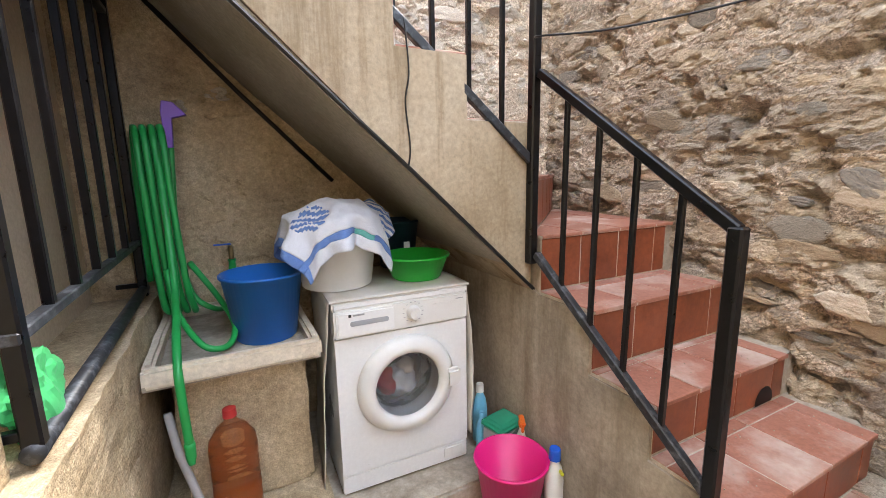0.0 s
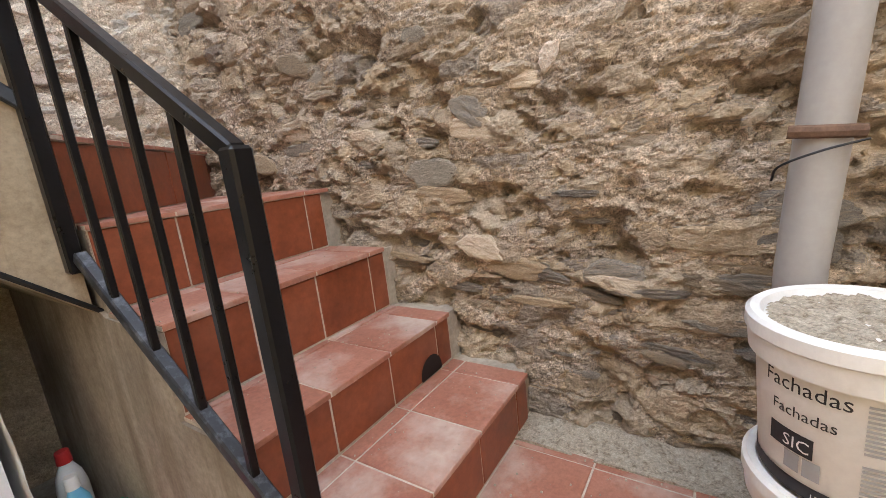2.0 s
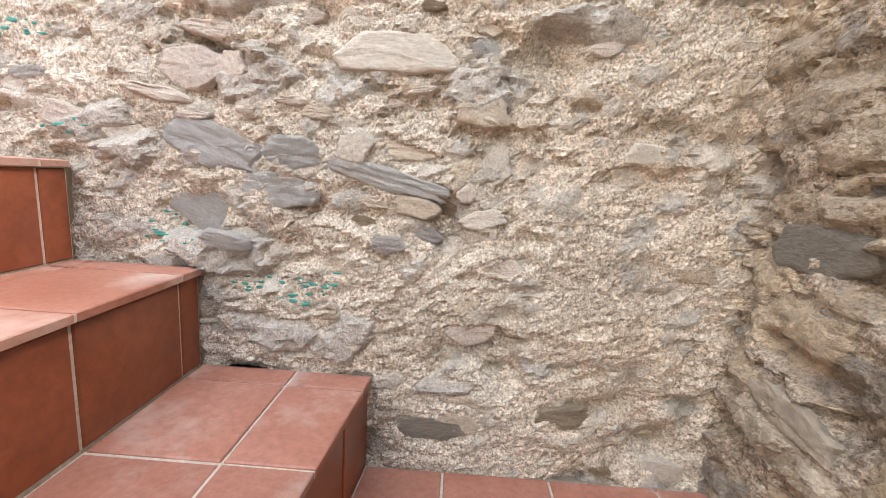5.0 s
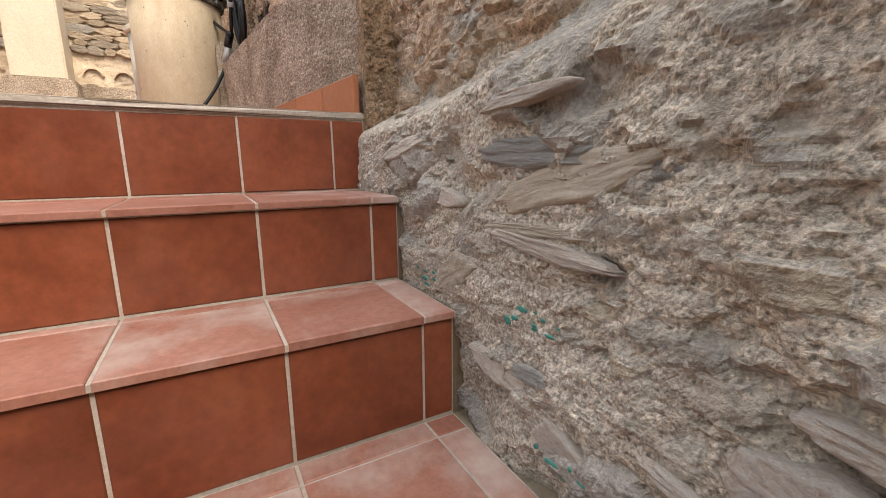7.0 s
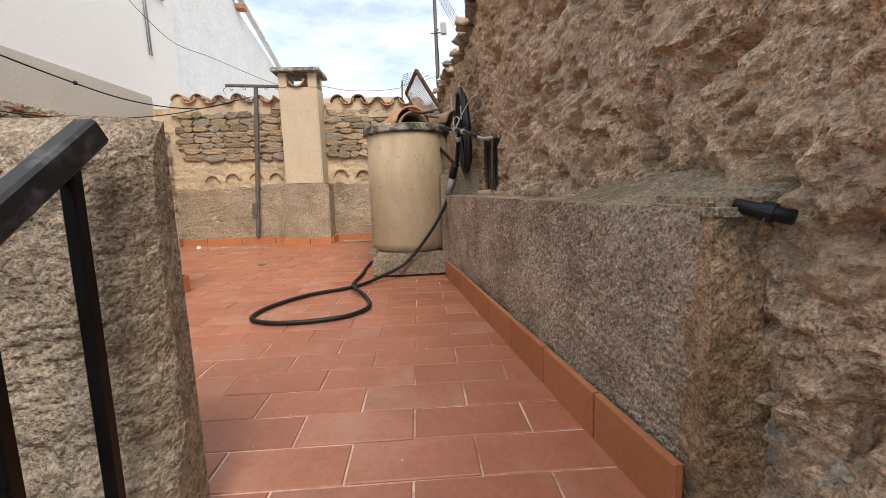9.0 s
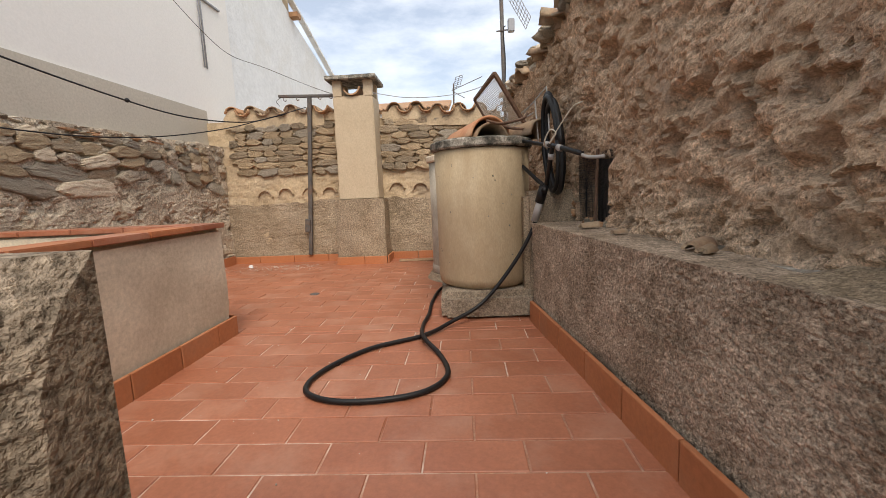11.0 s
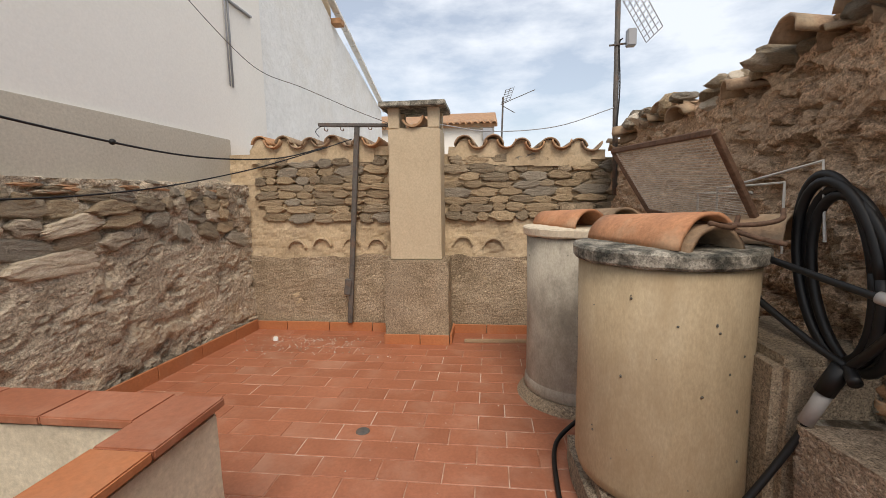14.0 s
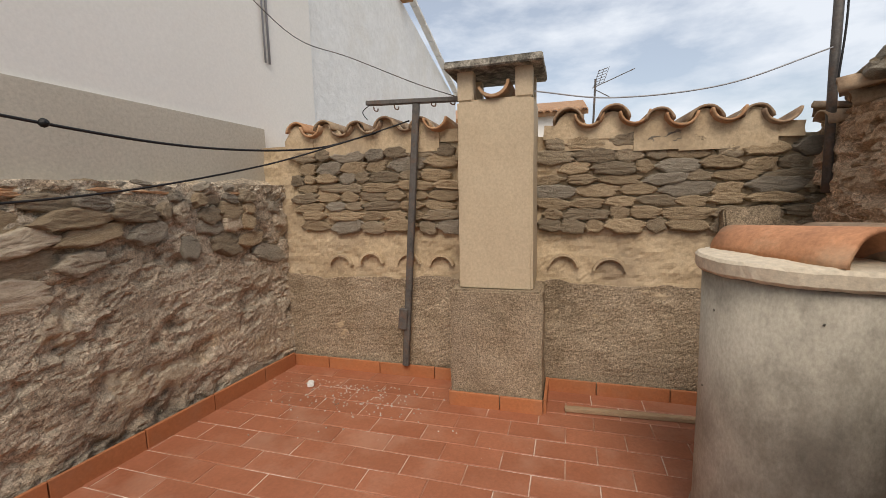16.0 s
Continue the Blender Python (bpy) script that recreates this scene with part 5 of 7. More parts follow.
plinth = boxm(0.30, 1.42, FLOOR - 0.01, 1.18, 2.4, 0.172, 0.012)
solid("washer_plinth", plinth, CEMENT, "low rough cement plinth under the washing machine", "plinth", kind="structure")
ledge = boxm(-0.36, 1.42, FLOOR - 0.01, 0.31, 2.4, 0.25, 0.03)
bmesh.ops.subdivide_edges(ledge, edges=ledge.edges, cuts=8, use_grid_fill=True)
for vtx in ledge.verts:
    vtx.co += Vector((0, 0.02, 0.03)) * fbm(vtx.co.x, vtx.co.y, vtx.co.z, 5, 3)
solid("cement_ledge", ledge, LAUNDRY, "crumbling ochre cement ledge below the sink", "ledge", kind="structure")


def washing_machine():
    w = thing("washing_machine", "white front-loading washing machine under a loose plastic cover", "washing machine", (0.648, 1.595, 0.172, 0, 0, -1.5))
    W, D, H = 0.292, 0.54, 0.85
    bd = boxm(-W, 0.018, 0.012, W, D, H - 0.035)
    bmesh.ops.delete(bd, geom=[f for f in bd.faces if f.normal.y < -0.5], context="FACES")
    ob = part("body", bd, ENAMEL, w)
    ob.modifiers.new("thickness", "SOLIDIFY").thickness = 0.004
    # front with a round opening
    fr = bmesh.new()
    seg = 48
    cz, R = 0.455, 0.185
    ring = [fr.verts.new((R * math.cos(2 * math.pi * k / seg), 0, cz + R * math.sin(2 * math.pi * k / seg))) for k in range(seg)]
    outer = []
    for k in range(seg):
        a = 2 * math.pi * k / seg
        c, s = math.cos(a), math.sin(a)
        t = min(W / abs(c) if abs(c) > 1e-6 else 9, (0.695 - cz) / s if s > 1e-6 else 9, (cz - 0.10) / -s if s < -1e-6 else 9)
        outer.append(fr.verts.new((c * t, 0, cz + s * t)))
    for k in range(seg):
        fr.faces.new((ring[k], ring[(k + 1) % seg], outer[(k + 1) % seg], outer[k]))
    for cx in (-W, W):
        for zc in (0.10, 0.695):
            vs = sorted(outer, key=lambda q: (q.co.x - cx) ** 2 + (q.co.z - zc) ** 2)[:2]
            try:
                fr.faces.new((vs[0], vs[1], fr.verts.new((cx, 0, zc))))
            except ValueError:
                pass
    ex = bmesh.ops.extrude_face_region(fr, geom=fr.faces[:])
    for g in ex["geom"]:
        if isinstance(g, bmesh.types.BMVert):
            g.co.y += 0.022
    bmesh.ops.recalc_face_normals(fr, faces=fr.faces)
    part("front_panel", fr, ENAMEL, w)
    part("kick_plate", boxm(-W, 0.002, 0.01, W, 0.03, 0.094, 0.004), ENAMEL, w)
    part("filter_flap", boxm(0.17, -0.002, 0.03, 0.265, 0.004, 0.082, 0.003), WHITEPL, w)
    part("control_panel", boxm(-W, -0.012, 0.70, W, 0.03, H - 0.03, 0.008), WHITEPL, w)
    dw = part("detergent_drawer", boxm(-W + 0.008, -0.022, 0.708, -0.05, -0.006, H - 0.04, 0.006), ENAMEL, w)
    # no slot is cut: a grey strip paints the grip's shadow
    part("drawer_grip", boxm(-W + 0.06, -0.0245, 0.752, -0.075, -0.02, 0.772, 0.004), GREYPL, dw, "grip slot, its shadow painted as a raised grey strip")
    part("brand_mark", boxm(-W + 0.055, -0.0236, 0.790, -W + 0.066, -0.0215, 0.801), INK, dw)
    part("brand_bar", boxm(-W + 0.072, -0.0236, 0.792, -W + 0.118, -0.0215, 0.799), INKG, dw)
    kb = bmesh.new()
    lathe(kb, [(0, 0.03), (0.022, 0.03), (0.027, 0.022), (0.03, 0.0)], (0, 0), 28)
    box(kb, -0.004, -0.027, 0.024, 0.004, 0.027, 0.036, 0.002)
    rotated(kb, pose(0.035, -0.012, 0.768, 90))
    part("programme_knob", kb, WHITEPL, w, smooth=False)
    for k in range(14):
        a = 2 * math.pi * k / 14
        part("dial_mark", boxm(0.035 + 0.043 * math.cos(a) - 0.004, -0.0135, 0.768 + 0.043 * math.sin(a) - 0.0012, 0.035 + 0.043 * math.cos(a) + 0.004, -0.0115, 0.768 + 0.043 * math.sin(a) + 0.0012), INKG, w)
    for k in range(4):
        part("button", boxm(0.125 + 0.028 * k, -0.015, 0.782, 0.141 + 0.028 * k, -0.010, 0.788, 0.001), WHITEPL, w)
    part("model_print", boxm(0.235, -0.0135, 0.795, 0.27, -0.0115, 0.799), INKG, w)
    dr = bmesh.new()
    lathe(dr, [(0.142, 0.02), (0.150, 0.045), (0.172, 0.05), (0.205, 0.036), (0.218, 0.012), (0.215, 0.0)], (0, 0), 56)
    rotated(dr, pose(0.0, 0.0, 0.455, 90))
    door = part("door_ring", dr, WHITEPL, w, "white plastic porthole ring", True)
    gs = bmesh.new()
    lathe(gs, [(0.149, 0.03), (0.146, 0.0), (0.13, -0.06), (0.10, -0.085), (0.0, -0.092)], (0, 0), 40)
    rotated(gs, pose(0, 0, 0.455, 90))
    part("porthole_glass", gs, GLASS, door, "curved dark glass", True)
    hd = boxm(0.165, -0.062, 0.415, 0.235, -0.022, 0.495, 0.012)
    part("door_handle", hd, WHITEPL, door)
    sl = bmesh.new()
    lathe(sl, [(0.15, 0.022), (0.19, -0.01), (0.168, -0.06), (0.175, -0.10)], (0, 0), 40)
    rotated(sl, pose(0, 0, 0.455, 90))
    part("rubber_seal", sl, GREYPL, w, "grey rubber seal", True)
    dm = bmesh.new()
    lathe(dm, [(0.175, -0.10), (0.235, -0.12), (0.235, -0.40), (0.0, -0.41)], (0, 0), 40)
    rotated(dm, pose(0, 0, 0.455, 90))
    part("drum", dm, STEEL, w, "dark steel drum", True)
    # washing inside
    for k, (x, z, r, m) in enumerate(((-0.05, 0.40, 0.07, RED), (0.03, 0.39, 0.08, TOWEL), (0.06, 0.45, 0.05, WHITEPL))):
        lb = bmesh.new()
        bmesh.ops.create_icosphere(lb, subdivisions=3, radius=r)
        for vtx in lb.verts:
            vtx.co *= 1 + 0.4 * noise.noise(vtx.co * 18 + Vector((k * 5, 0, 0)))
        rotated(lb, pose(x, 0.19, z))
        part("laundry", lb, m, w, "", True)
    part("worktop", boxm(-W - 0.004, -0.006, H - 0.036, W + 0.004, D + 0.005, H, 0.009), ENAMEL, w)
    # loose cover: a flap each side and a lipped top
    for sgn in (-1, 1):
        cv = bmesh.new()
        nn, mm = 14, 20
        grid = []
        for j in range(mm + 1):
            row = []
            for i in range(nn + 1):
                s, t = i / nn, j / mm
                y = 0.02 + s * (D - 0.06) - 0.03 * math.sin(t * 2.6) * (1 - s)
                x = sgn * (W + 0.010 + 0.016 * math.sin(t * 5 + s * 3) * t + (0.085 if sgn < 0 else 0.03) * t * (1 - s) + 0.006 * noise.noise(Vector((s * 6, t * 9, sgn))))
                row.append(cv.verts.new((x, y, H + 0.004 - t * (0.80 if sgn < 0 else 0.74))))
            grid.append(row)
        for j in range(mm):
            for i in range(nn):
                cv.faces.new((grid[j][i], grid[j][i + 1], grid[j + 1][i + 1], grid[j + 1][i]))
        ob = part("cover_flap", cv, COVER, w, "yellowed plastic cover", True)
        so = ob.modifiers.new("thickness", "SOLIDIFY")
        so.thickness = 0.003
    tp = boxm(-W - 0.012, 0.0, H + 0.001, W + 0.012, D, H + 0.006)
    bmesh.ops.subdivide_edges(tp, edges=tp.edges, cuts=14, use_grid_fill=True)
    for vtx in tp.verts:
        vtx.co.z += 0.004 * noise.noise(vtx.co * 9)
    part("cover_top", tp, COVER, w, "crumpled plastic cover", True)
    hem = bmesh.new()
    tube(hem, [(-W - 0.012, 0.0, H + 0.002), (0, -0.004, H + 0.004), (W + 0.012, 0.0, H + 0.002)], 0.006, 6)
    part("cover_hem", hem, COVER, w)
    for x in (-0.24, 0.24):
        for y in (0.05, 0.48):
            part("foot", boxm(x - 0.02, y - 0.02, 0.0, x + 0.02, y + 0.02, 0.02, 0.003), BLACKRUB, w)
    return w


washing_machine()


def open_tub(name, label, category, at, r0, r1, h, material, rim=0.008, wall=0.003, handle=None, seg=40):
    """A bucket or basin: thin wall, rolled rim."""
    t = thing(name, label, category, at)
    b = bmesh.new()
    lathe(b, [(0, 0.0), (r0 - 0.006, 0.0), (r0, 0.006), (r1, h - 0.004), (r1 + rim, h - 0.006), (r1 + rim, h + 0.003), (r1 - wall, h + 0.003), (r0 - wall, 0.008), (0, 0.006)], (0, 0), seg)
    part("tub", b, material, t, "", True)
    rr = bmesh.new()
    tube(rr, [((r1 + rim * 0.4) * math.cos(2 * math.pi * k / 40), (r1 + rim * 0.4) * math.sin(2 * math.pi * k / 40), h) for k in range(41)], rim * 0.7, 8)
    part("rim", rr, material, t, "", True)
    if handle:
        hb = bmesh.new()
        tube(hb, smooth_path([((r1 + 0.012) * math.cos(handle[0]) + q[0], (r1 + 0.012) * math.sin(handle[0]) + q[1], h + q[2]) for q in handle[1]]), 0.007, 8)
        part("handle", hb, handle[2], t, handle[3], True)
    return t


open_tub("bucket", "bright pink plastic bucket on the cement floor", "bucket", (0.985, 1.30, FLOOR), 0.105, 0.148, 0.29, PINK, handle=(-0.5, [(0.0, -0.075, -0.03), (0.022, -0.03, -0.045), (0.026, 0.03, -0.045), (0.01, 0.07, -0.02)], YELLOW, "yellow plastic handle"))
open_tub("bucket", "blue plastic bucket standing in the stone sink", "bucket", (0.135, 1.86, 0.85), 0.118, 0.155, 0.27, BLUE)
open_tub("basin", "round green plastic basin on the washing machine", "basin", (0.795, 1.80, 1.032), 0.115, 0.15, 0.105, GREENB)
lb = open_tub("waste_bin", "dark teal plastic bin behind the green basin", "bin", (0.80, 2.06, 1.032), 0.085, 0.115, 0.24, NAVY)
part("sticker", boxm(0.0, -0.106, 0.10, 0.03, -0.100, 0.14), WHITEPL, lb, "small white label")
bk = open_tub("laundry_basket", "round cream plastic laundry basket holding a heap of towels", "basket", (0.44, 1.86, 1.032), 0.15, 0.18, 0.24, WHITEPL)
hb = bmesh.new()
tube(hb, smooth_path([(-0.10, 0.15, 0.19), (-0.075, 0.165, 0.27), (0.0, 0.17, 0.29), (0.06, 0.165, 0.27), (0.08, 0.15, 0.19)]), 0.011, 8)
part("handle", hb, WHITEPL, bk, "", True)

# towels: a square cloth hung over the rim of the basket
def draped(label, at, R, top, half, turn, seed, band_of, fold=0.05):
    t = thing("towel", label, "towel", (*at, 0, 0, turn), group="towels on the basket")
    n, m = 84, 66
    pts = []
    for j in range(m + 1):
        row = []
        for i in range(n + 1):
            a, b = half[0] * (2 * i / n - 1), half[1] * (2 * j / m - 1)
            d = math.hypot(a, b) + 1e-6
            ang = math.atan2(b, a)
            lump = 0.030 * noise.noise(Vector((a * 9, b * 9, seed))) + 0.012 * noise.noise(Vector((a * 24, b * 24, seed)))
            if d <= R:
                z = top * (1 - 0.45 * (d / R) ** 2.5) + lump
                x, y = a, b
            else:
                over = d - R
                wave = math.sin(7 * ang + seed) + 0.6 * math.sin(12 * ang + 2 * seed)
                rr = R + 0.012 + 0.16 * over + fold * wave * min(1.0, over / 0.12) * 0.6
                x, y = a / d * rr, b / d * rr
                z = top * 0.55 + lump * 0.6 - over * 0.95
            row.append((x, y, z))
        pts.append(row)
    bms = {}
    for j in range(m):
        for i in range(n):
            kname, material = band_of(half[0] * (2 * (i + 0.5) / n - 1), half[1] * (2 * (j + 0.5) / m - 1))
            bm_, _, seen = bms.setdefault(kname, (bmesh.new(), material, {}))
            vs = []
            for key in ((j, i), (j, i + 1), (j + 1, i + 1), (j + 1, i)):
                if key not in seen:
                    seen[key] = bm_.verts.new(pts[key[0]][key[1]])
                vs.append(seen[key])
            bm_.faces.new(vs)
    for kname, (bm_, material, _) in bms.items():
        ob = part(kname, bm_, material, t, "", True)
        ob.modifiers.new("thickness", "SOLIDIFY").thickness = 0.005
    return t


def printed(a, b):
    e = ((a + 0.13) / 0.075) ** 2 + ((b + 0.12) / 0.06) ** 2
    if e < 1.0 and (math.sin((a * 0.6 + b) * 190) > -0.3):
        return ("leaf_print", TOWELB)
    if -0.262 < b < -0.228:
        return ("green_band", TOWELG) if 0.03 < a < 0.13 else ("blue_band", TOWELB)
    if a < -0.275 or (b > 0.1 and -0.14 < a < -0.11) or (-0.31 < b < -0.302):
        return ("blue_edge", TOWELB)
    return ("cloth", TOWEL)


def striped(a, b):
    return ("blue_stripes", TOWELB) if math.sin(b * 260) > 0.55 else ("cloth", TOWEL)


draped("white terry towel with leaf print and blue bands over the basket", (0.425, 1.82, 1.275), 0.185, 0.13, (0.315, 0.315), 6, 1.3, printed)
draped("white towel with narrow blue stripes hanging off the basket", (0.60, 1.86, 1.27), 0.075, 0.12, (0.15, 0.20), -12, 4.1, striped, 0.03)

# stone sink
sink = thing("stone_sink", "shallow worn cement laundry sink on a masonry block", "sink")
sb = bmesh.new()
prism(sb, [(-0.27, 1.60), (0.30, 1.60), (0.30, 2.36), (-0.27, 2.36)], "z", 0.818, 0.85)
part("sink_bottom", sb, CEMENT, sink)
for x0, y0, x1, y1 in ((-0.272, 1.585, 0.305, 1.625), (-0.272, 2.30, 0.305, 2.36), (0.265, 1.625, 0.305, 2.30), (-0.275, 1.625, -0.235, 2.30)):
    part("sink_edge", softened(boxm(x0, y0, 0.825, x1, y1, 0.897, 0.012), 0.004, 5), WELLCEM, sink, "pale worn cement edge")
part("support_block", softened(boxm(-0.20, 1.70, 0.23, 0.26, 2.35, 0.808, 0.02), 0.012, 6), LAUNDRY, sink, "flaking ochre masonry support")
part("drain_pipe", tube(bmesh.new(), [(-0.22, 1.66, 0.70), (-0.20, 1.64, 0.55), (-0.13, 1.55, 0.34), (-0.02, 1.45, 0.16)], 0.014, 10), PVC, sink, "grey plastic waste pipe", True)

# wall tap and the green hose
tap = thing("wall_tap", "brass garden tap on the laundry wall with hose coupling", "tap", (0.03, 2.33, 1.16))
part("body", tube(bmesh.new(), [(0, 0.04, 0), (0, -0.02, 0), (0, -0.045, -0.02), (0, -0.05, -0.05)], 0.012, 10), BRASS, tap, "", True)
part("lever", boxm(-0.075, -0.02, 0.018, 0.005, -0.008, 0.026, 0.003), CAPBLUE, tap, "blue lever handle")
cp = bmesh.new()
lathe(cp, [(0, -0.125), (0.015, -0.125), (0.018, -0.09), (0.015, -0.06), (0.019, -0.055), (0.017, -0.045), (0, -0.045)], (0, -0.05), 16)
part("coupling", cp, HOSEG, tap, "green hose coupling", True)
hose = thing("garden_hose", "long bright green garden hose hung in loops on the wall", "hose")
random.seed(31)
for k in range(4):
    x = -0.285 + 0.032 * k
    y = 2.20 - 0.015 * k
    pts = [(x - 0.02, y + 0.07, 1.05 + 0.05 * k), (x - 0.015, y + 0.05, 1.45), (x, y + 0.02, 1.68), (x + 0.012, y - 0.03, 1.705), (x + 0.02, y - 0.07, 1.62), (x + 0.03, y - 0.10, 1.30), (x + 0.045, y - 0.13, 1.0 + 0.02 * k), (x + 0.06, y - 0.08, 0.94), (x + 0.03, y + 0.02, 1.0)]
    part("hose_loop", tube(bmesh.new(), smooth_path(pts, 7), 0.0135, 10), HOSEG, hose, "", True)
part("hose_end", tube(bmesh.new(), smooth_path([(-0.20, 2.12, 1.65), (-0.19, 2.05, 1.45), (-0.175, 1.90, 1.10), (-0.165, 1.62, 0.91), (-0.16, 1.56, 0.80), (-0.155, 1.555, 0.62)], 8), 0.0145, 10), HOSEG, hose, "", True)
part("hose_nozzle", lathe(bmesh.new(), [(0, 0.55), (0.01, 0.55), (0.016, 0.575), (0.018, 0.615), (0.0165, 0.63), (0, 0.63)], (-0.155, 1.555), 16), HOSEG, hose, "", True)
part("hose_feed", tube(bmesh.new(), smooth_path([(0.03, 2.28, 1.04), (0.03, 2.27, 0.98), (0.0, 2.20, 0.91), (-0.06, 2.10, 0.93), (-0.14, 2.1, 1.02), (-0.17, 2.14, 1.25), (-0.16, 2.16, 1.5), (-0.15, 2.17, 1.66)], 8), 0.012, 10), HOSEG, hose, "", True)
part("hose_sag", tube(bmesh.new(), smooth_path([(-0.13, 2.08, 1.15), (-0.04, 1.98, 1.02), (0.015, 1.84, 0.93), (-0.01, 1.74, 0.88), (-0.09, 1.72, 0.90), (-0.17, 1.85, 1.0), (-0.2, 1.95, 1.15)], 8), 0.012, 10), HOSEG, hose, "", True)
hook = thing("hose_hook", "purple plastic hose hook fixed to the wall", "hook", (-0.155, 2.16, 1.63))
hk = bmesh.new()
prism(hk, [(-0.014, 0.0), (0.014, 0.0), (0.02, 0.12), (0.075, 0.135), (0.03, 0.185), (-0.01, 0.19), (-0.018, 0.15)], "y", -0.012, 0.02)
bmesh.ops.bevel(hk, geom=hk.edges, offset=0.003, segments=1, affect="EDGES")
part("hook_body", hk, PURPLE, hook)

# conduit across the wall and hanging cable
cd = solid("cable_conduit", tube(bmesh.new(), [(-0.30, 2.31, 2.36), (0.13, 2.32, 1.90), (0.55, 2.325, 1.475)], 0.011, 8), BLACKRUB, "dark cable conduit running down the laundry wall", "conduit", smooth=True)
solid("hanging_cord", tube(bmesh.new(), smooth_path([(0.62, 1.432, 2.02), (0.63, 1.428, 1.85), (0.615, 1.43, 1.75), (0.628, 1.43, 1.60), (0.62, 1.432, 1.53)]), 0.003, 6), BLACKRUB, "thin black cord hanging down the stair side", "cord", smooth=True)
solid("washing_line", tube(bmesh.new(), smooth_path([(1.165, 1.42, 2.02), (1.10, 1.30, 1.985), (1.28, 1.10, 1.98), (1.60, 0.80, 2.04), (2.0, 0.45, 2.20)]), 0.004, 6), BLACKRUB, "dark line tied from the railing post to the wall", "line", smooth=True)

# floor things
jug = thing("water_jug", "large ribbed amber plastic jug with a red cap", "jug", (-0.03, 1.62, 0.262))
jb = bmesh.new()
prof = [(0, 0), (0.075, 0), (0.082, 0.01), (0.082, 0.12)]
for k in range(5):
    prof += [(0.076, 0.13 + 0.024 * k), (0.082, 0.142 + 0.024 * k)]
prof += [(0.083, 0.27), (0.078, 0.31), (0.05, 0.355), (0.022, 0.378), (0.02, 0.40), (0, 0.40)]
lathe(jb, prof, (0, 0), 32)
part("bottle", jb, AMBER, jug, "", True)
jl = bmesh.new()
lathe(jl, [(0, 0.008), (0.077, 0.008), (0.078, 0.11), (0, 0.112)], (0, 0), 28)
part("liquid", jl, plain("amber_liquid", (0.42, 0.15, 0.03), rough=0.3), jug, "orange-brown liquid", True)
jc = bmesh.new()
lathe(jc, [(0, 0.425), (0.022, 0.425), (0.024, 0.395), (0.0, 0.395)], (0, 0), 20)
part("cap", jc, RED, jug, "red screw cap")
part("label_sheet", boxm(-0.075, -0.066, 0.05, -0.035, -0.058, 0.12), WHITEPL, jug, "torn paper label")


def bottle(name, label, at, r, h, body, cap, squeeze=0.7, trigger=False, turn=0):
    b = thing(name, label, "bottle", (*at, 0, 0, turn), group="cleaning bottles by the steps")
    m = bmesh.new()
    lathe(m, [(0, 0), (r * 0.92, 0), (r, 0.01), (r, h * 0.55), (r * 0.8, h * 0.72), (r * 0.4, h * 0.84), (r * 0.36, h * 0.9), (0, h * 0.9)], (0, 0), 28)
    for vtx in m.verts:
        vtx.co.y *= squeeze
    part("body", m, body, b, "", True)
    c = bmesh.new()
    if trigger:
        box(c, -0.016, -0.014, h * 0.88, 0.016, 0.014, h * 0.95, 0.004)
        box(c, -0.05, -0.012, h * 0.95, 0.03, 0.012, h, 0.005)
        box(c, -0.042, -0.006, h * 0.86, -0.03, 0.006, h * 0.96, 0.003)
    else:
        lathe(c, [(0, h), (r * 0.42, h), (r * 0.46, h * 0.985), (r * 0.5, h * 0.86), (0, h * 0.86)], (0, 0), 24)
    part("spray_head" if trigger else "cap", c, cap, b)
    return b


wb = bottle("detergent_bottle", "white detergent bottle with a blue cap", (1.135, 1.205, FLOOR), 0.05, 0.34, WHITEPL, CAPBLUE, turn=20)
part("grip", tube(bmesh.new(), smooth_path([(0.05, 0, 0.21), (0.066, 0, 0.18), (0.066, 0, 0.10), (0.048, 0, 0.08)]), 0.009, 8), WHITEPL, wb, "", True)
bottle("spray_bottle", "white spray bottle with an orange trigger", (1.13, 1.42, FLOOR), 0.04, 0.36, WHITEPL, ORANGE, trigger=True, turn=60)
bottle("detergent_bottle", "light blue detergent bottle beside the washing machine", (1.07, 1.68, 0.172), 0.04, 0.30, LBLUE, WHITEPL)
bottle("detergent_bottle", "pale blue bottle half hidden by the green box", (1.03, 1.60, 0.172), 0.03, 0.20, LBLUE, LBLUE)
bottle("detergent_bottle", "white bottle with a red cap behind the washing machine", (1.10, 1.86, 0.172), 0.045, 0.31, WHITEPL, RED)
tb = thing("storage_box", "clear plastic box with a green clip lid", "box", (1.10, 1.525, 0.172, 0, 0, 12))
part("box_body", boxm(-0.075, -0.065, 0.0, 0.075, 0.065, 0.16, 0.012), CLEARBOX, tb)
part("contents", boxm(-0.065, -0.055, 0.01, 0.065, 0.055, 0.09, 0.01), WHITEPL, tb)
part("lid", boxm(-0.082, -0.072, 0.152, 0.082, 0.072, 0.185, 0.012), TEAL, tb, "green plastic clip lid")
part("lid_panel", boxm(-0.055, -0.045, 0.184, 0.055, 0.045, 0.190, 0.004), TEAL, tb)
scrap = boxm(-0.06, -0.045, 0, 0.06, 0.045, 0.16, 0.004)
for vtx in scrap.verts:
    vtx.co.x *= 1 - 2.2 * max(0, vtx.co.z - 0.05)
    vtx.co.y += 0.4 * vtx.co.z
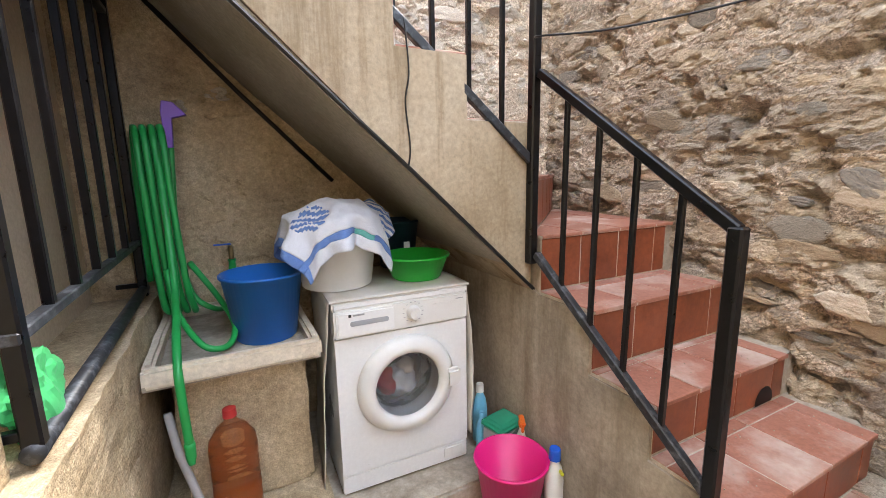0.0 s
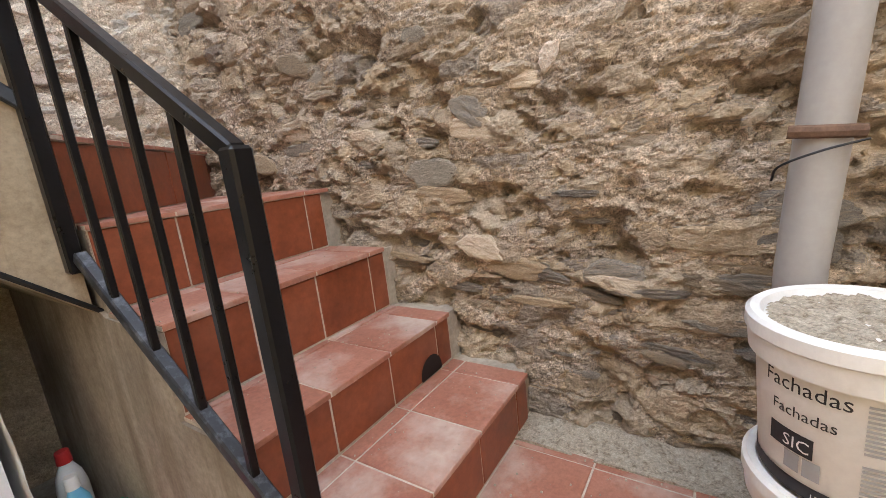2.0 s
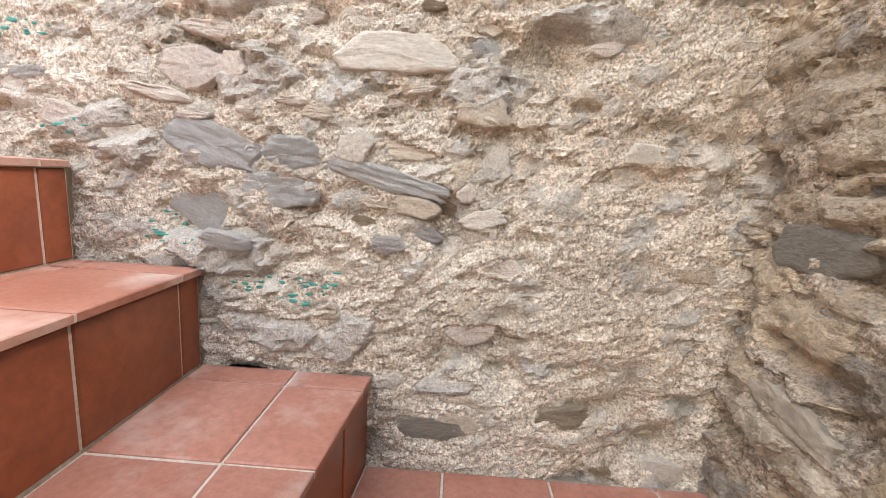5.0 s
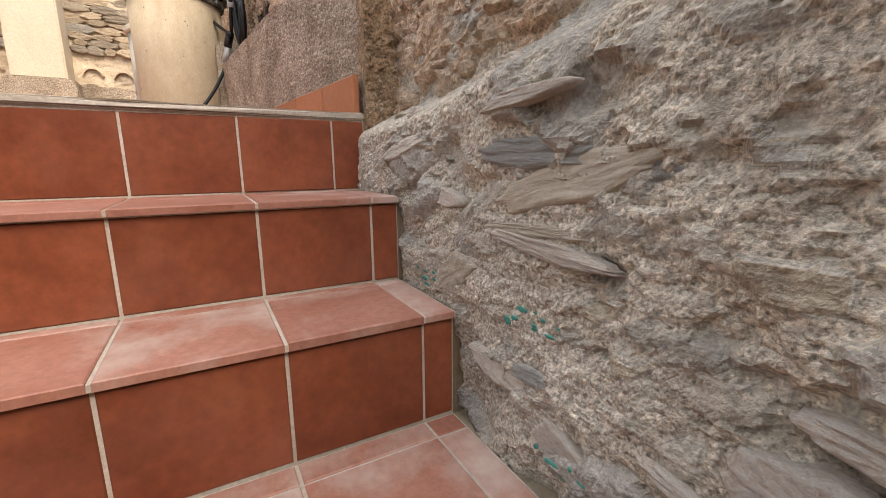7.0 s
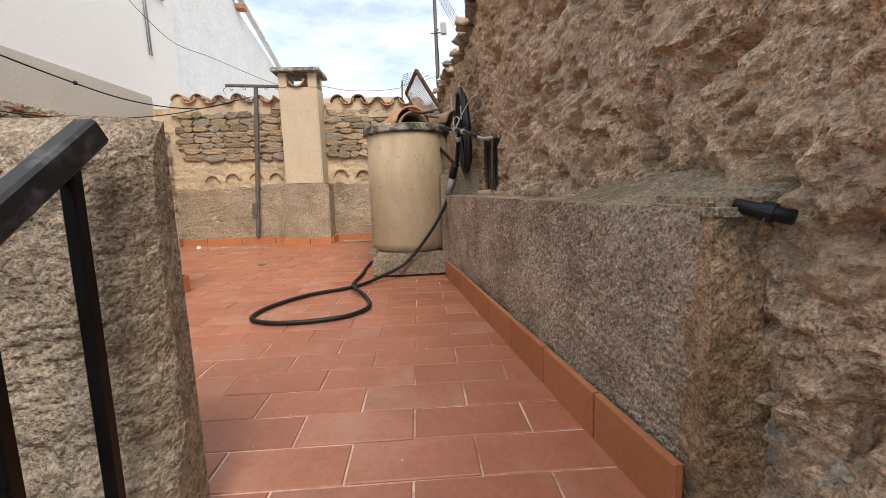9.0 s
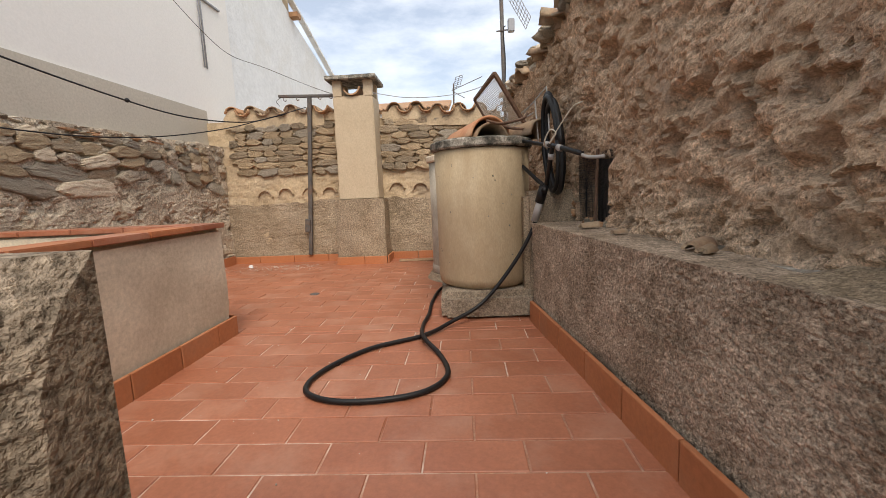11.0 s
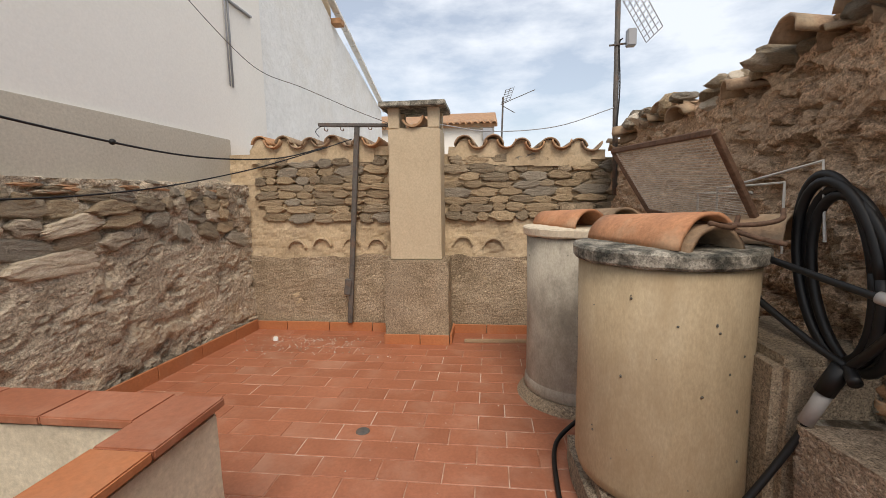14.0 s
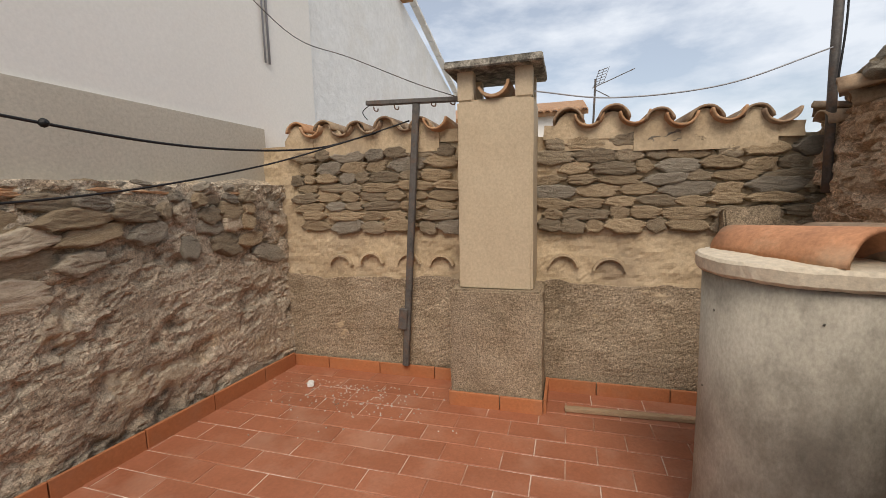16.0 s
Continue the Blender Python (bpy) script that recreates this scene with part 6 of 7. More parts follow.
so = solid("broken_tile", scrap, OLDCLAY, "broken brown roof tile leaning under the sink", "tile")
so.matrix_basis = pose(-0.13, 1.37, FLOOR, 0, 0, 25)

# barred window
gr = thing("window_grille", "black iron window grille of square bars with a weathered lower rail", "window grille")
for z, m in ((1.235, WORNIRON), (2.15, IRON)):
    part("cross_bar", bar(bmesh.new(), (-0.325, 0.98, z), (-0.325, 2.24, z), 0.03, 0.024), m, gr)
part("bottom_bar", tube(bmesh.new(), [(-0.325, 0.98, 1.015), (-0.325, 2.24, 1.03)], 0.02, 12), WORNIRON, gr, "weathered round bottom bar", True)
for k, y in enumerate((1.0, 1.185, 1.375, 1.575, 1.775, 1.985, 2.21)):
    part("upright", bar(bmesh.new(), (-0.325, y, 1.0 if k in (0, 6) else 1.235), (-0.325, y, 2.30 if k in (0, 6) else 2.15), 0.034 if k in (0, 6) else 0.022), IRON, gr)
for y in (1.0, 2.21):
    for z in (1.05, 2.2):
        part("wall_anchor", bar(bmesh.new(), (-0.34, y, z), (-0.42, y, z), 0.02), IRON, gr)
bag = thing("plastic_bag", "crumpled green plastic bag on the window sill", "bag", (-0.365, 1.12, 1.09))
bb = bmesh.new()
bmesh.ops.create_icosphere(bb, subdivisions=4, radius=0.09)
for vtx in bb.verts:
    c = vtx.co.copy()
    vtx.co *= 1 + 0.45 * noise.noise(c * 14) + 0.25 * noise.noise(c * 34)
    vtx.co.x *= 0.55
part("film", bb, BAGGREEN, bag, "", False)

# ---- landing things ----
def letters(parent, text, size, r, z, ang, material, at=(0, 0)):
    """Writing bent round an upright tub of radius r, centred at angle ang (degrees)."""
    cu = bpy.data.curves.new("writing", "FONT")
    cu.body, cu.size, cu.resolution_u = text, size, 2
    cu.align_x = "CENTER"
    tmp = bpy.data.objects.new("writing", cu)
    scene.collection.objects.link(tmp)
    dg = bpy.context.evaluated_depsgraph_get()
    me = bpy.data.meshes.new_from_object(tmp.evaluated_get(dg))
    bpy.data.objects.remove(tmp)
    bm = bmesh.new()
    bm.from_mesh(me)
    bmesh.ops.subdivide_edges(bm, edges=[e for e in bm.edges if abs(e.verts[0].co.x - e.verts[1].co.x) > 0.02], cuts=3)
    for vtx in bm.verts:
        a = radians(ang) + vtx.co.x / r
        vtx.co = Vector((r * math.cos(a), r * math.sin(a), z + vtx.co.y))
    return part("printed_word", bm, material, parent)


def patch(parent, name, r, a0, a1, z0, z1, material):
    bm = bmesh.new()
    n = 10
    lo = [bm.verts.new((r * math.cos(radians(a0 + (a1 - a0) * k / n)), r * math.sin(radians(a0 + (a1 - a0) * k / n)), z0)) for k in range(n + 1)]
    hi = [bm.verts.new((v.co.x, v.co.y, z1)) for v in lo]
    for k in range(n):
        bm.faces.new((lo[k], lo[k + 1], hi[k + 1], hi[k]))
    return part(name, bm, material, parent)


def paint_tub(at, label, words, dusty, turn=0):
    t = thing("paint_tub", label, "paint bucket", (*at, 0, 0, turn), group="stacked paint tubs")
    H, R0, R1 = 0.275, 0.134, 0.148
    b = bmesh.new()
    lathe(b, [(0, 0.002), (R0 - 0.004, 0.0), (R0, 0.006), (R1, H)], (0, 0), 56)
    part("tub", b, BUCKETW, t, "", True)
    base = bmesh.new()
    lathe(base, [(R0 + 0.0015, 0.004), (R0 + 0.0026, 0.03)], (0, 0), 56)
    part("dark_band", base, INK, t, "dark printed band", True)
    l = bmesh.new()
    lathe(l, [(R1 + 0.001, H - 0.05), (R1 + 0.009, H - 0.05), (R1 + 0.012, H - 0.012), (R1 + 0.016, H - 0.008), (R1 + 0.015, H + 0.014), (R1 + 0.008, H + 0.02), (R1 - 0.006, H + 0.018), (R1 - 0.012, H + 0.004), (0, H + 0.004)], (0, 0), 96)
    lid = part("lid", l, BUCKETW, t)
    if dusty:
        d = bmesh.new()
        bmesh.ops.create_grid(d, x_segments=40, y_segments=40, size=0.136)
        bmesh.ops.delete(d, geom=[v for v in d.verts if v.co.length > 0.136], context="VERTS")
        for vtx in d.verts:
            vtx.co.z = H + 0.008 + 0.006 * noise.noise(vtx.co * 40) + 0.004 * noise.noise(vtx.co * 90)
        part("dust", d, SAND, lid, "dried render crumbs", False)
    f = lambda z: R0 + (R1 - R0) * z / H + 0.0012
    for k, (txt, size, z, ang, m) in enumerate(words):
        letters(t, txt, size, f(z), z, ang, m)
    patch(t, "black_label", f(0.10) + 0.0004, 155, 184, 0.082, 0.118, INK)
    letters(t, "SIC", 0.03, f(0.10) + 0.0018, 0.089, 174, BUCKETW)
    for k in range(2):
        patch(t, "pictogram", f(0.06), 166 + 12 * k, 176 + 12 * k, 0.045, 0.078, INKG)
    for k in range(22):
        z = 0.040 + k * 0.0078
        if k in (9, 10):
            continue
        patch(t, "small_print", f(z), 207, 207 + (38 if k % 4 else 29), z, z + 0.0042, INKG)
    letters(t, "15 L", 0.014, R0 + 0.0036, 0.010, 188, BUCKETW)
    w = bmesh.new()
    tube(w, smooth_path([((R1 + 0.016) * math.cos(radians(a)), (R1 + 0.016) * math.sin(radians(a)), H - 0.06 - dz) for a, dz in ((240, 0), (255, 0.03), (275, 0.075), (300, 0.12), (330, 0.14), (360, 0.13), (390, 0.10), (420, 0.0))]), 0.0022, 6)
    part("wire_handle", w, GREYIRON, t, "thin wire handle", True)
    return t


paint_tub((1.69, -0.212, LAND), "white plastic paint tub with black printing, standing on the tiles", [("Exterior", 0.036, 0.19, 176, INK), ("Exterior", 0.027, 0.145, 176, INK), ("P", 0.036, 0.18, 280, INK)], False, -34)
paint_tub((1.688, -0.208, LAND + 0.294), "white plastic paint tub with a crumb-strewn lid, stacked on another", [("Fachadas", 0.036, 0.19, 176, INK), ("Fachadas", 0.027, 0.145, 176, INK), ("P", 0.036, 0.18, 280, INK)], True, -36)
dp = thing("downpipe", "grey plastic downpipe strapped to the stone wall", "pipe")
part("pipe", tube(bmesh.new(), [(1.93, -0.135, 0.42), (1.925, -0.15, 1.0), (1.92, -0.20, 1.7), (1.915, -0.29, 2.7), (1.91, -0.38, 3.7)], 0.046, 28), PVC, dp, "", True)
part("strap", tube(bmesh.new(), [(1.88, -0.225, 1.275), (1.873, -0.165, 1.28), (1.88, -0.11, 1.285)], 0.008, 8, 1.6), RUST, dp, "rusty strap")
part("strap_wire", tube(bmesh.new(), smooth_path([(1.88, -0.23, 1.26), (1.865, -0.16, 1.245), (1.875, -0.10, 1.22), (1.9, -0.09, 1.19)]), 0.0025, 6), BLACKRUB, dp)
lg = tube(bmesh.new(), smooth_path([(1.80, -0.46, 0.43), (1.70, -0.52, 0.425), (1.56, -0.60, 0.42), (1.42, -0.70, 0.42)]), [0.012 + 0.009 * math.sin(k * 0.9) ** 2 for k in range(25)], 9)
for vtx in lg.verts:
    vtx.co += Vector((0, 0, 0.008)) * noise.noise(vtx.co * 20)
solid("branch", lg, mat("charred_wood", [(0.02, 0.018, 0.017), (0.06, 0.055, 0.05)], scale=12, bump=0.6, fine=60, dist=0.006), "blackened gnarled branch lying at the foot of the wall", "branch")
# ---- terrace things ----
# chimney against the back parapet
ch = thing("chimney", "square rendered chimney with a cement cap and tiled vents", "chimney")
part("base", softened(boxm(-4.86, 0.435, TERR, -4.525, 0.955, 3.50, 0.012), 0.01, 10), BAND, ch, "rough grey-brown cement base")
part("shaft", softened(boxm(-4.88, 0.49, 3.495, -4.565, 0.905, 4.545, 0.012), 0.006, 8), CREAM, ch, "smooth cream render")
for y0, y1 in ((0.495, 0.585), (0.81, 0.90)):
    for x0, x1 in ((-4.875, -4.80), (-4.645, -4.57)):
        part("cap_post", boxm(x0, y0, 4.54, x1, y1, 4.70, 0.006), CREAM, ch)
part("cap", softened(boxm(-4.95, 0.44, 4.695, -4.50, 0.955, 4.735, 0.006), 0.006, 6), RIM, ch, "weathered cement slab")
vt = bmesh.new()
prism(vt, [(0.09 * math.cos(a), 0.09 * math.sin(a)) for a in [math.pi * (1.08 + 0.84 * k / 10) for k in range(11)]] + [(0.075 * math.cos(a), 0.075 * math.sin(a)) for a in [math.pi * (1.92 - 0.84 * k / 10) for k in range(11)]], "x", -0.30, 0.02)
rotated(vt, pose(-4.56, 0.695, 4.635, 10, 0, 0))
part("vent_tile", vt, CLAY, ch, "curved clay vent tile")
skirting(ch, (-4.51, 0.425), (-4.51, 0.965), (1, 0), h=0.085, length=0.40)
skirting(ch, (-4.52, 0.97), (-4.83, 0.97), (0, 1), h=0.085)


def half_tile(length, r, seg=12, thick=0.012, taper=0.82, arc=0.94):
    """A curved clay roof tile lying along x, open side down."""
    bm = bmesh.new()
    rings = []
    for s in range(6):
        t = s / 5
        x, rr = length * (t - 0.5), r * (1 - (1 - taper) * t)
        for q in (rr, rr - thick):
            rings.append([bm.verts.new((x + 0.006 * noise.noise(Vector((a * 2, t * 3, r * 50))), q * math.cos(a) * 1.0, q * math.sin(a))) for a in [math.pi * ((1 - arc) / 2 + arc * k / seg) for k in range(seg + 1)]])
    for s in range(5):
        o0, i0, o1, i1 = rings[2 * s], rings[2 * s + 1], rings[2 * s + 2], rings[2 * s + 3]
        for k in range(seg):
            bm.faces.new((o0[k], o0[k + 1], o1[k + 1], o1[k]))
            bm.faces.new((i0[k + 1], i0[k], i1[k], i1[k + 1]))
        bm.faces.new((o0[0], o1[0], i1[0], i0[0]))
        bm.faces.new((o0[seg], i0[seg], i1[seg], o1[seg]))
    for a, b in ((rings[0], rings[1]), (rings[-1], rings[-2])):
        for k in range(seg):
            bm.faces.new((a[k], b[k], b[k + 1], a[k + 1]))
    bmesh.ops.recalc_face_normals(bm, faces=bm.faces)
    return bm


# coping of clay tiles over scalloped render on the parapet
TILE_MESH = [bpy.data.meshes.new("roof_tile") for _ in range(3)]
for k, me in enumerate(TILE_MESH):
    b = half_tile(0.40, 0.092 + 0.006 * k)
    b.to_mesh(me)
    b.free()
    me.materials.append((OLDCLAY, CLAY, OLDCLAY)[k])
    me.polygons.foreach_set("use_smooth", [True] * len(me.polygons))
random.seed(41)
y = -0.70
k = 0
while y < 2.2:
    if not (0.40 < y < 0.99):
        ztop = 4.44 - 0.075 * max(0.0, y) / 1.67
        up = k % 2 == 0
        ob = new("coping_tile", random.choice(TILE_MESH))
        ob.parent = backw
        ob.matrix_basis = pose(-4.985 + random.uniform(-0.015, 0.02), y, ztop + (0.015 if up else 0.075) + random.uniform(-0.01, 0.012), 0 if up else 180, random.uniform(-6, -2), random.uniform(-4, 4))
        if up:
            sc = bmesh.new()
            prism(sc, [(y - 0.113, ztop - 0.12), (y + 0.113, ztop - 0.12), (y + 0.112, ztop - 0.01)] + [(y + 0.08 * math.cos(a), ztop + 0.008 + 0.085 * math.sin(a)) for a in [math.pi * q / 8 for q in range(1, 8)]] + [(y - 0.112, ztop - 0.01)], "x", -4.86, -4.822 + random.uniform(-0.006, 0.006))
            link("render_scallop", sc, OCHRE, backw)
    y += 0.112
    k += 1
for ya, yb in ((-0.78, 0.45), (0.94, 2.22)):
    st = bmesh.new()
    prism(st, [(ya, 4.385 - 0.045 * max(0.0, ya)), (yb, 4.385 - 0.045 * max(0.0, yb)), (yb, 4.462 - 0.075 * max(0.0, yb) / 1.67), (ya, 4.462 - 0.075 * max(0.0, ya) / 1.67)], "x", -4.90, -4.828)
    link("render_strip", softened(st, 0.014, 16), OCHRE, backw)
# old tile ends bedded in the render below the stones
random.seed(43)
for y in (-0.44, -0.20, 0.07, 0.30, 1.06, 1.32):
    zz = 3.60 + random.uniform(-0.02, 0.03)
    rw = random.uniform(0.075, 0.10)
    arch = [math.pi * (0.06 + 0.88 * q / 12) for q in range(13)]
    fl = bmesh.new()
    prism(fl, [(y + rw * math.cos(a), zz - 0.03 + rw * math.sin(a)) for a in arch] + [(y + (rw - 0.014) * math.cos(a), zz - 0.03 + (rw - 0.014) * math.sin(a)) for a in arch[::-1]], "x", -4.87, -4.828 + random.uniform(-0.006, 0.008))
    link("bedded_tile_end", fl, OCHRE, backw)
slab = solid("leaning_slab", boxm(-0.06, -0.13, 0, 0.02, 0.13, 0.42, 0.01), BAND, "broken grey cement slab leaning in the wall corner", "slab")
slab.matrix_basis = pose(-4.74, 2.02, 3.52, 4, -8, 4)
bmesh_obj = softened(boxm(-4.85, 1.9, TERR, -4.6, 2.4, 3.53, 0.02), 0.02, 6)
solid("corner_block", bmesh_obj, BAND, "rough cement block in the corner behind the tanks", "block", kind="structure")

# clothes pole
pole = thing("clothes_pole", "grey iron clothes-line pole with a flat crossbar", "pole")
part("pole", bar(bmesh.new(), (-4.79, 0.045, 2.90), (-4.77, 0.185, 4.61), 0.042, 0.03), GREYIRON, pole)
part("crossbar", bar(bmesh.new(), (-4.77, -0.15, 4.625), (-4.77, 0.475, 4.60), 0.04, 0.028), GREYIRON, pole)
for y in (-0.10, 0.04, 0.28, 0.40):
    part("line_hook", tube(bmesh.new(), smooth_path([(-4.765, y, 4.60), (-4.755, y + 0.01, 4.575), (-4.755, y + 0.03, 4.57), (-4.755, y + 0.035, 4.585)]), 0.004, 6), RUST, pole)
part("sleeve", bar(bmesh.new(), (-4.775, 0.04, 3.16), (-4.775, 0.055, 3.30), 0.06, 0.04), GREYIRON, pole)
part("tie_wire", tube(bmesh.new(), smooth_path([(-4.75, -0.12, 4.61), (-4.75, -0.17, 4.57), (-4.75, -0.14, 4.52)]), 0.003, 6), BLACKRUB, pole)

# washing lines across the terrace
def line(name, label, pts, r, m):
    return solid(name, tube(bmesh.new(), smooth_path(pts, 10), r, 6), m, label, "line", group="washing lines", smooth=True)


l1 = line("clothes_line", "dark twisted clothes line with a knot, slung over the terrace", [(-4.78, -0.10, 4.44), (-4.5, -0.40, 4.33), (-3.9, -0.62, 4.29), (-3.2, -0.72, 4.33), (-2.2, -0.82, 4.45), (-0.9, -0.95, 4.66)], 0.006, BLACKRUB)
kn = bmesh.new()
bmesh.ops.create_icosphere(kn, subdivisions=2, radius=0.017, matrix=pose(-3.32, -0.70, 4.32))
part("knot", kn, BLACKRUB, l1)
line("clothes_line", "thin dark clothes line sagging along the stone wall", [(-4.78, 0.13, 4.50), (-4.5, -0.15, 4.36), (-4.1, -0.48, 4.20), (-3.4, -0.72, 4.06), (-2.6, -0.88, 4.02), (-1.2, -0.98, 4.08)], 0.005, BLACKRUB)
line("overhead_cable", "thin dark cable drooping across the white house wall", [(-4.9, 0.45, 4.63), (-5.0, 0.1, 4.78), (-4.95, -0.35, 4.98), (-4.9, -0.7, 5.12), (-4.6, -0.82, 5.28), (-4.0, -0.88, 5.55), (-3.0, -0.92, 6.0)], 0.0035, GREYIRON)
line("overhead_cable", "pale cable running from the chimney to the aerial mast", [(-4.57, 0.91, 4.56), (-4.60, 1.3, 4.50), (-4.66, 1.8, 4.53), (-4.68, 2.24, 4.66)], 0.004, GREYPL)

# neighbouring white house
hs = thing("white_house", "tall white rendered neighbouring house with a sloping tiled verge", "house")
wl_ = bmesh.new()
prism(wl_, [(-0.7, 2.0), (-5.6, 2.0), (-5.6, 7.9), (-0.7, 8.5)], "y", -4.5, -1.06)
part("wall", wl_, WHITE, hs, "smooth white render")
w2 = bmesh.new()
prism(w2, [(-5.6, 2.0), (-10.6, 2.0), (-10.6, 5.90), (-7.87, 6.62), (-6.2, 7.25), (-5.6, 7.5)], "y", -4.5, -1.08)
part("gable_wall", w2, WHITEROUGH, hs, "lumpy whitewashed gable wall")
vg = bmesh.new()
for k in range(14):
    a = Vector((-10.75, -1.03, 5.92)).lerp(Vector((-5.7, -1.03, 7.52)), k / 14)
    b = Vector((-10.75, -1.03, 5.92)).lerp(Vector((-5.7, -1.03, 7.52)), (k + 0.97) / 14)
    v_ = bar(bmesh.new(), a, b, 0.10, 0.05)
    part("verge_tile", v_, WHITEROUGH, hs)
part("verge_brick", boxm(-7.9, -1.12, 6.62, -7.72, -0.93, 6.70, 0.006), CLAY, hs, "projecting clay brick")
part("roof_stack", boxm(-7.85, -1.5, 6.6, -6.9, -1.12, 8.6, 0.01), CREAM, hs, "rendered stack on the roof")
part("roof", boxm(-10.6, -4.5, 5.7, -9.6, -1.1, 5.86), CLAY, hs)
part("cement_band", boxm(-4.90, -1.10, 4.10, -0.72, -1.035, 4.545, 0.006), GREYBAND, hs, "grey cement band along its foot")
lgd = bmesh.new()
prism(lgd, [(-0.93, 4.10), (-0.96, 4.125), (-1.05, 4.19), (-1.2, 4.19), (-1.2, 3.95), (-0.99, 3.95)], "x", -4.9, -1.7)
bmesh.ops.subdivide_edges(lgd, edges=[e for e in lgd.edges if abs(e.verts[0].co.x - e.verts[1].co.x) > 1], cuts=60)
for vtx in lgd.verts:
    vtx.co += Vector((0, 0.03 * fbm(vtx.co.x, vtx.co.y, vtx.co.z, 6, 3) - (vtx.co.x + 4.9) * 0.055, 0.015 * fbm(vtx.co.x, 3, vtx.co.z, 9, 3)))
part("mortar_flaunching", lgd, OLDWALL, hs, "rough mortar slope above the stone wall")
cdt = bmesh.new()
part("conduit", tube(cdt, [(-5.02, -1.045, 6.6), (-5.02, -1.045, 5.03)], 0.009, 8), GREYPL, hs, "grey cable conduit", True)
part("conduit", tube(bmesh.new(), [(-4.97, -1.045, 6.6), (-4.975, -1.045, 5.03)], 0.007, 8), GREYPL, hs, "", True)
part("cable_bracket", boxm(-5.40, -1.06, 5.778, -5.0, -1.03, 5.796, 0.003), GREYPL, hs)

# aerials
ae = thing("tv_aerial", "grey television aerial with grid reflector on a tall mast", "aerial")
part("mast", tube(bmesh.new(), [(-4.72, 2.27, 4.0), (-4.69, 2.245, 4.6), (-4.68, 2.235, 5.57)], 0.02, 10), GREYIRON, ae, "", True)
part("mast_wire", tube(bmesh.new(), smooth_path([(-4.66, 2.25, 4.5), (-4.655, 2.262, 4.8), (-4.66, 2.25, 5.1), (-4.655, 2.27, 5.15)]), 0.005, 6), BLACKRUB, ae)
part("boom", bar(bmesh.new(), (-4.68, 2.18, 5.535), (-4.66, 3.32, 5.68), 0.02), GREYPL, ae)
for k in range(11):
    t = 0.26 + 0.74 * k / 10
    c = Vector((-4.68, 2.18, 5.535)).lerp(Vector((-4.66, 3.32, 5.68)), t)
    part("director", bar(bmesh.new(), c + Vector((-0.13, 0, 0.01)), c + Vector((0.13, 0, 0.01)), 0.008), GREYIRON, ae)
    part("director_clip", bar(bmesh.new(), c + Vector((0, 0, -0.04)), c + Vector((0, 0, 0.045)), 0.014), BLACKRUB, ae)
for sgn in (1, -1):
    root = Vector((-4.68, 2.28, 5.55))
    tip = root + (Vector((0.0, 0.02, 0.30)) if sgn > 0 else Vector((0.0, 0.22, -0.38)))
    for k in range(11):
        c = root.lerp(tip, k / 10)
        part("reflector_rod", bar(bmesh.new(), c + Vector((-0.16, 0, 0)), c + Vector((0.16, 0, 0)), 0.005), GREYPL, ae)
    for q in (-0.16, -0.08, 0, 0.08, 0.16):
        part("reflector_rib", bar(bmesh.new(), root + Vector((q, 0, 0)), tip + Vector((q, 0, 0)), 0.006), GREYPL, ae)
part("amplifier_box", boxm(-4.66, 2.29, 5.08, -4.60, 2.355, 5.20, 0.006), GREYPL, ae, "small grey amplifier box")
part("box_arm", bar(bmesh.new(), (-4.68, 2.18, 5.11), (-4.65, 2.30, 5.11), 0.012), GREYIRON, ae)
fa = thing("tv_aerial", "thin distant television aerial behind the parapet", "aerial")
fa.matrix_basis = Matrix.LocRotScale((0.46, -0.61, -1.80), None, (1.451, 1.451, 1.451))
part("mast", tube(bmesh.new(), [(-9, 1.47, 3.5), (-9, 1.545, 5.75)], 0.016, 8), GREYIRON, fa)
part("boom", bar(bmesh.new(), (-9, 1.5, 5.62), (-9, 2.10, 5.85), 0.012), GREYIRON, fa)
part("boom", bar(bmesh.new(), (-9, 1.53, 5.60), (-9, 1.75, 5.47), 0.012), GREYIRON, fa)
for k in range(6):
    part("reflector_rod", bar(bmesh.new(), (-9, 1.52 + 0.012 * k, 5.66 + 0.04 * k), (-9, 1.66 + 0.012 * k, 5.70 + 0.04 * k), 0.008), GREYIRON, fa)
for k in range(3):
    part("reflector_rib", bar(bmesh.new(), (-9, 1.52 + 0.07 * k, 5.64 + 0.02 * k), (-9, 1.60 + 0.07 * k, 5.88 + 0.02 * k), 0.008), GREYIRON, fa)
# roof of a house further off
fh = thing("distant_house", "distant white house with a clay tiled roof edge", "house")
part("wall", boxm(-16, -3.0, -0.25, -12.4, 1.40, 5.78), WHITE, fh)
part("side_wing", boxm(-15.5, 1.40, -0.25, -12.45, 2.8, 5.25), WHITE, fh)
part("roof", rotated(boxm(-4.2, -3.1, -0.05, 0.15, 1.48, 0.05), pose(-12.4, 0, 5.84, 0, 14, 0)), CLAY, fh)
for k in range(14):
    ob = new("eave_tile", TILE_MESH[1])
    ob.parent = fh
    ob.matrix_basis = Matrix.LocRotScale((-12.35, -0.62 + k * 0.155, 5.86), Euler((0, radians(14), 0)), (1.0, 0.8, 0.8))
part("vent", boxm(-12.3, 1.12, 5.42, -12.1, 1.36, 5.70), GREYPL, fh)

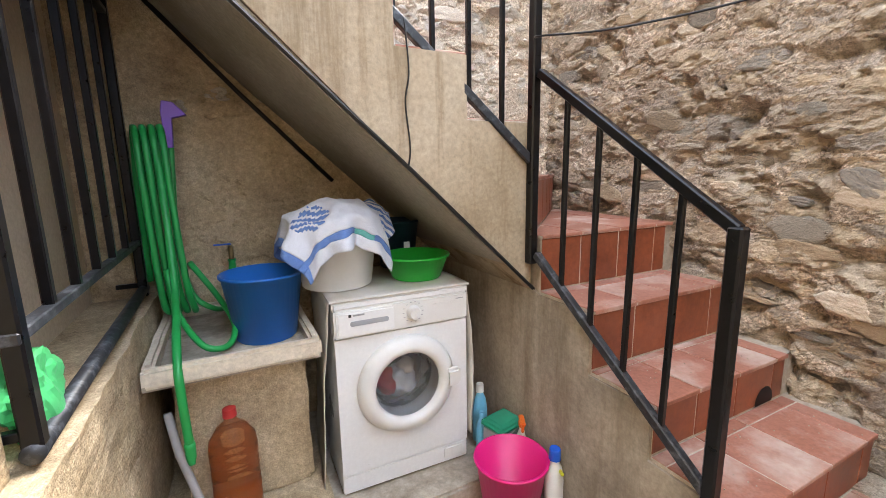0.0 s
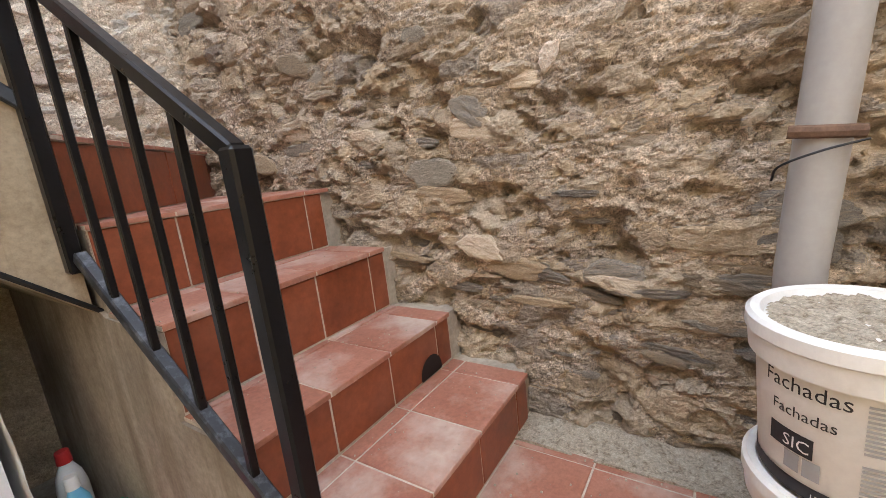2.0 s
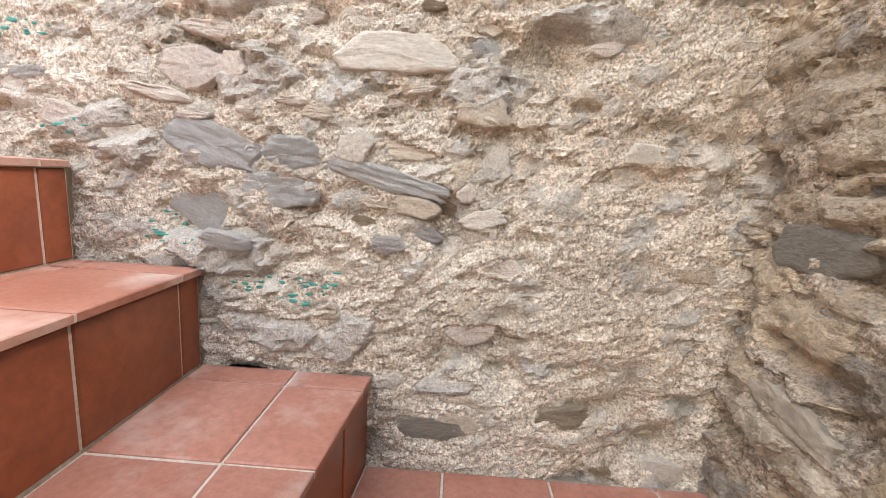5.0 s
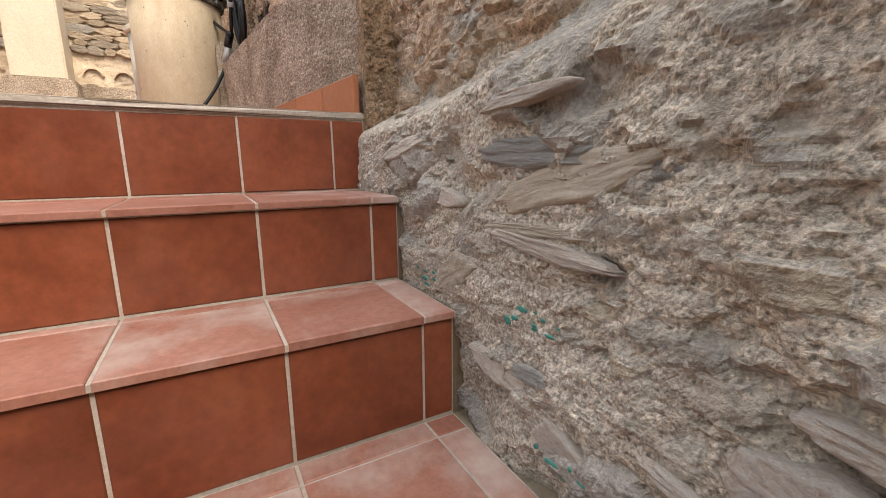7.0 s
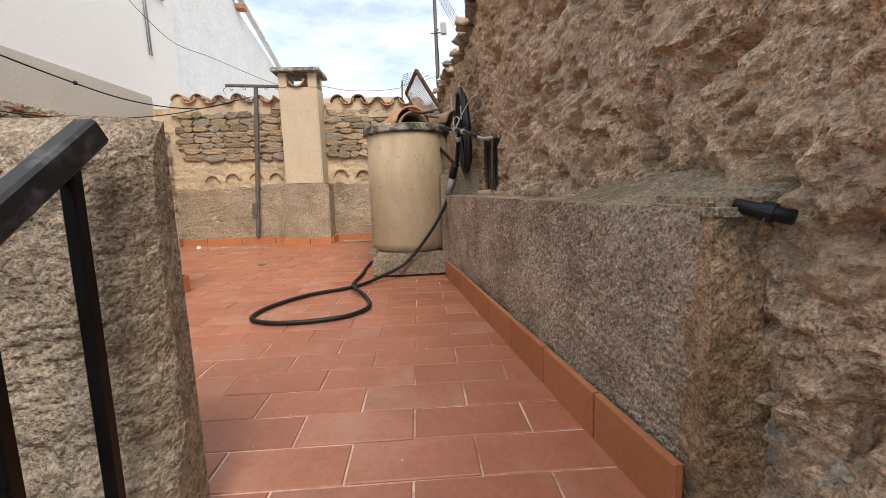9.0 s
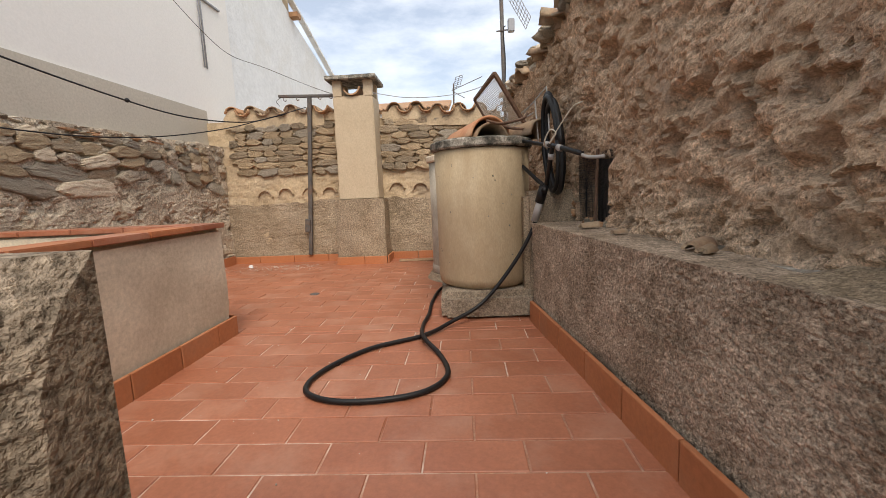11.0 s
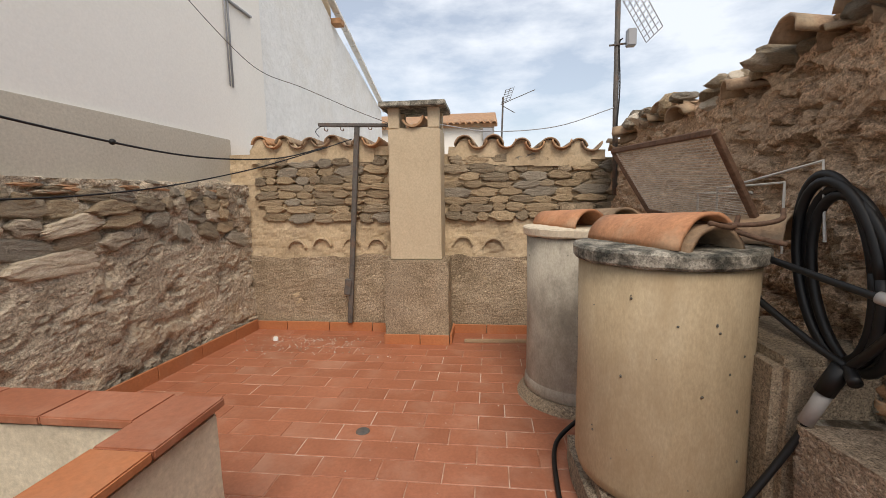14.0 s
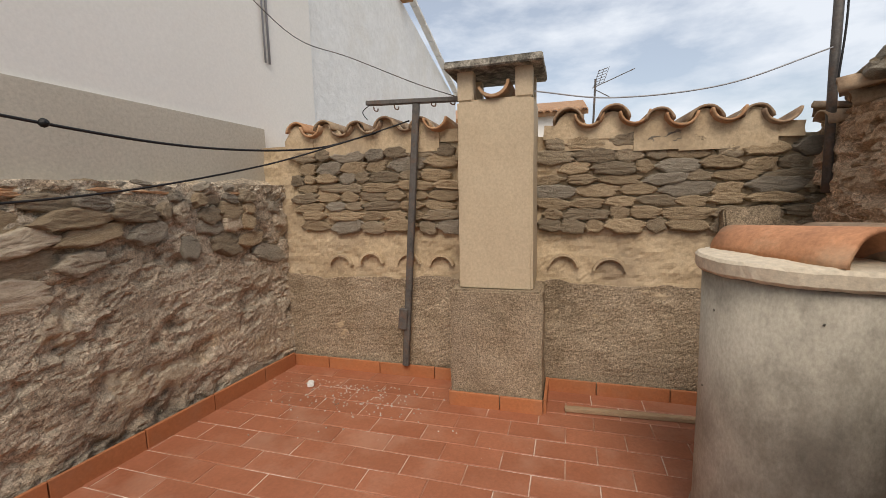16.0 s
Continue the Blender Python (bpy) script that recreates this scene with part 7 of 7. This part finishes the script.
# water tanks
def tank(name, label, at, r, h, wall, foot, cover):
    t = thing(name, label, "water tank", at, group="water tanks")
    b = bmesh.new()
    lathe(b, [(0, 0.0), (r - 0.05, 0.0), (r - 0.012, 0.018), (r, 0.06), (r - 0.004, h * 0.5), (r, h - 0.058), (r - 0.02, h - 0.058), (r - 0.02, h - 0.08), (0, h - 0.08)], (0, 0), 64)
    for vtx in b.verts:
        vtx.co += Vector((vtx.co.x, vtx.co.y, 0)) * 0.010 * noise.noise(vtx.co * 2.4)
    part("shell", b, wall, t, "", True)
    l = bmesh.new()
    lathe(l, [(0, h + 0.004), (r * 0.5, h + 0.003), (r - 0.01, h), (r + 0.014, h - 0.003), (r + 0.021, h - 0.012), (r + 0.02, h - 0.045), (r + 0.012, h - 0.054), (r - 0.004, h - 0.056)], (0, 0), 110)
    for vtx in l.verts:
        vtx.co += Vector((vtx.co.x, vtx.co.y, 0.3)) * (0.010 * noise.noise(vtx.co * 14) + 0.008 * noise.noise(vtx.co * 45))
    part("lid", l, cover, t, "weathered cement lid")
    # small knocks and holes in the shell
    random.seed(len(label))
    for k in range(34 if foot else 14):
        a, z = random.uniform(-2.3, 1.3), random.uniform(0.1, h - 0.12)
        d = bmesh.new()
        bmesh.ops.create_icosphere(d, subdivisions=2, radius=1.0)
        ob = part("knock", d, RIM, t)
        s = random.uniform(0.0015, 0.005)
        ob.matrix_basis = Matrix.LocRotScale((r * 0.999 * math.cos(a), r * 0.999 * math.sin(a), z), Euler((0, 0, a)), (0.0025, s, s * random.uniform(0.7, 1.5)))
    return t


T1, T2 = (-2.80, 1.905), (-3.745, 1.80)
pl = softened(boxm(-3.10, 1.63, TERR - 0.02, -2.475, 2.2, TERR + 0.152, 0.035), 0.014, 8)
solid("tank_base", pl, PIERCEM, "rough cement base under the cream tank", "plinth", kind="structure", smooth=False)
tank("water_tank", "cream round fibre-cement water tank on a cement base", (*T1, TERR + 0.15), 0.287, 0.865, TANK, True, RIM)
pl2 = bmesh.new()
lathe(pl2, [(0, 0.0), (0.345, 0.0), (0.31, 0.05), (0, 0.05)], T2, 36)
for vtx in pl2.verts:
    vtx.co.z += TERR
solid("tank_base", pl2, BAND, "low cement collar under the grey tank", "plinth", kind="structure")
tank("water_tank", "grey stained round fibre-cement water tank", (*T2, TERR + 0.04), 0.292, 0.975, TANKGREY, False, WELLCEM)
collar = bmesh.new()
lathe(collar, [(0.293, 0.03), (0.300, 0.04), (0.299, 0.085), (0.292, 0.10)], (0, 0), 56)
cl = solid("tank_collar", collar, TANKGREY, "stained cement fillet round the foot of the grey tank", "fillet", kind="structure", smooth=True)
cl.matrix_basis = pose(*T2, TERR + 0.02)


def loose_tile(at, rot, length, r, m, label):
    b = half_tile(length, r, 16, 0.013, 0.8)
    ob = solid("clay_tile", b, m, label, "roof tile", group="loose tiles on the tanks", smooth=True)
    ob.matrix_basis = pose(*at, *rot)
    return ob


zt = TERR + 0.15 + 0.868
z2 = TERR + 0.04 + 0.978
loose_tile((-2.79, 1.86, zt - 0.012), (0, 0, 203), 0.46, 0.125, ORANGECLAY, "orange curved clay tile lying on the cream tank")
loose_tile((-2.765, 1.885, zt - 0.03), (0, 0, 200), 0.44, 0.105, OLDCLAY, "buff curved clay tile nested under an orange one")
loose_tile((-2.86, 2.09, zt - 0.012), (0, 2, 225), 0.46, 0.105, OLDCLAY, "buff curved clay tile resting beside bent iron rods")
loose_tile((-3.70, 1.72, z2 - 0.012), (0, 0, 205), 0.44, 0.108, ORANGECLAY, "orange curved clay tile on the grey tank lid")
loose_tile((-3.72, 1.93, z2 - 0.008), (0, 0, 195), 0.44, 0.11, OLDCLAY, "pale curved clay tile on the grey tank lid")
rods = thing("iron_rods", "bundle of bent rusty iron rods lying across the tank lid", "rods", (-2.60, 2.03, zt + 0.03))
for k, pts in enumerate(([(-0.20, -0.10, 0.03), (-0.02, -0.02, 0.025), (0.06, 0.05, 0.0)], [(-0.14, -0.16, 0.05), (0.0, 0.0, 0.04), (0.03, 0.10, 0.055), (0.0, 0.13, 0.085)], [(-0.10, 0.06, 0.06), (0.02, -0.02, 0.035), (0.05, -0.10, 0.05)], [(-0.24, 0.02, 0.07), (0.0, 0.02, 0.015), (0.09, 0.09, -0.01)])):
    part("rod", tube(bmesh.new(), smooth_path(pts, 6), 0.0075, 8), RUST, rods, "", True)

# mesh frame leaning over the tanks
fr_ = thing("mesh_frame", "rusty iron frame with wire mesh leaning over the tanks", "frame")
FT = [Vector((-3.46, 1.90, 4.215)), Vector((-2.675, 1.99, 4.19)), Vector((-2.755, 2.20, 3.86)), Vector((-3.37, 2.05, 3.92))]
for a, b in zip(FT, FT[1:] + FT[:1]):
    part("frame_bar", bar(bmesh.new(), a, b, 0.022), RUST, fr_)
ms = bmesh.new()
for k in range(1, 60):
    bar(ms, FT[0].lerp(FT[1], k / 60), FT[3].lerp(FT[2], k / 60), 0.0012)
for k in range(1, 34):
    bar(ms, FT[0].lerp(FT[3], k / 34), FT[1].lerp(FT[2], k / 34), 0.0026)
tagged(part("wire_mesh", ms, mat("galvanised_mesh", [(0.42, 0.38, 0.32), (0.55, 0.51, 0.45)], scale=20, bump=0, rough=0.6), fr_, "fine pale wire mesh"), kind="stuff")
rack = thing("wire_rack", "white plastic-coated wire drying rack behind the tank", "rack")
for pts in ([(-3.05, 2.20, 3.80), (-3.02, 2.18, 4.02), (-2.70, 2.22, 4.03), (-2.72, 2.24, 3.80)], [(-3.25, 2.22, 3.82), (-3.22, 2.2, 4.0), (-2.9, 2.24, 4.0)], [(-3.0, 2.2, 4.02), (-2.62, 2.27, 4.09), (-2.60, 2.28, 3.85)]):
    part("wire", tube(bmesh.new(), pts, 0.0045, 6), WHITEWIRE, rack)

# black coil and pipework
coil = thing("pipe_coil", "coil of thick black water pipe hung by the mud wall", "pipe coil")
random.seed(51)
for k in range(4):
    cx, cy, cz = -2.565 + 0.02 * k, 2.29 + 0.006 * k - 0.012 * (k % 2), 3.785 - 0.012 * k
    pts = []
    for q in range(37):
        a = 2 * math.pi * q / 36
        pts.append((cx + (0.125 + 0.012 * math.sin(k)) * math.cos(a) - 0.05 * math.sin(a), cy + 0.012 * math.cos(a + 0.6) - 0.01, cz + (0.265 - 0.008 * k) * math.sin(a)))
    part("turn", tube(bmesh.new(), pts, 0.0145, 10), BLACKRUB, coil, "", True)
pw = thing("pipework", "black water pipes with grey couplings and a tee", "pipework")
V = (-2.25, 2.225, 3.735)
for pts, r in (([(-2.60, 2.13, 3.80), (-2.42, 2.18, 3.765), V], 0.010), ([V, (-2.12, 2.27, 3.70), (-2.05, 2.31, 3.675)], 0.0115), ([V, (-2.32, 2.22, 3.63), (-2.40, 2.22, 3.54)], 0.0115), ([(-2.66, 2.12, 3.68), (-2.50, 2.19, 3.58), (-2.40, 2.22, 3.54)], 0.0105), ([(-2.40, 2.22, 3.54), (-2.35, 2.20, 3.52)], 0.016)):
    part("pipe", tube(bmesh.new(), smooth_path(pts, 6), r, 12), BLACKRUB, pw, "", True)
for c, d in (((-2.29, 2.215, 3.743), (-0.03, -0.01, 0.006)), ((-2.275, 2.224, 3.70), (-0.012, 0, -0.026)), ((-2.205, 2.24, 3.722), (0.03, 0.01, -0.01))):
    part("coupling_nut", tube(bmesh.new(), [c, tuple(c[i] + d[i] for i in range(3))], 0.0155, 10), PVC, pw, "grey coupling nut", True)
part("pvc_elbow", tube(bmesh.new(), smooth_path([(-2.06, 2.305, 3.675), (-2.03, 2.318, 3.663), (-2.0, 2.335, 3.656), (-1.97, 2.38, 3.655)]), 0.0075, 12), PVC, pw, "grey plastic elbow pipe", True)
rope = solid("rope", tube(bmesh.new(), smooth_path([(-2.26, 2.20, 3.72), (-2.22, 2.18, 3.75), (-2.19, 2.2, 3.80), (-2.16, 2.22, 3.78), (-2.20, 2.2, 3.74), (-2.16, 2.23, 3.80), (-2.10, 2.28, 3.88), (-2.08, 2.32, 3.90)]), 0.0032, 6), mat("cotton_rope", [(0.50, 0.45, 0.36), (0.60, 0.55, 0.45)], scale=40, bump=0.4, fine=200, dist=0.002), "knotted pale rope tying the pipes to the wall", "rope", smooth=True)
# supply hose that loops over the floor
hz = TERR + 0.014
sh_ = thing("water_hose", "black rubber hose looping over the terrace tiles", "hose")
pts = [(-2.42, 2.20, 3.50), (-2.44, 2.185, 3.42), (-2.46, 2.14, 3.28), (-2.46, 2.03, 3.10), (-2.43, 1.87, 2.92), (-2.33, 1.70, hz + 0.02), (-2.18, 1.56, hz), (-2.02, 1.33, hz), (-1.80, 1.19, hz), (-1.62, 1.17, hz), (-1.53, 1.28, hz), (-1.52, 1.45, hz), (-1.58, 1.62, hz), (-1.72, 1.70, hz), (-1.92, 1.66, hz), (-2.10, 1.57, hz + 0.022), (-2.34, 1.545, hz), (-2.55, 1.56, hz), (-2.85, 1.56, hz), (-3.15, 1.60, hz + 0.01), (-3.3, 1.75, 2.9)]
part("hose", tube(bmesh.new(), smooth_path(pts, 8), 0.0108, 10), BLACKRUB, sh_, "", True)
part("hose_coupling", tube(bmesh.new(), [(-2.425, 2.195, 3.47), (-2.45, 2.165, 3.36)], 0.02, 12), PVC, sh_, "grey hose coupling", True)
part("hose_socket", tube(bmesh.new(), [(-2.405, 2.21, 3.54), (-2.43, 2.19, 3.46)], 0.025, 12), BLACKRUB, sh_, "", True)

# netted hole in the mud wall; a dark back panel paints its shade
nt = thing("netted_opening", "opening in the mud wall, its shade painted dark behind torn black netting", "opening", kind="structure")
rc = bmesh.new()
prism(rc, [(-2.50, wall_y(-2.50) + 0.105), (-2.0, wall_y(-2.0) + 0.105), (-2.0, wall_y(-2.0) + 0.115), (-2.50, wall_y(-2.50) + 0.115)], "z", 3.28, 3.72)
part("recess", rc, SHADEIN, nt)
net = bmesh.new()
for k in range(38):
    x = -2.47 + k * 0.012
    sag = 0.012 * math.sin(k * 0.35)
    bar(net, (x, wall_y(x) + 0.012 + sag, 3.34), (x + 0.02, wall_y(x) + 0.008, 3.69), 0.0016)
for k in range(30):
    z = 3.34 + k * 0.012
    bar(net, (-2.475, wall_y(-2.475) + 0.01, z), (-2.03, wall_y(-2.03) + 0.01, z + 0.01 * math.sin(k)), 0.0016)
tagged(part("netting", net, BLACKRUB, nt, "fine black plastic netting"), kind="stuff")
part("stake", bar(bmesh.new(), (-2.17, wall_y(-2.17) - 0.012, 3.34), (-2.155, wall_y(-2.15) - 0.006, 3.70), 0.012), RUST, nt, "rusty iron stake")
random.seed(61)
for k in range(22):
    a = random.uniform(0, 1)
    x, zz = (-2.50 + 0.02 * random.random(), 3.34 + 0.3 * a) if k % 2 else (-2.50 + 0.46 * a, 3.345 + 0.02 * random.random())
    ob = new("brick_shard", random.choice(KINDS["mixed"] if k % 3 else TILE_MESH[1:2]))
    ob.parent = nt
    s = random.uniform(0.015, 0.032)
    ob.matrix_basis = Matrix.LocRotScale((x, wall_y(x) + random.uniform(-0.015, 0.015), zz), Euler((random.random() * 3, random.random() * 3, random.random() * 3)), (s, s * 0.7, s * 0.7) if k % 3 else (0.1, 0.2, 0.2))

# broken tiles, stones and clods along the ridge of the tall wall
random.seed(71)
for k in range(120):
    s = random.random()
    x = -0.6 - 4.25 * s
    zr = 2.6 + 2.6 * right_top((-0.15 - x) / 4.75)
    yw = 2.52 - 0.25 * (-0.15 - x) / 4.75
    if k % 3:
        sz = random.uniform(0.04, 0.10)
        lay(rightw, random.choice(("mixed", "schist", "grey", "mixed")), (x, yw + random.uniform(-0.04, 0.08), zr + random.uniform(-0.05, 0.02)), (sz, sz * 0.8, sz * random.uniform(0.35, 0.65)), (random.uniform(-20, 20), random.uniform(-25, 25), random.uniform(0, 180)))
    else:
        ob = new("broken_tile", random.choice(TILE_MESH[::2]))
        ob.parent = rightw
        sc = random.uniform(0.55, 1.0)
        ob.matrix_basis = Matrix.LocRotScale((x, yw + random.uniform(0.05, 0.14), zr + random.uniform(-0.11, -0.04)), Euler((radians(random.uniform(-20, 20)), radians(random.uniform(-15, 15)), radians(90 + random.uniform(-40, 40)))), (sc * 0.8, sc, sc * 0.9))
# pieces on the bench, the pipe stub
for x, y_, s in ((-1.32, 2.42, 0.03), (-1.25, 2.40, 0.02), (-2.02, 2.33, 0.026), (-1.75, 2.36, 0.018)):
    c = solid("clay_shard", half_tile(s * 3, s, 8, 0.01), OLDCLAY, "broken clay tile shard on the bench top", "shard", group="shards on the bench")
    c.matrix_basis = pose(x, y_, 3.355, 0, 0, 40 * x)
stub = thing("pipe_stub", "short black plastic pipe wired to the wall end", "pipe")
part("pipe", tube(bmesh.new(), [(-0.278, 2.438, 3.356), (-0.218, 2.478, 3.340)], 0.011, 16), BLACKRUB, stub, "", True)
part("collar", tube(bmesh.new(), [(-0.25, 2.457, 3.349), (-0.236, 2.466, 3.345)], 0.0145, 16), BLACKRUB, stub)
part("wire_tie", tube(bmesh.new(), smooth_path([(-0.255, 2.475, 3.365), (-0.243, 2.462, 3.362), (-0.238, 2.452, 3.34), (-0.25, 2.45, 3.315), (-0.262, 2.46, 3.33)]), 0.0014, 6), GREYIRON, stub)
# board and litter by the back wall
bd = solid("wooden_lath", boxm(-0.02, -0.36, 0, 0.02, 0.36, 0.022, 0.003), LATHWOOD, "old pale brown wooden lath lying by the parapet", "lath")
bd.matrix_basis = pose(-4.60, 1.44, TERR + 0.002, 0, 0, 3)
random.seed(81)
lit = bmesh.new()
for k in range(420):
    x, y_ = -4.62 + abs(random.gauss(0, 0.22)), random.gauss(-0.25, 0.32)
    if k > 300:
        x, y_ = random.uniform(-4.7, -0.5), random.uniform(0.6, 2.0)
    if y_ < -0.82 or x > -0.4:
        continue
    s = random.uniform(0.002, 0.008) * (1.0 if k < 300 else 0.6)
    bmesh.ops.create_cube(lit, size=s, matrix=pose(x, y_, TERR + s * 0.3, random.uniform(0, 90), random.uniform(0, 90), random.uniform(0, 90)))
solid("plaster_crumbs", lit, mat("plaster_crumb", [(0.16, 0.13, 0.10), (0.50, 0.45, 0.39), (0.60, 0.55, 0.49)], scale=6, bump=0.2), "scattered plaster crumbs and grit on the tiles", "litter", kind="stuff")
ck = solid("plaster_chunk", boxm(-0.03, -0.02, 0, 0.03, 0.02, 0.03, 0.006), WHITEROUGH, "lump of white plaster on the tiles", "rubble")
ck.matrix_basis = pose(-4.52, -0.52, TERR, 0, 0, 30)
# dust lying on the steps and landing
dst = bmesh.new()
for k in range(500):
    x, y_ = random.uniform(1.2, 1.95), random.uniform(-0.6, 0.53)
    s = random.uniform(0.0015, 0.006)
    zz = LAND
    if k > 260:
        i = random.randrange(3)
        y_ = random.uniform(STEPS[i][1] + 0.01, STEPS[i + 1][1] - 0.01)
        zz = STEPS[i][0]
        s *= 0.7
    bmesh.ops.create_cube(dst, size=s, matrix=pose(x, y_, zz + s * 0.3, random.uniform(0, 90), random.uniform(0, 90), random.uniform(0, 90)))
solid("grit", dst, SAND, "fine mortar grit strewn over the red tiles", "litter", kind="stuff")
